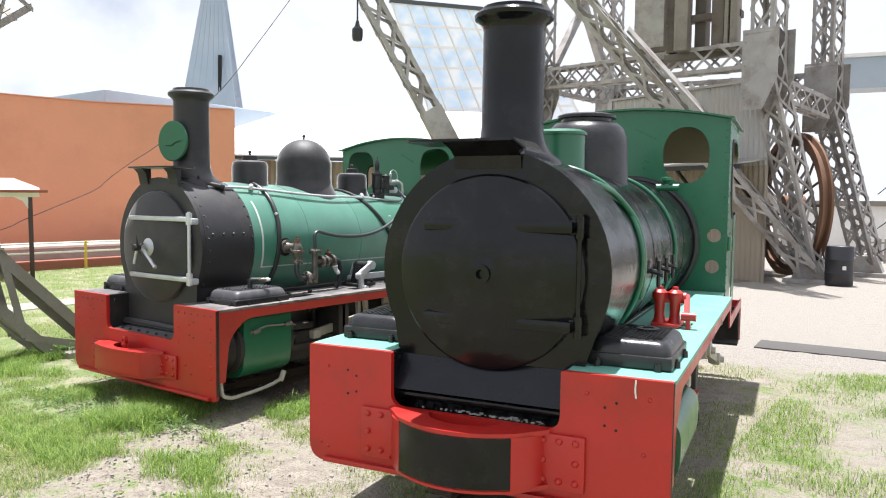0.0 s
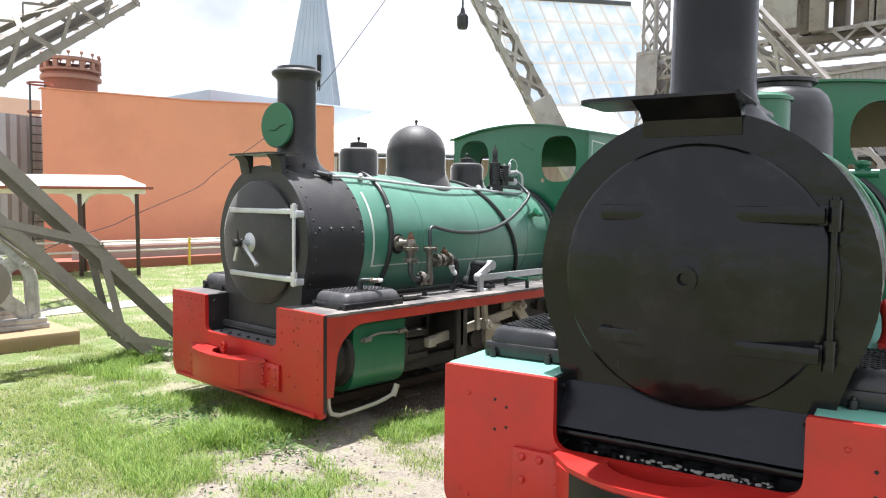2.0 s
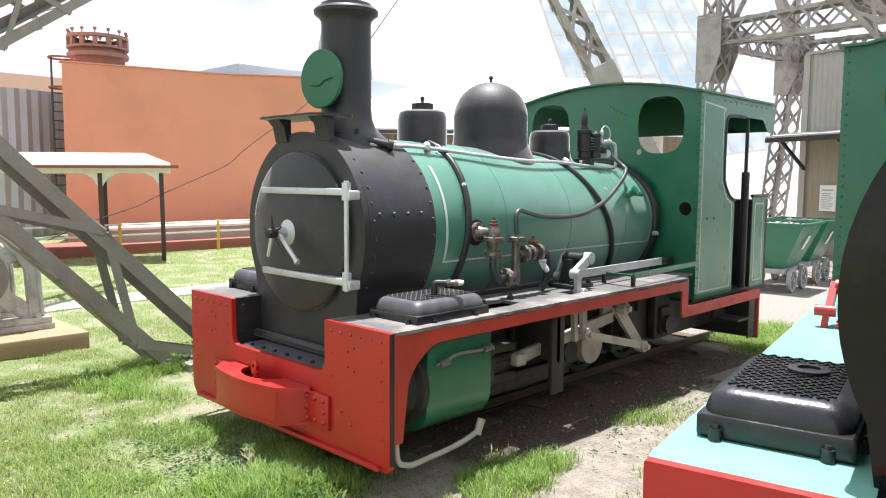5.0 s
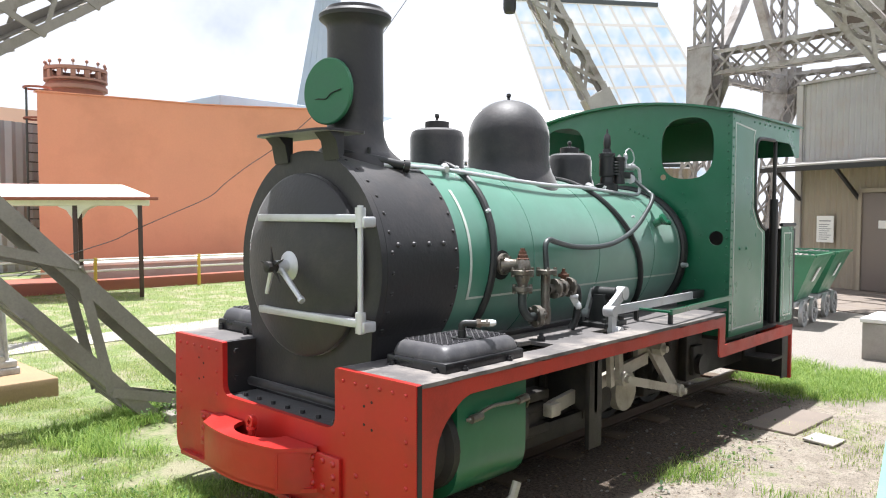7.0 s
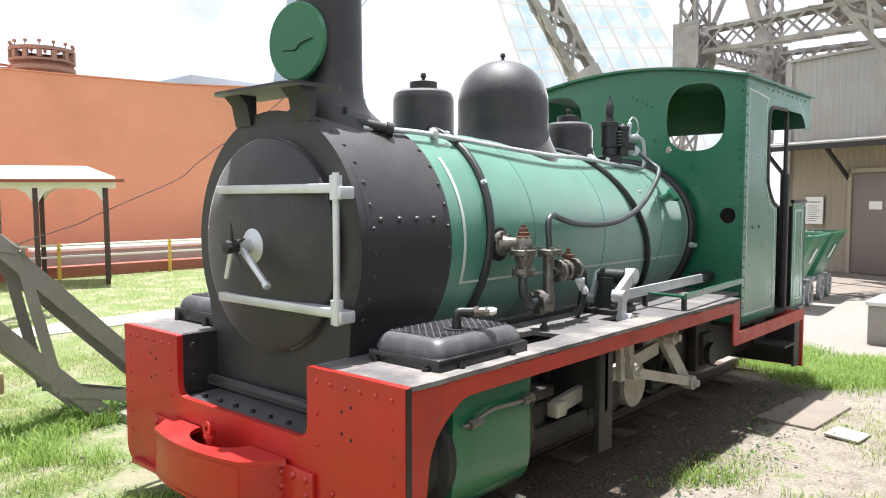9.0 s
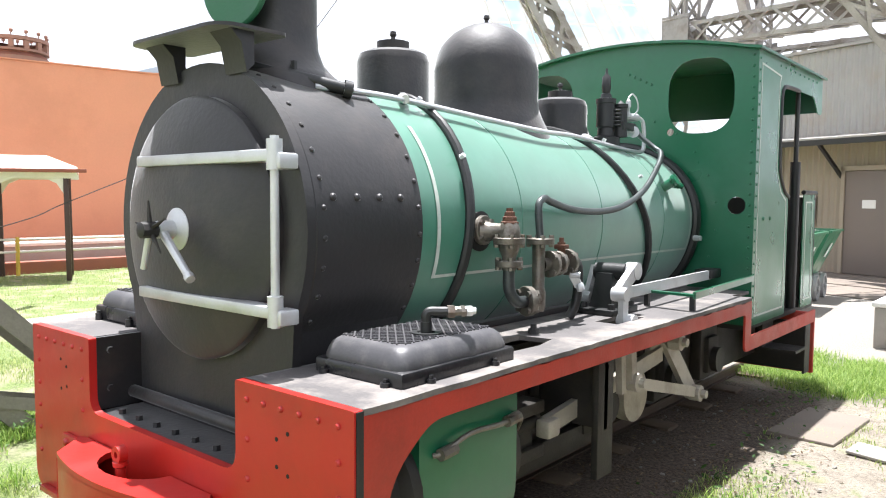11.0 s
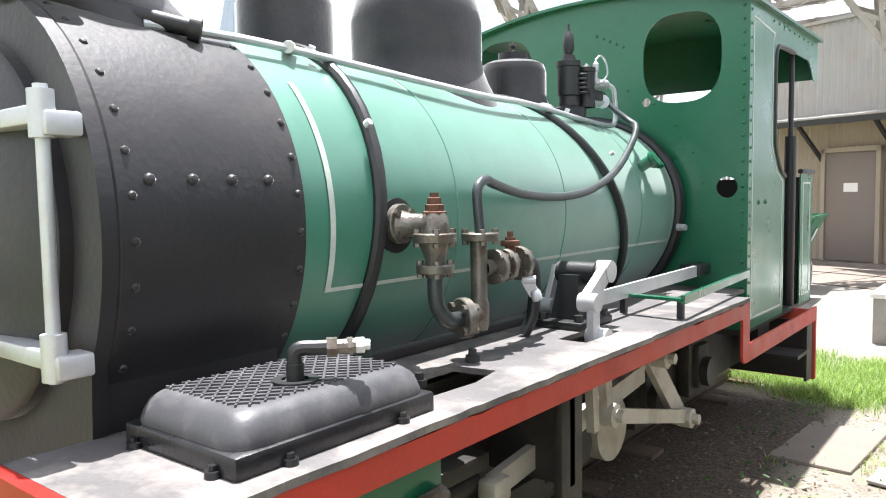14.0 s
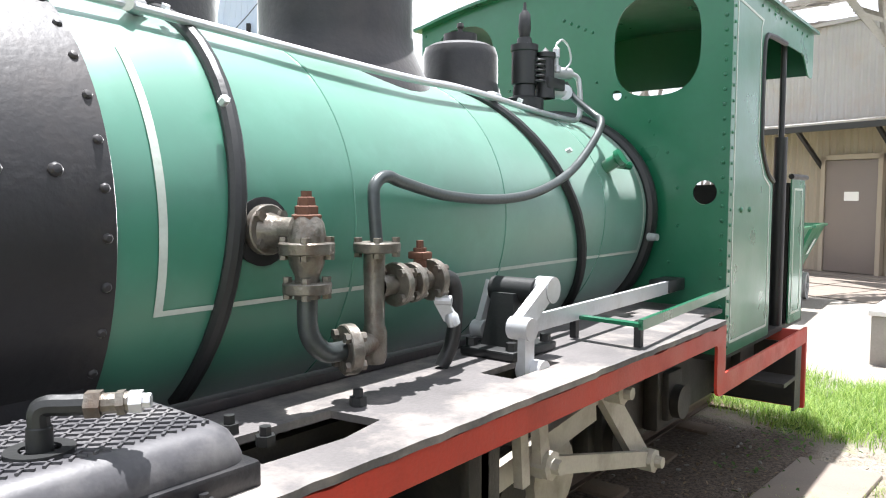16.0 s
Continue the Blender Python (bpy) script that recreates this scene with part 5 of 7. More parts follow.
bm = tube(bmesh.new(), [(0.32, 0.62, 1.82), (0.40, 0.75, 1.79), (0.46, 0.95, 1.73), (0.545, 1.08, 1.58), (0.585, 1.10, 1.38), (0.57, 1.10, 1.15)], 0.018, 10)
part("feed_pipe", bm, GREEN, N, "green pipe curving down the boiler")
bm = cyl(bmesh.new(), (0.32, 3.1, 1.83), (0.50, 3.1, 1.83), 0.03, seg=10)
lathe(bm, (0.40, 3.1, 1.83), (0, 0, 1), [(0.03, 0), (0.02, 0.03), (0.05, 0.06), (0.05, 0.08), (0, 0.09)], 12)
part("steam_cock", bm, GREEN, N)
for y in (1.45, 1.75, 2.05):
    bm = cyl(bmesh.new(), (0.56, y, 1.29), (0.63, y, 1.27), 0.016, seg=8)
    hexbolt(bm, (0.625, y, 1.27), (1, 0, 0), 0.022, 0.018)
    cyl(bm, (0.615, y, 1.19), (0.615, y, 1.35), 0.012, seg=8)
    part("plug_cock", bm, HOSE, N)
bm = bmesh.new()
prism(bm, [(0.60, 0.86, 0.60), (0.90, 0.86, 0.60), (0.92, 0.86, 0.70), (0.60, 0.86, 0.70)], (0, 0.1, 0))
part("red_bracket", bm, RED, N)
bm = B(0.845, 0.87, 3.66, 3.78, 1.30, 1.42, bev=0.006)
part("lamp_bracket", bm, GREEN_SIDE, N)


# ---- ground ----
def ground_material():
    m = bpy.data.materials.new("dry_grass_and_sand")
    m.use_nodes = True
    n, l = m.node_tree.nodes, m.node_tree.links
    b = n["Principled BSDF"]
    b.inputs["Roughness"].default_value = 0.95
    co = n.new("ShaderNodeTexCoord")
    sep = n.new("ShaderNodeSeparateXYZ")
    l.new(co.outputs["Object"], sep.inputs[0])

    def nz(scale, detail=6, rough=0.6):
        q = n.new("ShaderNodeTexNoise")
        q.inputs["Scale"].default_value, q.inputs["Detail"].default_value, q.inputs["Roughness"].default_value = scale, detail, rough
        l.new(co.outputs["Object"], q.inputs["Vector"])
        return q.outputs["Fac"]

    def rng(src, a, c, lo=0.0, hi=1.0):
        q = n.new("ShaderNodeMapRange")
        q.interpolation_type = "SMOOTHSTEP"
        for k, v in (("From Min", a), ("From Max", c), ("To Min", lo), ("To Max", hi)):
            q.inputs[k].default_value = v
        l.new(src, q.inputs["Value"])
        return q.outputs[0]

    def op(kind, a, c):
        q = n.new("ShaderNodeMath")
        q.operation = kind
        for i, v in enumerate((a, c)):
            if isinstance(v, (int, float)):
                q.inputs[i].default_value = v
            else:
                l.new(v, q.inputs[i])
        return q.outputs[0]

    def mix(f, a, c):
        q = n.new("ShaderNodeMix")
        q.data_type = "RGBA"
        l.new(f, q.inputs["Factor"])
        for k, v in (("A", a), ("B", c)):
            if isinstance(v, tuple):
                q.inputs[k].default_value = (*v, 1)
            else:
                l.new(v, q.inputs[k])
        return q.outputs["Result"]

    fine, mid, big = nz(55, 8, 0.7), nz(7, 8, 0.65), nz(0.9, 5)
    sand = mix(rng(mid, 0.3, 0.7), (0.26, 0.225, 0.18), (0.42, 0.37, 0.305))
    sand = mix(rng(fine, 0.48, 0.66, 0, 0.75), sand, (0.13, 0.11, 0.085))
    grass = mix(rng(fine, 0.3, 0.7), (0.07, 0.12, 0.028), (0.27, 0.33, 0.12))
    grass = mix(rng(nz(2.2), 0.45, 0.62, 0, 0.75), grass, (0.35, 0.31, 0.22))
    # grass is thick on the lawn side and thins out into sand
    # unseen ground behind the camera gets extra grass, added to dim reflected sand
    west = op("ADD", op("ADD", rng(sep.outputs["X"], -1.2, 2.0, 0.22, -0.16), rng(sep.outputs["X"], 3.7, 4.4, 0.0, 0.14)), rng(sep.outputs["Y"], -2.2, -5.0, 0.0, 0.16))
    cover = rng(op("ADD", op("ADD", mid, op("MULTIPLY", big, 0.8)), west), 0.82, 1.0)
    col = mix(cover, sand, grass)
    # bare brown soil under the far engine, its colour darkened with the engine's shade
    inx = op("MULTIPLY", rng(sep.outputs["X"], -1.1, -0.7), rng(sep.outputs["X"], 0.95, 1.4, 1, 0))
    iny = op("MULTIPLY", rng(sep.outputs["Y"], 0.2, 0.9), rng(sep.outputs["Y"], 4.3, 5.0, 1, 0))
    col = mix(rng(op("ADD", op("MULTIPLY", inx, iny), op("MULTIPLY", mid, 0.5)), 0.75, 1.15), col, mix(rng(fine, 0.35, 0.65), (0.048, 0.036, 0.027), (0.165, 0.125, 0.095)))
    # gravel yard beyond
    yard = op("MULTIPLY", rng(op("ADD", sep.outputs["Y"], op("MULTIPLY", big, 2.0)), 5.2, 6.4), rng(sep.outputs["X"], -3.0, -1.0))
    east = op("MULTIPLY", rng(op("ADD", sep.outputs["X"], op("MULTIPLY", mid, 1.2)), 5.2, 6.2), rng(sep.outputs["Y"], 1.0, 3.0))
    gravel = mix(rng(fine, 0.3, 0.7), (0.20, 0.18, 0.155), (0.40, 0.365, 0.32))
    col = mix(op("MAXIMUM", op("MAXIMUM", yard, east), rng(sep.outputs["Y"], 13.0, 15.0)), col, gravel)
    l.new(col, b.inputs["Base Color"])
    bp = n.new("ShaderNodeBump")
    bp.inputs["Strength"].default_value, bp.inputs["Distance"].default_value = 0.8, 0.04
    l.new(op("ADD", fine, op("MULTIPLY", mid, 1.5)), bp.inputs["Height"])
    l.new(bp.outputs["Normal"], b.inputs["Normal"])
    return m


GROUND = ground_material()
bm = bmesh.new()
xs = [-3000, -400, -60] + [-30 + 2.0 * i for i in range(13)] + [-4 + 0.07 * i for i in range(145)] + [7 + 2.0 * i for i in range(12)] + [60, 400, 3000]
ys = [-3000, -400, -60] + [-20 + 2.0 * i for i in range(9)] + [-2.6 + 0.07 * i for i in range(130)] + [7.5 + 2.0 * i for i in range(17)] + [60, 400, 3000]


def lumps(x, y):
    if not (-3.9 < x < 6 and -2.5 < y < 6.4):
        return 0.0
    return min(0.009, 0.010 * noise.noise((x * 2.3, y * 2.3, 1.0)) + 0.009 * noise.noise((x * 7.0, y * 7.0, 4.0)) - 0.004)


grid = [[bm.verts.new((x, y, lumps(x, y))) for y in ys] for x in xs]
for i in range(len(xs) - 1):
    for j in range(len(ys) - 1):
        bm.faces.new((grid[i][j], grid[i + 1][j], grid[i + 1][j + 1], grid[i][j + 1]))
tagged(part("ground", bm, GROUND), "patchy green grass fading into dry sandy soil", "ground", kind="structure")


def blade_material(name, c0, c1):
    m = bpy.data.materials.new(name)
    m.use_nodes = True
    n, l = m.node_tree.nodes, m.node_tree.links
    b = n["Principled BSDF"]
    thin = n.new("ShaderNodeBsdfTranslucent")
    both = n.new("ShaderNodeMixShader")
    both.inputs["Fac"].default_value = 0.5
    l.new(b.outputs["BSDF"], both.inputs[1])
    l.new(thin.outputs["BSDF"], both.inputs[2])
    l.new(both.outputs["Shader"], n["Material Output"].inputs["Surface"])
    g = n.new("ShaderNodeNewGeometry")
    r = n.new("ShaderNodeValToRGB")
    r.color_ramp.elements[0].color, r.color_ramp.elements[1].color = (*c0, 1), (*c1, 1)
    l.new(g.outputs["Random Per Island"], r.inputs["Fac"])
    l.new(r.outputs["Color"], b.inputs["Base Color"])
    l.new(r.outputs["Color"], thin.inputs["Color"])
    b.inputs["Roughness"].default_value = 0.6
    return m


BLADE = blade_material("grass_blades", (0.12, 0.21, 0.03), (0.50, 0.54, 0.22))
BLADE_LONG = blade_material("long_grass_blades", (0.08, 0.19, 0.02), (0.38, 0.50, 0.13))


def grass(name, boxes, label, seed, blade=BLADE):
    """Loose blades strewn over stretches (x0, x1, y0, y1, count, height, clumping)."""
    rnd = random.Random(seed)
    vs, fs = [], []
    for x0, x1, y0, y1, count, h, clump in boxes:
        k = 0
        tries = 0
        while k < count and tries < count * 8:
            tries += 1
            x, y = rnd.uniform(x0, x1), rnd.uniform(y0, y1)
            d = noise.noise((x * 1.3, y * 1.3, 3.1)) + 0.5 * noise.noise((x * 4.1, y * 4.1, 7.7))
            if d < clump + rnd.uniform(-0.25, 0.25):
                continue
            if h > 0.042 and ((2 * x - x0 - x1) / (x1 - x0)) ** 2 + ((2 * y - y0 - y1) / (y1 - y0)) ** 2 > rnd.uniform(0.1, 1.1) + 0.8 * d:
                continue
            k += 1
            hh = h * rnd.uniform(0.4, 1.25) * (1 + 0.6 * max(0, d))
            a = rnd.uniform(0, 6.283)
            w = rnd.uniform(0.0012, 0.0026) * (1 + h * 5)
            lean = rnd.uniform(0.3, 1.5) * hh
            ax, ay = math.cos(a), math.sin(a)
            bx, by = -ay * w, ax * w
            i = len(vs)
            vs += [(x - bx, y - by, -0.003), (x + bx, y + by, -0.003), (x + ax * lean * 0.4 + bx * 0.7, y + ay * lean * 0.4 + by * 0.7, hh * 0.65), (x + ax * lean * 0.4 - bx * 0.7, y + ay * lean * 0.4 - by * 0.7, hh * 0.65), (x + ax * lean, y + ay * lean, hh)]
            fs += [(i, i + 1, i + 2, i + 3), (i + 3, i + 2, i + 4)]
    me = bpy.data.meshes.new(name)
    me.from_pydata(vs, [], fs)
    me.materials.append(blade)
    return tagged(new(name, me), label, "grass", kind="stuff")


grass("grass", [(-4.5, 1.2, -2.8, 0.3, 110000, 0.024, -0.06), (1.2, 3.6, -2.8, 0.3, 22000, 0.022, 0.02), (-4.5, -1.0, 0.0, 4.0, 26000, 0.028, -0.2), (1.0, 3.4, 0.0, 4.4, 9000, 0.022, 0.15),
                (3.0, 6.5, -2.6, 5.0, 22000, 0.022, 0.05), (-12, -4.5, -2.0, 7.0, 30000, 0.04, -0.6)], "short green lawn grass in uneven tufts", 4)
grass("tall_grass", [(-1.6, 1.7, -1.2, 0.3, 9000, 0.05, -0.1), (-0.7, 1.5, -0.62, 0.12, 5200, 0.085, 0.02), (-4.2, -2.2, -2.4, -0.9, 6500, 0.06, 0.05), (0.6, 2.4, -1.4, -0.5, 2600, 0.055, 0.1), (0.95, 1.5, 0.3, 1.6, 2500, 0.06, 0.0), (-2.7, -1.3, -0.4, 0.9, 6000, 0.085, -0.2), (0.3, 1.7, 4.4, 6.2, 12000, 0.06, -0.25), (4.3, 5.9, 0.6, 5.0, 9000, 0.04, -0.1), (1.1, 2.2, 1.0, 2.3, 1500, 0.05, 0.15)],
      "longer bright green grass tufts", 9, BLADE_LONG)



def leaves(name, patches, label, seed, size, material, category):
    """Small folded leaves lying or standing at random over stretches (x, y, spread in x, spread in y, count, height)."""
    rnd = random.Random(seed)
    vs, fs = [], []
    for cx, cy, sx, sy, count, top in patches:
        for k in range(count):
            x, y, z = rnd.gauss(cx, sx), rnd.gauss(cy, sy), rnd.uniform(0.004, top)
            r = size * rnd.uniform(0.5, 1.3)
            m = Matrix.Translation((x, y, z)) @ Euler((rnd.uniform(-0.6, 0.6), rnd.uniform(-0.6, 0.6), rnd.uniform(0, 6.3))).to_matrix().to_4x4()
            i = len(vs)
            for p in ((-r, 0, 0), (-0.3 * r, 0.45 * r, 0.12 * r), (0.5 * r, 0.36 * r, 0.1 * r), (r, 0, 0), (0.5 * r, -0.36 * r, 0.1 * r), (-0.3 * r, -0.45 * r, 0.12 * r)):
                vs.append(m @ Vector(p))
            fs += [(i, i + 3, i + 2, i + 1), (i, i + 5, i + 4, i + 3)]
    me = bpy.data.meshes.new(name)
    me.from_pydata(vs, [], fs)
    me.materials.append(material)
    return tagged(new(name, me), label, category, kind="stuff")


WEED = blade_material("weed_leaves", (0.03, 0.085, 0.018), (0.13, 0.24, 0.05))
LITTER = blade_material("dry_leaf_litter", (0.07, 0.045, 0.028), (0.30, 0.22, 0.14))
leaves("weeds", [(0.15, -0.32, 0.30, 0.14, 520, 0.06), (0.85, -0.25, 0.22, 0.12, 300, 0.05), (-0.5, -0.45, 0.3, 0.15, 260, 0.05), (-2.25, 0.62, 0.18, 0.18, 420, 0.16), (1.15, 2.6, 0.12, 0.7, 160, 0.03), (0.92, 4.3, 0.08, 0.4, 160, 0.04), (-0.6, -1.3, 0.8, 0.35, 420, 0.025), (1.9, -1.6, 0.8, 0.4, 260, 0.02)],
       "dark green broad-leaved weeds at the engine's feet", 21, 0.017, WEED, "weeds")
leaves("leaf_litter", [(0.7, 2.4, 0.45, 1.2, 1500, 0.012), (0.3, -0.6, 1.2, 0.5, 700, 0.012), (2.2, -1.2, 0.9, 0.6, 350, 0.010)], "dry brown leaf litter on the soil", 22, 0.012, LITTER, "leaf litter")

# loose stones
rnd = random.Random(2)
bm = bmesh.new()
for k in range(1100):
    if k < 750:
        x, y = rnd.gauss(0.6, 1.6), rnd.gauss(-1.0, 0.7)
    else:
        x, y = rnd.uniform(-0.9, 1.5), rnd.uniform(0.3, 4.8)
    r = rnd.uniform(0.005, 0.017)
    mtx = Matrix.Translation((x, y, r * 0.25)) @ Euler((rnd.uniform(-0.5, 0.5), rnd.uniform(-0.5, 0.5), rnd.uniform(0, 6))).to_matrix().to_4x4() @ Matrix.Diagonal((r, r * rnd.uniform(0.5, 1), r * rnd.uniform(0.25, 0.6), 1))
    bmesh.ops.create_icosphere(bm, subdivisions=1, radius=1, matrix=mtx)
st_ob = part("pebbles", bm, ROCK)
tagged(st_ob, "scattered small grey pebbles on the soil", "pebbles", kind="stuff")


# ---- tracks under the engines ----
def track(m, y0, y1, label):
    t = root("railway_track", m, label, "track", kind="structure")
    y = y0 + 0.2
    while y < y1:
        part("sleeper", B(-0.55, 0.55, y - 0.08, y + 0.08, -0.05, 0.012, bev=0.01), TIMBER, t)
        y += 0.6
    for s in (-1, 1):
        bm = B(s * 0.335 - 0.014, s * 0.335 + 0.014, y0, y1, 0.056, 0.08, bev=0.004)
        box(bm, s * 0.335 - 0.005, s * 0.335 + 0.005, y0, y1, 0.012, 0.06)
        box(bm, s * 0.335 - 0.03, s * 0.335 + 0.03, y0, y1, 0.008, 0.016)
        part("rail", bm, RAIL, t)


track(pose(0, 0, 0), 0.5, 6.0, "short length of narrow-gauge track in soil")
track(pose(3.705, -0.633, 0, 0, 0, 10.3), 0.5, 6.0, "short length of narrow-gauge track in grass")

# slabs beside the far engine
ob = part("paving_slab", B(-0.19, 0.19, -0.37, 0.37, -0.03, 0.02, bev=0.012), SLAB)
ob.matrix_world = pose(1.23, 3.73, 0, 0, 0, -4)
tagged(ob, "cracked grey paving slab lying in the soil", "slab")
ob = part("tile", B(-0.10, 0.10, -0.11, 0.11, 0.0, 0.016, bev=0.004), CONC_GREY)
ob.matrix_world = pose(1.58, 3.37, 0.004, 0, 3, -6)
tagged(ob, "pale broken tile lying on dry soil", "tile")
ob = part("ground_mat", B(-1.6, 1.6, -0.28, 0.28, 0.002, 0.014, bev=0.004), RUBBER_MAT)
ob.matrix_world = pose(5.11, 6.2, 0, 0, 0, 4)
tagged(ob, "long dark rubber mat on the gravel", "mat")


# ---- lattice steelwork ----
def lattice(name, parent, p0, p1, w, d, side, panels, material, chord=0.09, lace=0.06, zigzag=False):
    """A laced column: four chords with crossed bars on its faces."""
    p0, p1 = Vector(p0), Vector(p1)
    ax = (p1 - p0).normalized()
    u = Vector(side)
    u = (u - ax * u.dot(ax)).normalized()
    v = ax.cross(u)
    bm = bmesh.new()
    L = (p1 - p0).length
    for k in range(panels):
        a, b = p0 + ax * (L * k / panels), p0 + ax * (L * (k + 1) / panels)
        for s in (-1, 1):
            for q in ((-1, 1)[k % 2],) if zigzag else (-1, 1):
                bar(bm, a + u * (-q * w / 2) + v * (s * (d / 2 - 0.004 * q)), b + u * (q * w / 2) + v * (s * (d / 2 - 0.004 * q)), lace, 0.012, u)
                bar(bm, a + v * (-q * d / 2) + u * (s * (w / 2 - 0.004 * q)), b + v * (q * d / 2) + u * (s * (w / 2 - 0.004 * q)), 0.012, lace, u)
    ob = part(name, bm, material, parent)
    ob["kind"] = "stuff"
    for a, b in ((-1, -1), (1, -1), (1, 1), (-1, 1)):
        o = u * (a * w / 2) + v * (b * d / 2)
        t = chord * 0.16
        c1, c2 = p0 + o, p1 + o
        q = [(0, 0), (-a * chord, 0), (-a * chord, -b * t), (-a * t, -b * t), (-a * t, -b * chord), (0, -b * chord)]
        part("chord", prism(bmesh.new(), [c1 + u * x + v * y for x, y in q], c2 - c1), material, ob)
    return ob


def gusset(parent, c, u, v, w, h, t, taper, material):
    """A riveted plate pair on a joint."""
    c, u, v = Vector(c), Vector(u).normalized(), Vector(v).normalized()
    nrm = u.cross(v)
    q = [c - u * (w / 2) + v * (h / 2), c + u * (w / 2) + v * (h / 2), c + u * (w / 2) - v * (h * 0.1), c + u * (w * taper) - v * (h / 2), c - u * (w / 2) - v * (h / 2)]
    for s in (-1, 1):
        bm = prism(bmesh.new(), [p + nrm * (s * t / 2) for p in q], nrm * (s * 0.02))
        pl = part("gusset_plate", bm, material, parent)
        bm = bmesh.new()
        for k in range(10):
            rivet(bm, c - u * (w * 0.42) + v * (h / 2 - h * (k + 0.5) / 10) + nrm * (s * (t / 2 + 0.02)), nrm * s, 0.025)
            rivet(bm, c + u * (w * (0.45 - 0.9 * k / 9)) + v * (h * 0.45) + nrm * (s * (t / 2 + 0.02)), nrm * s, 0.025)
        part("plate_rivets", bm, material, pl)


HF = root("headframe", pose(0.39, -0.59, 0), "tall weathered grey steel lattice mine headframe", "headframe")
A, Bq, C, D = Vector((-5.4, 17.0, 5.0)), Vector((-5.0, 21.2, 5.0)), Vector((1.5, 14.2, 4.6)), Vector((2.1, 17.9, 4.4))
AC = (C - A).normalized()
Af, Bf, Cf, Df = Vector((-6.2, 17.4, 0)), Vector((-5.6, 21.6, 0)), Vector((2.3, 15.5, 0)), Vector((3.15, 18.2, 0))
for nm, g, f in (("a", A, Af), ("b", Bq, Bf), ("c", C, Cf), ("d", D, Df)):
    lattice("lattice_leg", HF, f + Vector((0, 0, 0.3)), g, 0.55, 0.5, AC, 8, STEEL)
    top = g + (g - f) * 0.05 + Vector((0, 0, 7))
    lattice("lattice_leg", HF, g, top, 0.55, 0.5, AC, 11, STEEL)
    gusset(HF, g, AC, (0, 0, 1), 0.85, 1.7, 0.56, 0.1, STEEL)
    bm = B(-0.5, 0.5, -0.5, 0.5, 0, 0.10)
    prism(bm, [(-0.35, -0.3, 0.10), (0.35, -0.3, 0.10), (0.2, -0.3, 0.5), (-0.2, -0.3, 0.5)], (0, 0.6, 0))
    ob = part("leg_base", bm, STEEL, HF)
    ob.matrix_local = Matrix.Translation(f)
for p, q in ((A, C), (Bq, D)):
    lattice("lattice_beam", HF, p + AC * 0.4 + Vector((0, 0, 0.35)), q - AC * 0.4 + Vector((0, 0, 0.35)), 0.4, 0.6, AC.cross(Vector((0, 0, 1))), 9, STEEL)
lattice("lattice_beam", HF, A + Vector((0, 0.4, 0.3)), Bq + Vector((0, -0.4, 0.3)), 0.35, 0.5, AC, 6, STEEL)
lattice("lattice_beam", HF, C + Vector((0, 0.4, -0.3)), D + Vector((0, -0.4, -0.3)), 0.35, 0.5, AC, 5, STEEL)
bm = bmesh.new()
for p, q in ((A + Vector((0.2, 0, 0.4)), Bq + Vector((0, 0, 5.5))), (Bq + Vector((0, 0, 0.4)), A + Vector((0.2, 0, 5.5)))):
    bm = bmesh.new()
    bar(bm, p, q, 0.28, 0.16, AC)
    part("cross_brace", bm, STEEL, HF)
# inclined struts to the foot of the right leg
lattice("inclined_strut", HF, (2.25, 15.2, 0.35), (-3.1, 10.3, 8.0), 0.5, 0.42, (0, 1, 0), 14, STEEL)
bm = bmesh.new()
bar(bm, (0.65, 13.75, 3.35), (-0.9, 12.3, 5.4), 0.5, 0.05, (0, 1, 0))
part("splice_plate", bm, STEEL, HF)
lattice("inclined_strut", HF, (2.25, 15.9, 0.35), (-1.6, 18.8, 5.0), 0.45, 0.4, (0, 1, 0), 9, STEEL)
lattice("inclined_strut", HF, (-3.9, 10.8, 2.2), (-6.4, 7.6, 9.0), 0.42, 0.42, (0.7, 0.7, 0), 13, STEEL)
bm = bmesh.new()
bar(bm, (-3.85, 10.86, 2.0), (-4.45, 10.1, 3.7), 0.47, 0.47, (0.7, 0.7, 0))
part("strut_shoe", bm, STEEL, HF)
# skip box and guides
for nm, x0, x1, y0, y1, z0, mt in (("skip_plate", -1.66, -0.93, 14.6, 14.66, 5.45, STEEL), ("guide_column", -0.90, -0.70, 14.7, 15.1, 5.3, SKIP), ("guide_column", -0.64, -0.33, 14.45, 14.75, 5.28, STEEL_DARK),
                                   ("guide_column", -0.30, -0.05, 14.9, 15.3, 5.3, SKIP), ("guide_column", 0.18, 0.45, 14.55, 14.9, 5.2, SKIP), ("guide_column", 0.47, 0.56, 14.5, 14.9, 5.2, STEEL_DARK), ("guide_column", 0.60, 0.75, 14.5, 14.9, 5.2, STEEL_DARK)):
    part(nm, B(x0, x1, y0, y1, z0, 11.5, bev=0.015), mt, HF)
    bm = bmesh.new()
    for k in range(24):
        rivet(bm, (x0 + 0.05, y0, z0 + 0.1 + k * 0.12), (0, -1, 0), 0.018)
        rivet(bm, (x1 - 0.05, y0, z0 + 0.1 + k * 0.12), (0, -1, 0), 0.018)
    part("guide_rivets", bm, mt, HF)
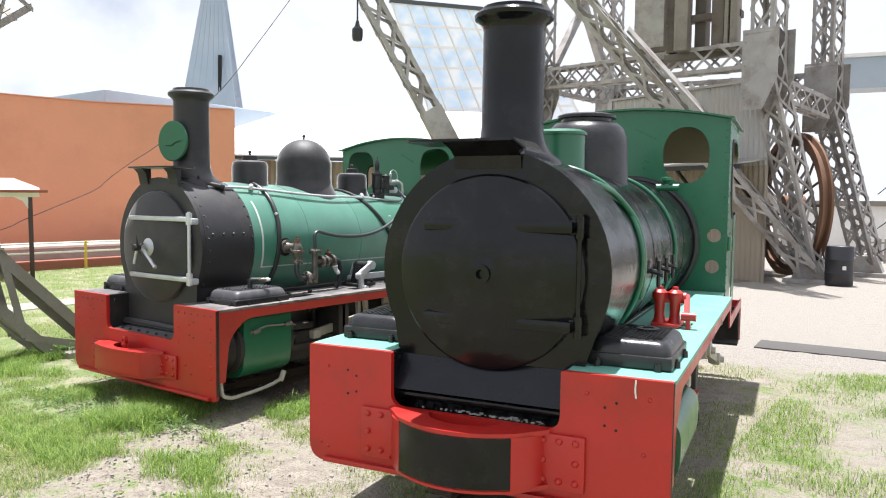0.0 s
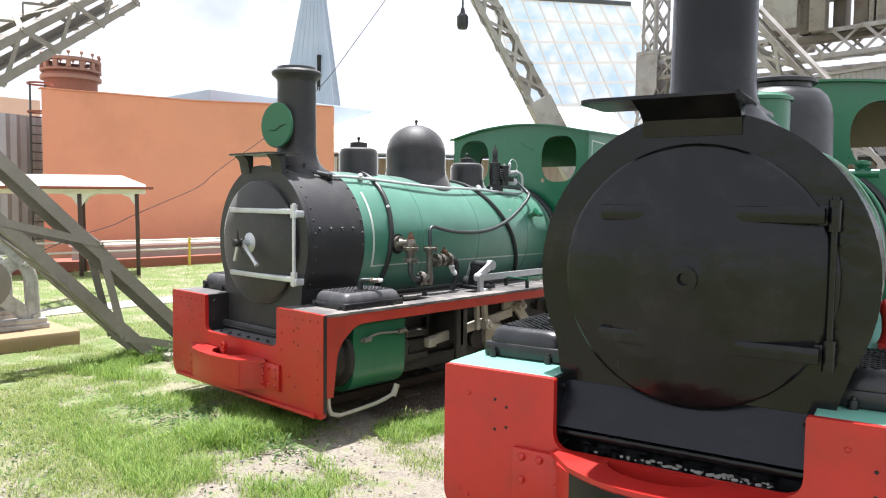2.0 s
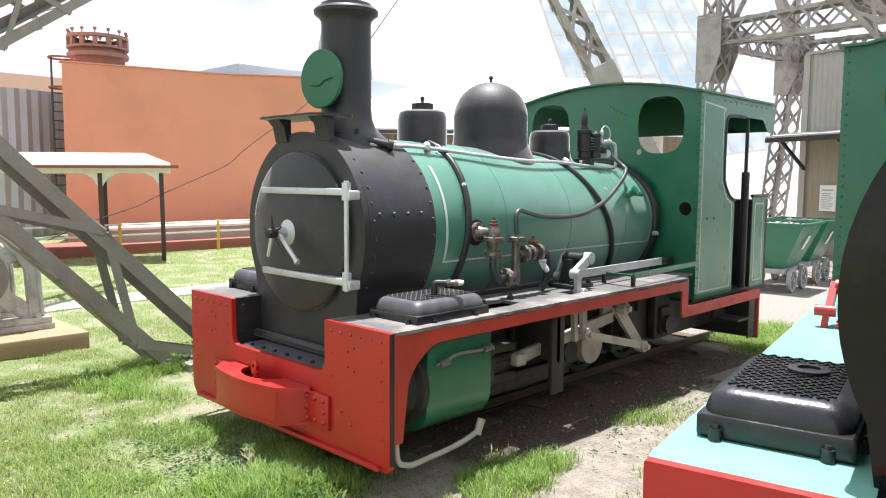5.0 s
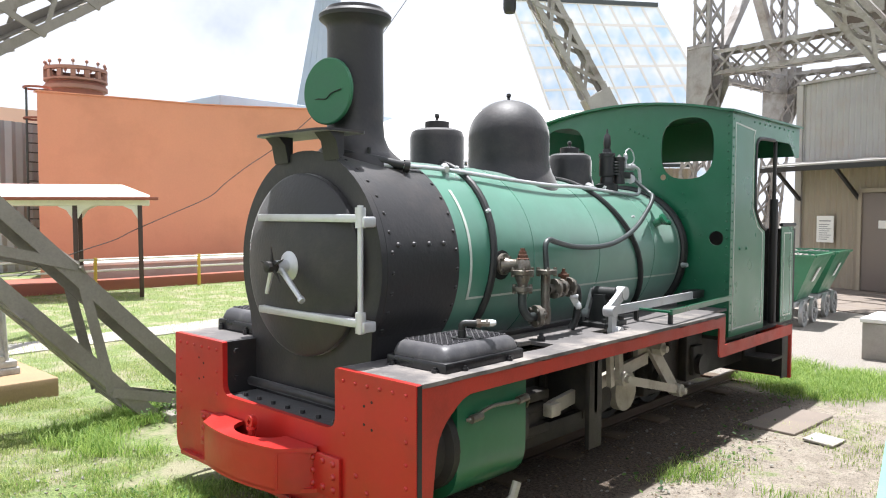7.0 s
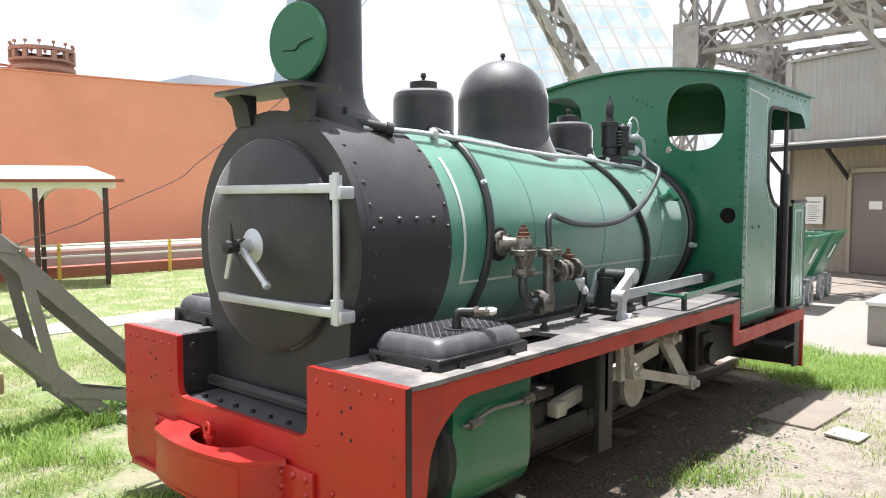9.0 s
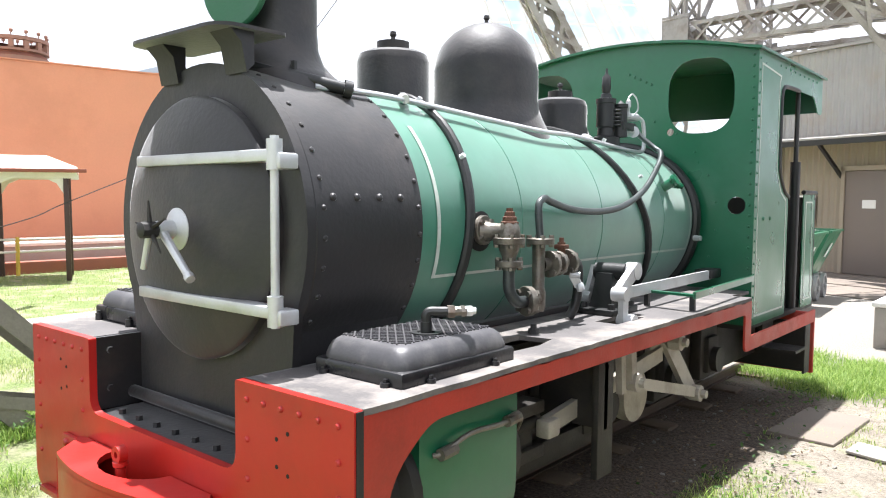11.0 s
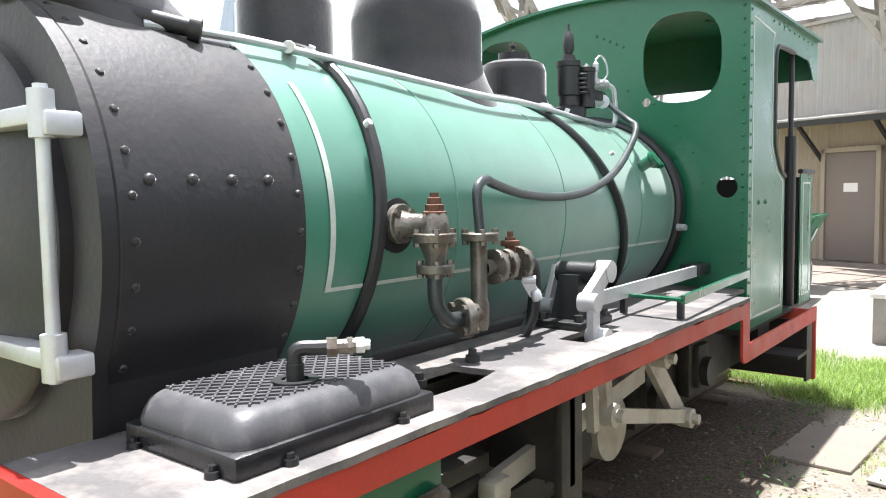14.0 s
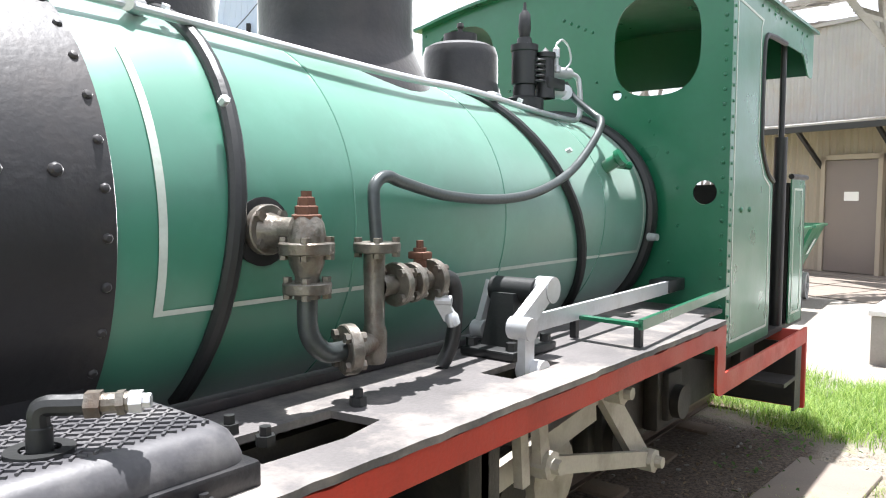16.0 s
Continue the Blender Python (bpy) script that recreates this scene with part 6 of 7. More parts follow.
for z in (5.1, 5.95, 6.9, 8.0):
    part("guide_crosspiece", B(-0.95, 0.78, 14.72, 15.0, z, z + 0.16, bev=0.02), SKIP, HF, "rust-stained steel crosspiece")
bm = B(-2.6, -1.5, 17.4, 18.6, 5.9, 9.5, bev=0.05)
box(bm, -2.45, -1.65, 17.5, 18.5, 5.6, 5.9, 0.04)
part("skip_box", bm, SKIP, HF, "hanging riveted skip box")
bm = tube(bmesh.new(), [(-5.2, 8.6, 7.5), (-5.2, 8.6, 5.35)], 0.018, 6, 0)
hk = part("hook_chain", bm, HOSE, HF)
part("hook_weight", lathe(bmesh.new(), (-5.2, 8.6, 4.95), (0, 0, 1), [(0, 0), (0.09, 0.02), (0.11, 0.1), (0.11, 0.25), (0.05, 0.32), (0.03, 0.42), (0, 0.42)], 14), HOSE, hk)

# leg and jib at the near left
LG = root("lattice_jib", pose(0, 0, 0), "weathered grey lattice steel leg and jib", "steel jib")
lattice("lattice_leg", LG, (-2.36, 0.905, -0.17), (-2.92, -2.37, 3.30), 0.36, 0.50, (1, 0, 0), 6, STEEL_DARK, 0.11, 0.07, True)
lattice("lattice_jib_arm", LG, (-4.81, -1.445, 2.28), (-8.43, 3.0, 5.28), 0.52, 0.5, (0, 0, 1), 9, STEEL_DARK, 0.12, 0.08, True)
for k in range(6):
    t = k / 5
    p = Vector((-5.1, -1.1, 2.86)).lerp(Vector((-7.6, 2.0, 4.93)), t)
    bm = bmesh.new()
    bar(bm, p, p + Vector((0, 0, 0.20)), 0.02, 0.02)
    bar(bm, p + Vector((0, 0, 0.20)), p + Vector((0.14, 0.28, 0.20)), 0.03, 0.03)
    part("step_iron", bm, STEEL_DARK, LG)
part("foot_plate", B(-2.64, -2.06, 0.50, 1.10, -0.02, 0.06, bev=0.01), STEEL_DARK, LG)


# ---- winch on its plinth ----
tagged(part("winch_plinth", B(-5.4, -3.54, -2.05, 0.25, -0.05, 0.16, bev=0.02), CONCRETE), "low tan concrete plinth", "plinth")
WN = root("winch", pose(-3.97, -0.59, 0.16), "old silver-painted geared iron winch", "winch")
fr = rounded([(-0.62, 0.0), (0.60, 0.0), (0.58, 0.16), (0.56, 0.62), (0.30, 0.98), (-0.05, 1.08), (-0.30, 0.92), (-0.55, 0.5), (-0.60, 0.16)], 0.09)
for dx in (0.0, -0.85):
    inner = [(p[0] * 0.78, 0.10 + (p[1] - 0.0) * 0.80) for p in fr]
    bm = prism_holes(bmesh.new(), fr, [inner], lambda a, b: Vector((dx, a, b)), (-0.07, 0, 0))
    f1 = part("side_frame", bm, WINCH, WN, "cast iron side frame with open webs")
    bm = bmesh.new()
    for q in ((-0.50, 0.12), (0.50, 0.12), (0.40, 0.78), (-0.30, 0.82), (0.05, 0.10)):
        bar(bm, (dx - 0.035, 0.02, 0.52), (dx - 0.035, q[0], q[1]), 0.06, 0.15, (1, 0, 0))
    part("web", bm, WINCH, f1)
    bm = bmesh.new()
    tube(bm, [(dx + 0.002, p[0] * 0.97, p[1] * 0.97 + 0.01) for p in fr + fr[:1]], 0.022, 6, 0)
    tube(bm, [(dx + 0.002, p[0] * 1.02, p[1]) for p in inner + inner[:1]], 0.016, 6, 0)
    part("web_rib", bm, WINCH, f1)
    bm = bmesh.new()
    for q in ((-0.56, 0.14), (0.52, 0.14), (0.44, 0.72), (-0.30, 0.86), (0.05, 0.14)):
        hexbolt(bm, (dx, q[0], q[1]), (1, 0, 0), 0.03, 0.05)
    part("frame_bolts", bm, WINCH, f1)
    bm = lathe(bmesh.new(), (dx, 0.02, 0.52), (1, 0, 0), [(0.13, -0.08), (0.13, 0.03), (0.09, 0.05), (0.06, 0.05), (0.06, 0.09), (0, 0.09)], 20)
    part("bearing", bm, WINCH, f1)
    bm = B(dx - 0.12, dx + 0.06, -0.68, 0.66, 0.0, 0.06, bev=0.01)
    box(bm, dx - 0.10, dx + 0.05, -0.66, 0.64, 0.06, 0.12, 0.01)
    part("foot", bm, WINCH, f1)


def gear(name, c, r, w, teeth):
    bm = lathe(bmesh.new(), c, (1, 0, 0), [(r - 0.07, 0), (r, 0), (r, w), (r - 0.07, w), (r - 0.07, 0)], 40)
    for k in range(teeth):
        a = 2 * math.pi * k / teeth
        p = Vector(c) + Vector((w / 2, r * math.cos(a), r * math.sin(a)))
        q = p + Vector((0, math.cos(a), math.sin(a))) * 0.035
        bar(bm, p, q, w, math.pi * r / teeth, (1, 0, 0))
    g = part(name, bm, WINCH, WN)
    bm = cyl(bmesh.new(), Vector(c) - Vector((0.03, 0, 0)), Vector(c) + Vector((w + 0.05, 0, 0)), 0.07, seg=14)
    for k in range(6):
        a = math.pi * k / 3
        bar(bm, Vector(c) + Vector((w / 2, 0, 0)), Vector(c) + Vector((w / 2, (r - 0.04) * math.cos(a), (r - 0.04) * math.sin(a))), w * 0.5, 0.06, (1, 0, 0))
    part("spokes", bm, WINCH, g)


gear("gear_wheel", (-0.25, -0.62, 0.62), 0.58, 0.10, 46)
gear("gear_wheel", (-0.16, -0.42, 1.12), 0.22, 0.09, 22)
gear("pinion", (-0.12, 0.05, 1.05), 0.14, 0.09, 14)
bm = cyl(bmesh.new(), (-0.8, 0.02, 0.52), (0.0, 0.02, 0.52), 0.28, seg=32)
part("drum", bm, STEEL_DARK, WN)
bm = bmesh.new()
cyl(bm, (0.08, -0.42, 0.48), (0.10, -0.12, 0.98), 0.035, seg=10)
cyl(bm, (0.02, -0.12, 0.98), (0.12, -0.12, 0.98), 0.05, seg=12)
cyl(bm, (0.02, -0.42, 0.48), (0.12, -0.42, 0.48), 0.05, seg=12)
part("crank_rod", bm, WINCH, WN)
bm = cyl(bmesh.new(), (-0.9, -0.1, 1.12), (0.05, -0.1, 1.12), 0.045, seg=12)
box(bm, -0.5, -0.1, -0.3, 0.12, 1.08, 1.2, 0.02)
part("top_shaft", bm, STEEL_DARK, WN)
bm = prism(bmesh.new(), [(-0.28, -0.36, -0.03), (0.28, -0.36, -0.03), (0.20, -0.36, 0.88), (-0.20, -0.36, 0.88)], (0, 0.72, 0))
ob = part("concrete_post", bm, CONC_GREY)
ob.matrix_world = pose(-2.62, -1.50, 0, 0, 0, 0)
tagged(ob, "squat stained grey concrete block in grass", "concrete block")

# ---- path, kerb and rail ----
bm = bmesh.new()
prism(bm, [(-5.55, -3.0, -0.02), (-6.2, -3.0, -0.02), (-6.6, 2.0, -0.02), (-7.0, 8.0, -0.02), (-6.3, 8.0, -0.02), (-5.9, 2.0, -0.02)], (0, 0, 0.032))
tagged(part("path", bm, CONC_GREY), "narrow pale concrete path across the lawn", "path", kind="structure")
bm = B(-12.23, -11.93, -4.4, 12.6, -0.02, 0.22, bev=0.01)
tagged(part("kerb", bm, RED_KERB), "low oxide-red kerb wall", "kerb", kind="structure")
tagged(part("walkway", B(-15.4, -12.23, -4.4, 12.6, -0.02, 0.05), RED_KERB), "red walkway behind the kerb", "walkway", kind="structure")
tagged(part("bench_wall", B(-13.77, -13.27, 4.1, 11.45, 0.05, 0.42, bev=0.01), CONC_GREY), "long low grey bench wall", "bench", kind="structure")
tagged(part("bench_top", B(-13.82, -13.22, 4.05, 11.5, 0.422, 0.49, bev=0.01), CREAM), "pale capping of the bench wall", "bench", kind="structure")
RL = root("guard_rail", pose(0.51, -0.43, 0), "low guard rail with yellow posts", "guard rail")
for y in (-2.2, 0.0, 2.2, 4.3, 6.5, 8.7, 10.9):
    part("rail_post", cyl(bmesh.new(), (-12.3, y, 0), (-12.3, y, 0.68), 0.035, seg=10), YELLOW, RL, "yellow painted post")
for z in (0.42, 0.64):
    part("rail_bar", tube(bmesh.new(), [(-12.3, -3, z), (-12.3, 12, z)], 0.022, 8, 0), CREAM, RL)

# ---- orange wall and what stands round it ----
bm = bmesh.new()
W0, W1, W2 = Vector((-15.85, 4.23, 4.40)), Vector((-15.5, 8.35, 4.49)), Vector((-13.77, 12.15, 4.57))
ring = [W0, W1, W2, W2 + Vector((-2.5, 0.6, 0)), W1 + Vector((-3, 1.2, 0)), W0 + Vector((-3, 1.6, 0))]
lo_v, hi_v = [bm.verts.new((p.x, p.y, 0)) for p in ring], [bm.verts.new(p) for p in ring]
for i in range(6):
    j = (i + 1) % 6
    bm.faces.new((lo_v[i], lo_v[j], hi_v[j], hi_v[i]))
bm.faces.new(hi_v)
tagged(part("wall_orange", bm, ORANGE), "tall plain terracotta-orange plastered wall", "wall", kind="structure")
bm = bmesh.new()
for p, q in ((W0, W1), (W1, W2)):
    bar(bm, p + Vector((-0.12, 0, 0.018)), q + Vector((-0.12, 0, 0.018)), 0.30, 0.03, (1, 0, 0))
for q in (0.62, 0.78):
    p = W0.lerp(W1, q) + Vector((-1.6, 0, 0))
    ob = part("roof_vent", lathe(bmesh.new(), (0, 0, -0.3), (0, 0, 1), [(0.05, 0), (0.05, 0.42), (0.22, 0.42), (0.16, 0.47), (0, 0.5)], 14), PIPE)
    ob.matrix_world = Matrix.Translation(p)
    tagged(ob, "small dark round roof vent behind the wall", "vent", "roof vents")
tagged(part("coping", bm, ORANGE), "thin orange coping on the wall", "coping", kind="structure")


def corrugated(name, p0, p1, z0, z1, pitch, amp, material, parent=None, label="", category=""):
    """A ribbed sheet between two plan points."""
    p0, p1 = Vector(p0), Vector(p1)
    d = (p1 - p0)
    L = d.length
    d.normalize()
    nrm = Vector((d.y, -d.x, 0))
    bm = bmesh.new()
    k = int(L / pitch * 4)
    rows = []
    for i in range(k + 1):
        o = amp * math.sin(2 * math.pi * i / 4)
        p = p0 + d * (L * i / k) + nrm * o
        rows.append((bm.verts.new((p.x, p.y, z0)), bm.verts.new((p.x, p.y, z1)), bm.verts.new((p.x - nrm.x * 0.05, p.y - nrm.y * 0.05, z1)), bm.verts.new((p.x - nrm.x * 0.05, p.y - nrm.y * 0.05, z0))))
    for a, b in zip(rows, rows[1:]):
        for i in range(4):
            j = (i + 1) % 4
            bm.faces.new((a[i], b[i], b[j], a[j]))
    ob = part(name, bm, material, parent)
    if label:
        tagged(ob, label, category)
    return ob


TK = root("water_tank", pose(-20.6, 3.79, 0), "ribbed galvanised round tank with a ladder", "tank")
bm = bmesh.new()
k = 180
r0 = [bm.verts.new(((2.2 + 0.03 * math.sin(i * math.pi / 2)) * math.cos(2 * math.pi * i / k), (2.2 + 0.03 * math.sin(i * math.pi / 2)) * math.sin(2 * math.pi * i / k), 0)) for i in range(k)]
r1 = [bm.verts.new((v.co.x, v.co.y, 3.95)) for v in r0]
for i in range(k):
    bm.faces.new((r0[i], r0[(i + 1) % k], r1[(i + 1) % k], r1[i]))
bm.faces.new(r1)
part("tank_shell", bm, TANK, TK)
bm = bmesh.new()
for dy in (0.0, 0.4):
    cyl(bm, (2.3, 1.0 + dy, 0.2), (2.3, 1.0 + dy, 4.85), 0.03, seg=8)
for i in range(15):
    cyl(bm, (2.3, 1.0, 0.4 + i * 0.25), (2.3, 1.4, 0.4 + i * 0.25), 0.02, seg=6)
part("ladder", bm, PIPE, TK)
for z in (4.8, 4.0):
    hoop = lathe(bmesh.new(), (2.5, 1.2, z), (0, 0, 1), [(0.34, 0), (0.34, 0.05), (0.30, 0.05), (0.30, 0), (0.34, 0)], 18)
    part("ladder_hoop", hoop, RED_KERB, TK)
tagged(part("pink_building", B(-43.7, -32.7, -6.9, 10.1, 0, 6.1), PINK), "pale pink plastered building far behind", "building")
tagged(part("grey_building", B(-22.66, -18.86, 10.76, 18.4, 0, 5.45, bev=0.05), ZINC), "low blue-grey roofed building behind the wall", "building")
WT = root("water_tower", pose(-36.69, 13.05, -0.45) @ Matrix.Diagonal((0.88, 0.88, 1, 1)), "round brick tower with pale stone bands", "tower")
bm = lathe(bmesh.new(), (0, 0, 0), (0, 0, 1), [(1.45, 0), (1.45, 8.2), (1.6, 8.25), (1.6, 8.5), (1.45, 8.5), (1.45, 8.74), (1.3, 8.74), (1.3, 8.0)], 36)
part("tower_drum", bm, BRICK, WT)
for z, h in ((8.2, 0.22), (8.62, 0.14), (9.12, 0.2)):
    part("stone_band", lathe(bmesh.new(), (0, 0, z), (0, 0, 1), [(1.4, 0), (1.68, 0.02), (1.68, h - 0.02), (1.4, h)], 36), BRICK_PALE, WT)
for i in range(14):
    a = 2 * math.pi * i / 14
    bm = B(-0.09, 0.09, -0.13, 0.13, 8.75, 9.12)
    ob = part("battlement", bm, BRICK_PALE, WT)
    ob.matrix_local = pose(1.58 * math.cos(a), 1.58 * math.sin(a), 0, 0, 0, math.degrees(a))
    bm = lathe(bmesh.new(), (0, 0, 9.32), (0, 0, 1), [(0.03, 0), (0.03, 0.1), (0.10, 0.16), (0.10, 0.24), (0, 0.32)], 8)
    ob = part("finial", bm, BRICK_PALE, WT)
    ob.matrix_local = pose(1.58 * math.cos(a), 1.58 * math.sin(a), 0)

# canopy shelter
CP = root("canopy", pose(-10.85, 4.42, 0, 0.6, 0, -25), "open shelter with faded tin roof and brown posts", "shelter")
for y in (0.0, -1.08, -3.4, -5.8):
    for x in (0.55, -0.55):
        part("post", B(x - 0.04, x + 0.04, y - 0.09, y - 0.01, 0, 1.80, bev=0.008), BROWN, CP, "dark brown timber post")
        for s in (-1, 1):
            if y == 0 and s > 0:
                continue
            q = [(x, y - 0.05 + s * 0.04, 1.45), (x, y - 0.05 + s * 0.04, 1.72), (x, y - 0.05 + s * 0.35, 1.72), (x, y - 0.05 + s * 0.14, 1.62)]
            part("bracket", prism(bmesh.new(), [(a - 0.02, b, c) for a, b, c in q], (0.04, 0, 0)), CREAM, CP)
for x in (0.58, -0.58):
    part("fascia", B(x - 0.025, x + 0.025, -6.6, 0.12, 1.70, 1.82, bev=0.005), CREAM, CP, "cream scalloped fascia board")
bm = bmesh.new()
sec = [(-0.82, 1.80), (0.82, 1.80), (0.82, 1.84), (0.70, 1.93), (0.35, 2.06), (0.0, 2.10), (-0.35, 2.06), (-0.70, 1.93), (-0.82, 1.84)]
a = [bm.verts.new((x, 0.12, z if z < 1.85 else 1.84 + (z - 1.84) * 0.25)) for x, z in sec]
b = [bm.verts.new((x, -0.35, z)) for x, z in sec]
c = [bm.verts.new((x, -7.0, z)) for x, z in sec]
for q, r in ((a, b), (b, c)):
    for i in range(len(sec)):
        j = (i + 1) % len(sec)
        bm.faces.new((q[i], q[j], r[j], r[i]))
bm.faces.new(a)
bm.faces.new(c[::-1])
part("tin_roof", bm, TIN_RED, CP, "sun-bleached rounded tin roof")
part("roof_edge", B(0.80, 0.86, -7.0, 0.27, 1.79, 1.85, bev=0.01), RED_KERB, CP)

# sharp zinc spire
SP = root("spire", pose(-25.97, 20.64, 0, 0, 0, 40), "tall pointed blue-grey zinc spire", "spire")
bm = bmesh.new()
base_pts = [Vector(p) for p in ((-1.75, -1.5, 3.0), (1.75, -1.5, 3.0), (1.75, 1.5, 3.0), (-1.75, 1.5, 3.0))]
base = [bm.verts.new(p) for p in base_pts]
tip = bm.verts.new((0.2, 0, 15.6))
for i in range(4):
    bm.faces.new((base[i], base[(i + 1) % 4], tip))
bm.faces.new(base[::-1])
part("spire_cladding", bm, ZINC, SP)
part("slot_window", B(0.5, 0.66, -1.02, -0.2, 6.6, 8.8), DARK, SP)
for i in range(4):
    for k in range(1, 7):
        p = base_pts[i].lerp(base_pts[(i + 1) % 4], k / 7)
        part("standing_seam", bar(bmesh.new(), p, Vector((0.2, 0, 15.6)), 0.045, 0.045), ZINC, SP)
part("spire_base", B(-2.2, 2.2, -2, 2, 0, 3.0), ZINC, SP)

# long shed with a white roof
SH = root("white_roof_shed", pose(0.756, -0.858, 0), "long shed with white roof and beige sheet walls", "shed")
e0, e1 = Vector((-16.3, 13.3, 0)), Vector((-8.0, 22.0, 0))
dd = (e1 - e0).normalized()
nb_ = Vector((-dd.y, dd.x, 0))
corrugated("sheet_wall", e0 + nb_ * 0.6, e1 + nb_ * 0.6, 0, 3.1, 0.25, 0.03, CORR_BEIGE, SH)
bm = bmesh.new()
prism(bm, [e0 - nb_ * 0.1 - dd * 1.6 + Vector((0, 0, 3.15)), e1 - nb_ * 0.1 + Vector((0, 0, 3.15)), e1 + nb_ * 6 + Vector((0, 0, 5.6)), e0 + nb_ * 6 + dd * 3.2 + Vector((0, 0, 5.6))], (0, 0, 0.1))
prism(bm, [e0 - nb_ * 0.1 - dd * 1.6 + Vector((0, 0, 3.15)), e0 + nb_ * 6 + dd * 3.2 + Vector((0, 0, 5.6)), e0 + nb_ * 12 - dd * 1.6 + Vector((0, 0, 3.15))], (0, 0, 0.1))
part("roof", bm, WHITE_ROOF, SH, "bright white sheet roof")
corrugated("end_wall", e0 + nb_ * 11 - dd * 1.0, e0 + nb_ * 0.6 - dd * 1.0, 0, 3.1, 0.25, 0.03, CORR_BEIGE, SH)
corrugated("sheet_wall", e0 + nb_ * 0.6 - dd * 1.0, e0 + nb_ * 0.6, 0, 3.1, 0.25, 0.03, CORR_BEIGE, SH)
part("gutter", bar(bmesh.new(), e0 - nb_ * 0.14 - dd * 1.6 + Vector((0, 0, 3.14)), e1 - nb_ * 0.14 + Vector((0, 0, 3.14)), 0.10, 0.10), PIPE, SH)
for k in range(4):
    ob = part("pilaster", B(-0.15, 0.15, -0.1, 0.1, 0, 3.1), WHITE, SH)
    p = e0 + nb_ * 0.5 + dd * (0.8 + k * 3.2)
    ob.matrix_local = Matrix.Translation(p)

# sloping glazed roof
GZ = root("glazed_roof", pose(1.25, -1.51, 0), "large sloping roof of pale blue glazed panels", "glazed roof", kind="structure")
tl, tr, br_, bl = Vector((-22.07, 30.05, 12.58)), Vector((-17.19, 36.36, 12.6)), Vector((-13.2, 40.0, 3.4)), Vector((-19.2, 32.6, 2.2))
nu, nv = 9, 9


def bil(u, v):
    return (tl * (1 - u) + tr * u) * (1 - v) + (bl * (1 - u) + br_ * u) * v


for i in range(nu):
    for j in range(nv):
        e = 0.008
        q = [bil((i + e) / nu, (j + e) / nv), bil((i + 1 - e) / nu, (j + e) / nv), bil((i + 1 - e) / nu, (j + 1 - e) / nv), bil((i + e) / nu, (j + 1 - e) / nv)]
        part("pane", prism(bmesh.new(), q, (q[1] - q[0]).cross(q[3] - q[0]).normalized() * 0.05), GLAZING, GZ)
for i in range(nu + 1):
    part("glazing_bar", bar(bmesh.new(), bil(i / nu, 0), bil(i / nu, 1), 0.07, 0.12), WHITE, GZ)
for j in range(nv + 1):
    part("glazing_bar", bar(bmesh.new(), bil(0, j / nv), bil(1, j / nv), 0.07, 0.12), WHITE, GZ)
part("top_flashing", bar(bmesh.new(), bil(-0.01, -0.01), bil(1.01, -0.01), 0.22, 0.22), PIPE, GZ)

# two-storey sheet shed with an awning
SD = root("sheet_shed", pose(0.42, -0.55, 0), "weathered corrugated sheet shed with awning and door", "shed")
s0, s1 = Vector((-2.9, 16.15, 0)), Vector((1.45, 14.55, 0))
sd = (s1 - s0).normalized()
sn = Vector((sd.y, -sd.x, 0))
corrugated("lower_wall", s0, s1, 0, 2.62, 0.13, 0.015, CORR_BEIGE, SD)
corrugated("upper_wall", s0 + sn * 0.02, s1 + sn * 0.02, 2.6, 4.45, 0.13, 0.015, CORR, SD)
bk = Vector((-sn.x, -sn.y, 0)) * 4
corrugated("end_wall", s0 + bk, s0, 0, 4.45, 0.13, 0.015, CORR, SD)
bk1 = Vector((-1.1, 3.5, 0))
corrugated("end_wall", s1, s1 + bk1, 0, 4.45, 0.13, 0.015, CORR, SD)
bm = prism(bmesh.new(), [s0 + sn * 0.1 + Vector((0, 0, 4.45)), s1 + sn * 0.1 + Vector((0, 0, 4.45)), s1 + bk1 + Vector((0, 0, 4.9)), s0 + bk + Vector((0, 0, 4.9))], (0, 0, 0.06))
part("shed_roof", bm, CORR, SD)
part("corner_flashing", bar(bmesh.new(), s0 + sn * 0.03 + Vector((0, 0, 0)), s0 + sn * 0.03 + Vector((0, 0, 4.45)), 0.16, 0.05, sd), CORR, SD)
aw = [s0 - sd * 0.25 + sn * 0.04 + Vector((0, 0, 2.72)), s1 + sn * 0.04 + Vector((0, 0, 2.72)), s1 + sn * 0.95 + Vector((0, 0, 2.60)), s0 - sd * 0.25 + sn * 0.95 + Vector((0, 0, 2.60))]
part("awning", prism(bmesh.new(), aw, (0, 0, 0.03)), CORR, SD, "sloping corrugated awning")
bm = bar(bmesh.new(), aw[3] - Vector((0, 0, 0.06)), aw[2] - Vector((0, 0, 0.06)), 0.06, 0.10)
part("awning_beam", bm, HOSE, SD)
for k in range(4):
    p = s0 + sd * (0.05 + 1.4 * k)
    bm = bar(bmesh.new(), p + sn * 0.03 + Vector((0, 0, 1.9)), p + sn * 0.85 + Vector((0, 0, 2.55)), 0.06, 0.06)
    part("awning_bracket", bm, HOSE, SD)
dq = s0 + sd * 1.55
dr = part("door", B(0, 0.95, -0.03, 0.02, 0.02, 2.02, bev=0.01), DOOR_TAUPE, SD, "taupe flush door with a paper notice")
rotz = math.degrees(math.atan2(sd.y, sd.x))
door_at = Matrix.Translation(dq + sn * 0.05) @ pose(0, 0, 0, 0, 0, rotz)
dr.matrix_local = door_at
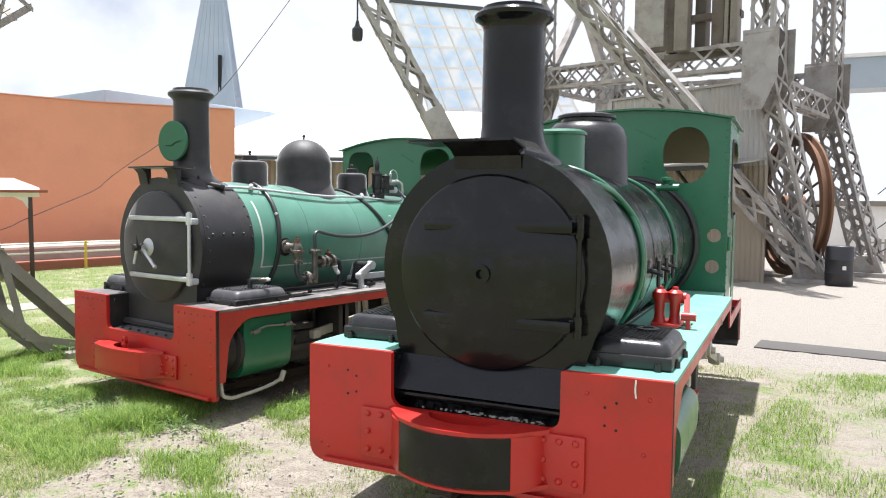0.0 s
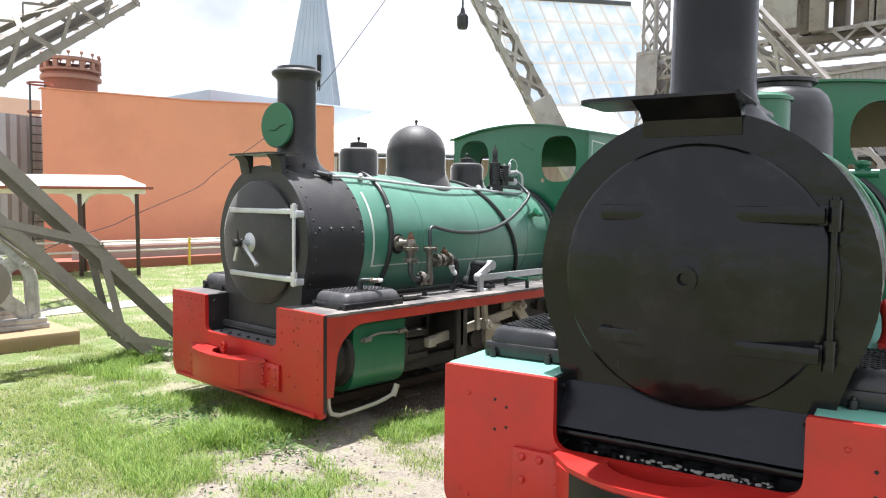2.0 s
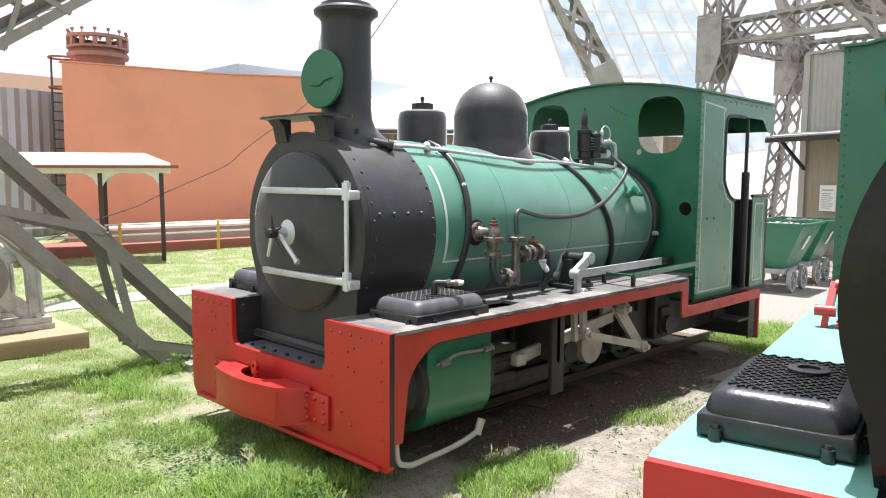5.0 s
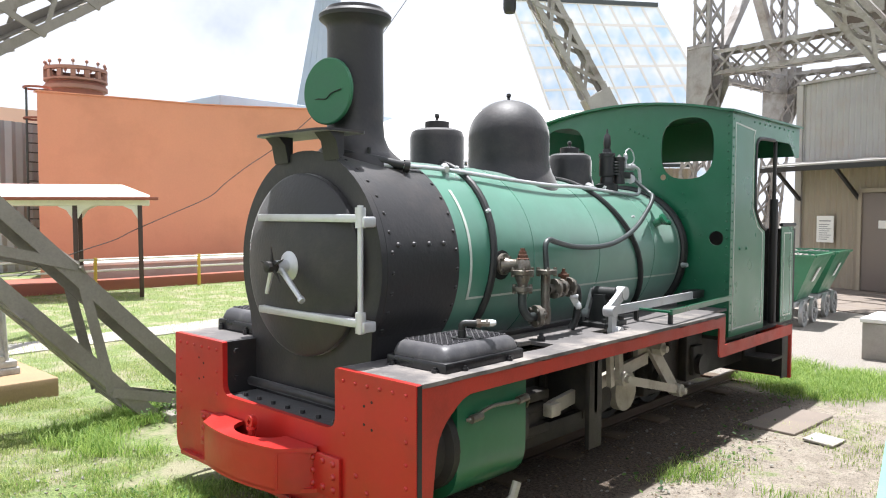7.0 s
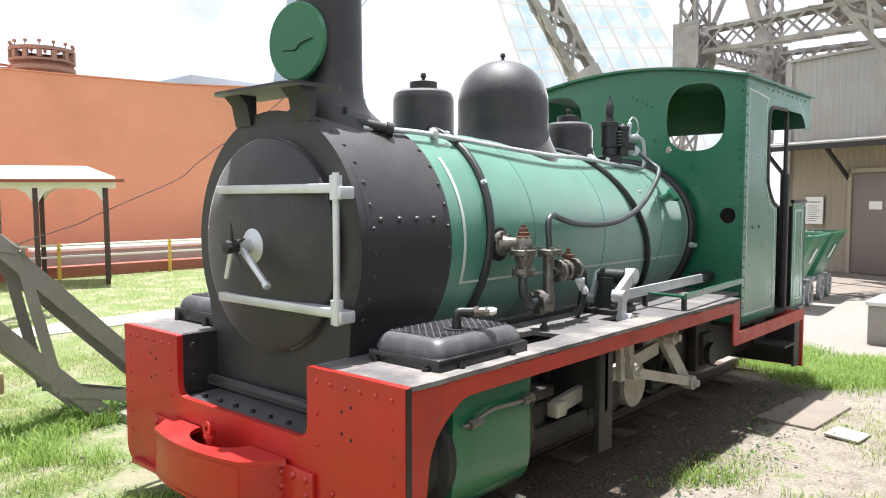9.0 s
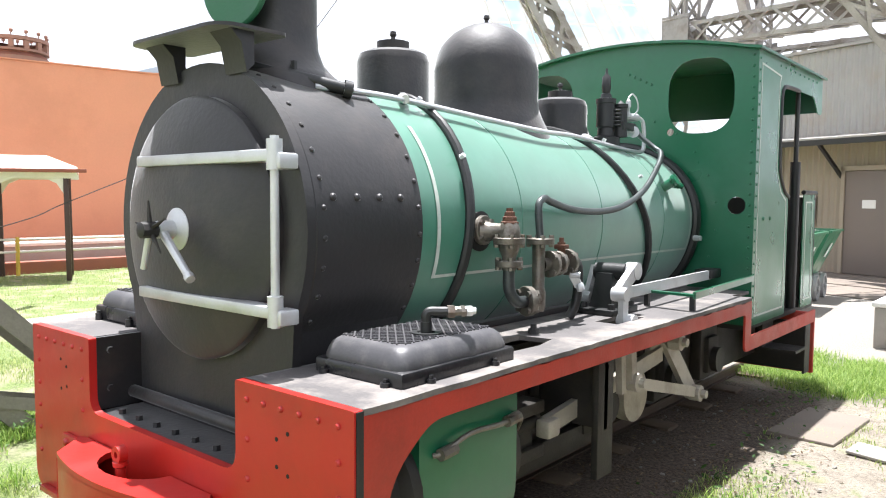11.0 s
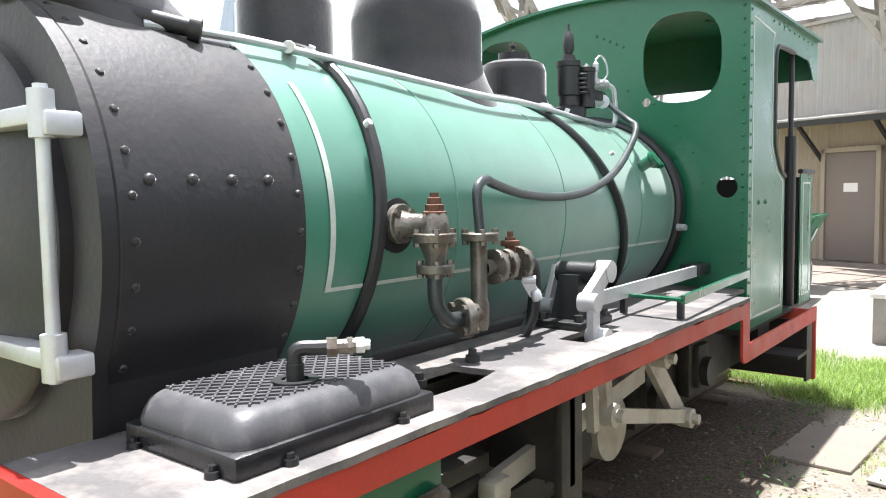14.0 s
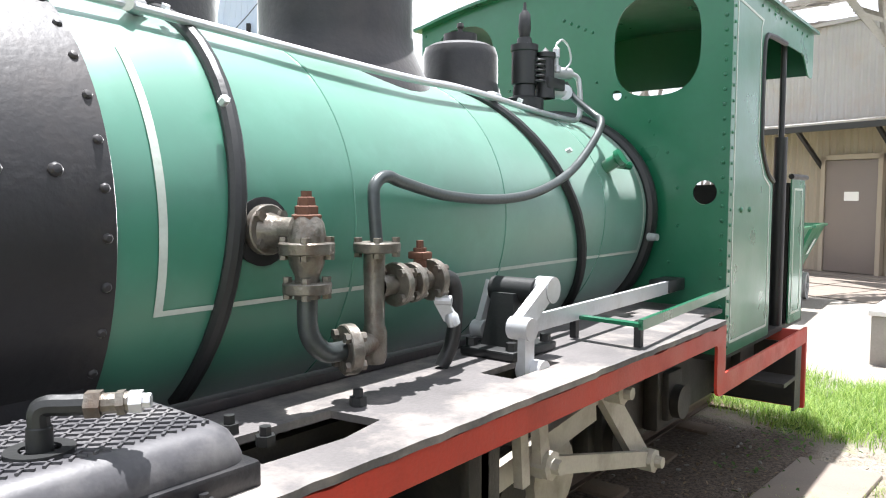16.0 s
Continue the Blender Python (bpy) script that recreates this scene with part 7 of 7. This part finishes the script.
bm = B(-0.08, 0.0, -0.06, 0.06, 0, 2.1)
box(bm, 0.95, 1.03, -0.06, 0.06, 0, 2.1)
box(bm, -0.08, 1.03, -0.06, 0.06, 2.03, 2.12)
fo = part("door_frame", bm, CORR_BEIGE, SD)
fo.matrix_local = door_at
ob = part("door_notice", B(0.36, 0.62, -0.042, -0.032, 1.30, 1.46), PAPER, SD)
ob.matrix_local = door_at
ob = part("wall_notice", B(-1.02, -0.62, -0.05, -0.03, 0.98, 1.55), PAPER, SD, "white printed notice on the wall")
ob.matrix_local = door_at
bm = bmesh.new()
for k in range(9):
    box(bm, -0.96, -0.68 - 0.04 * (k % 3), -0.054, -0.049, 1.43 - 0.045 * k - (0.03 if k else 0), 1.445 - 0.045 * k - (0.03 if k else 0) + 0.01 * (k == 0))
ib = part("print_bars", bm, INK, SD)
ib.matrix_local = door_at

# paving before the shed
for i in range(7):
    for j in range(5):
        p = SD.matrix_world.translation + s0 + sd * (i * 0.75 - 0.5) + sn * (0.3 + j * 0.72)
        ob = part("paving_slab", B(-0.355, 0.355, -0.34, 0.34, -0.02, 0.012 + 0.006 * ((i * 3 + j) % 3), bev=0.01), SLAB)
        ob.matrix_world = Matrix.Translation(p) @ pose(0, 0, 0, 0, 0, rotz)
        tagged(ob, "worn grey-brown square paving slab", "slab", "paving by the shed")


# ---- mine carts ----
def mine_cart(m):
    c = root("mine_cart", m, "green mine tub on grey spoked wheels filled with rock", "mine cart", "row of mine carts")
    bm = bmesh.new()
    lo = [(-0.22, -0.38, 0.36), (0.22, -0.38, 0.36), (0.22, 0.38, 0.36), (-0.22, 0.38, 0.36)]
    hi = [(-0.50, -0.52, 1.0), (0.50, -0.52, 1.0), (0.50, 0.52, 1.0), (-0.50, 0.52, 1.0)]
    a, b = [bm.verts.new(p) for p in lo], [bm.verts.new(p) for p in hi]
    ai = [bm.verts.new((p[0] * 0.9, p[1] * 0.93, p[2] + 0.03)) for p in lo]
    bi = [bm.verts.new((p[0] * 0.96, p[1] * 0.96, p[2])) for p in hi]
    bm.faces.new(a[::-1])
    bm.faces.new(ai)
    for i in range(4):
        j = (i + 1) % 4
        bm.faces.new((a[i], a[j], b[j], b[i]))
        bm.faces.new((ai[j], ai[i], bi[i], bi[j]))
        bm.faces.new((b[i], b[j], bi[j], bi[i]))
    tub = part("tub", bm, GREEN_CART, c)
    bm = bmesh.new()
    for p, q in zip(hi, hi[1:] + hi[:1]):
        bar(bm, p, q, 0.05, 0.03)
    part("rim", bm, GREEN_CART, tub)
    part("white_mark", prism(bmesh.new(), [(0.352, -0.06, 0.62), (0.352, 0.03, 0.62), (0.44, 0.07, 0.82), (0.44, -0.02, 0.82)], (0.012, 0, 0)), WHITE, tub)
    bm = B(-0.26, 0.26, -0.52, 0.52, 0.28, 0.35, bev=0.01)
    part("chassis", bm, WHEEL_GREY, c)
    for x in (-0.31, 0.31):
        for y in (-0.28, 0.28):
            bm = lathe(bmesh.new(), (x - 0.025, y, 0.18), (1, 0, 0), [(0.135, 0), (0.18, 0), (0.18, 0.05), (0.135, 0.05), (0.135, 0)], 22)
            w = part("wheel", bm, WHEEL_GREY, c)
            bm = cyl(bmesh.new(), (x - 0.03, y, 0.18), (x + 0.04, y, 0.18), 0.04, seg=10)
            for k in range(6):
                q = k * math.pi / 3
                bar(bm, (x, y, 0.18), (x, y + 0.145 * math.cos(q), 0.18 + 0.145 * math.sin(q)), 0.02, 0.03, (1, 0, 0))
            part("spokes", bm, WHEEL_GREY, w)
    r = random.Random(5)
    bm = bmesh.new()
    for k in range(46):
        s = r.uniform(0.05, 0.11)
        mm = Matrix.Translation((r.uniform(-0.38, 0.38), r.uniform(-0.40, 0.40), r.uniform(0.87, 0.94))) @ Euler((r.random() * 3, r.random() * 3, r.random() * 3)).to_matrix().to_4x4() @ Matrix.Diagonal((s, s * 0.8, s * 0.6, 1))
        bmesh.ops.create_icosphere(bm, subdivisions=1, radius=1, matrix=mm)
    rk = part("ore_load", bm, ROCK, c)
    rk["kind"] = "stuff"
    return c


cart = mine_cart(pose(-0.60, 9.15, 0, 0, 0, 4))
copy_thing(cart, pose(-0.70, 10.5, 0, 0, 0, 4))

# plinth box with a white dome
bm = B(-0.42, 0.42, -0.36, 0.36, -0.02, 0.40, bev=0.015)
ob = part("display_plinth", bm, CONC_GREY)
ob.matrix_world = pose(1.38, 7.2, 0)
tagged(ob, "low grey-brown concrete plinth", "plinth")
bm = B(-0.44, 0.44, -0.38, 0.38, 0.401, 0.45, bev=0.01)
lathe(bm, (0.08, 0, 0.45), (0, 0, 1), [(0.30, 0), (0.29, 0.06), (0.22, 0.14), (0.12, 0.18), (0, 0.19)], 24)
ob = part("white_dome", bm, WHITE)
ob.matrix_world = pose(1.38, 7.2, 0)
tagged(ob, "smooth white dome cover on a slab", "cover")

# black drum
bm = lathe(bmesh.new(), (0, 0, 0), (0, 0, 1), [(0, 0), (0.27, 0), (0.28, 0.02), (0.28, 0.26), (0.29, 0.28), (0.28, 0.30), (0.28, 0.54), (0.29, 0.56), (0.28, 0.58), (0.28, 0.83), (0.27, 0.85), (0.25, 0.83), (0, 0.83)], 28)
DR = part("drum", bm, BARREL)
DR.matrix_world = pose(3.30, 14.53, 0)
tagged(DR, "black open-topped plastic drum bin", "drum")
part("drum_label", B(0.10, 0.17, -0.292, -0.27, 0.36, 0.44), PAPER, DR)

# big winding wheel
SW = root("sheave_wheel", pose(2.07, 15.86, 0, 0, 0, 35), "large rusty iron winding wheel standing upright", "sheave wheel")
bm = lathe(bmesh.new(), (-0.12, 0, 1.72), (1, 0, 0), [(1.55, 0), (1.72, 0), (1.72, 0.05), (1.62, 0.08), (1.62, 0.16), (1.72, 0.19), (1.72, 0.24), (1.55, 0.24), (1.55, 0)], 56)
part("rim", bm, RUST_WHEEL, SW)
part("inner_rim", lathe(bmesh.new(), (-0.05, 0, 1.72), (1, 0, 0), [(1.42, 0), (1.56, 0), (1.56, 0.1), (1.42, 0.1), (1.42, 0)], 56), WHEEL_TAN, SW)
part("hub", cyl(bmesh.new(), (-0.25, 0, 1.72), (0.25, 0, 1.72), 0.24, seg=24), RUST_WHEEL, SW)
for k in range(16):
    a = 2 * math.pi * k / 16
    part("spoke", cyl(bmesh.new(), (0.12 * (-1) ** k, 0.2 * math.cos(a), 1.72 + 0.2 * math.sin(a)), (0, 1.45 * math.cos(a), 1.72 + 1.45 * math.sin(a)), 0.03, seg=8), WHEEL_TAN, SW)
tagged(part("wheel_footing", B(0.7, 2.5, 15.56, 16.56, -0.02, 0.06), CONC_GREY), "flat concrete footing under the wheel", "footing", kind="structure")

# far right: low white building and overhead gantry
WB = root("white_building", pose(4.07, 30.5, 0), "low white-walled building with a dark roof edge", "building")
part("wall", B(-5, 12, -1.5, 3, 0, 1.75), WHITE, WB)
part("roof_edge", B(-5.2, 12.2, -1.7, 3.2, 1.75, 1.95), STEEL_DARK, WB)
FN = root("picket_fence", pose(3.04, 22.74, 0), "grey picket fence in front of the building", "fence")
for k in range(60):
    part("picket", B(k * 0.14, k * 0.14 + 0.06, -0.01, 0.01, 0, 0.75), CONC_GREY, FN)
for z in (0.2, 0.6):
    part("fence_rail", B(-0.1, 8.5, 0.012, 0.04, z, z + 0.05), CONC_GREY, FN)
GT = root("gantry", pose(1.43, 24.83, 0, 0, 0, 12), "blue-grey clad overhead conveyor gantry", "gantry")
part("gantry_box", B(0, 14, -0.6, 0.6, 5.6, 6.6), ZINC, GT)
part("gantry_roof", B(-0.1, 14.1, -0.7, 0.7, 6.6, 6.72), WHITE, GT)
for x in (3.0, 11.5):
    part("gantry_leg", B(x - 0.15, x + 0.15, -0.4, 0.4, 0, 5.6), STEEL, GT)
for k, (p, q) in enumerate((((3.4, 17.0, 2.0), (9.0, 17.5, 7.5)), ((3.4, 17.2, 1.2), (10.0, 18.0, 7.0)), ((3.4, 17.4, 0.6), (11.0, 18.5, 6.0)))):
    ob = part("stay_cable", tube(bmesh.new(), [p, q], 0.012, 6, 0), CABLE, HF)

# one slack cable hanging from behind the spire down to the shelter
sag = ((-0.65, 0.53), (0.13, 0.84), (0.9, 1.08), (1.24, 1.24), (1.94, 1.53), (2.74, 1.87), (3.11, 2.16), (3.62, 2.52), (4.25, 2.92), (5.2, 3.65), (6.28, 4.64), (7.2, 5.72), (8.44, 7.22), (12.0, 11.6))
bm = tube(bmesh.new(), [(-10.05, 2.6 + q, z) for q, z in sag], 0.009, 6, 5)
tagged(part("slack_cable", bm, CABLE), "thin black cable sagging across the yard to the shelter", "cable")

# loose gravel lying in the well of the black engine
rnd = random.Random(8)
bm = bmesh.new()
for k in range(60):
    r = rnd.uniform(0.005, 0.014)
    p = N.matrix_world @ Vector((rnd.triangular(-0.38, 0.40, 0.2), rnd.uniform(0.04, 0.08), 0.675 + r * 0.3))
    bmesh.ops.create_icosphere(bm, subdivisions=1, radius=1, matrix=Matrix.Translation(p) @ Euler((0, 0, rnd.uniform(0, 6))).to_matrix().to_4x4() @ Matrix.Diagonal((r, r * 0.7, r * 0.5, 1)))
tagged(part("gravel", bm, ROCK), "grey gravel lying in the engine's front well", "gravel", kind="stuff")
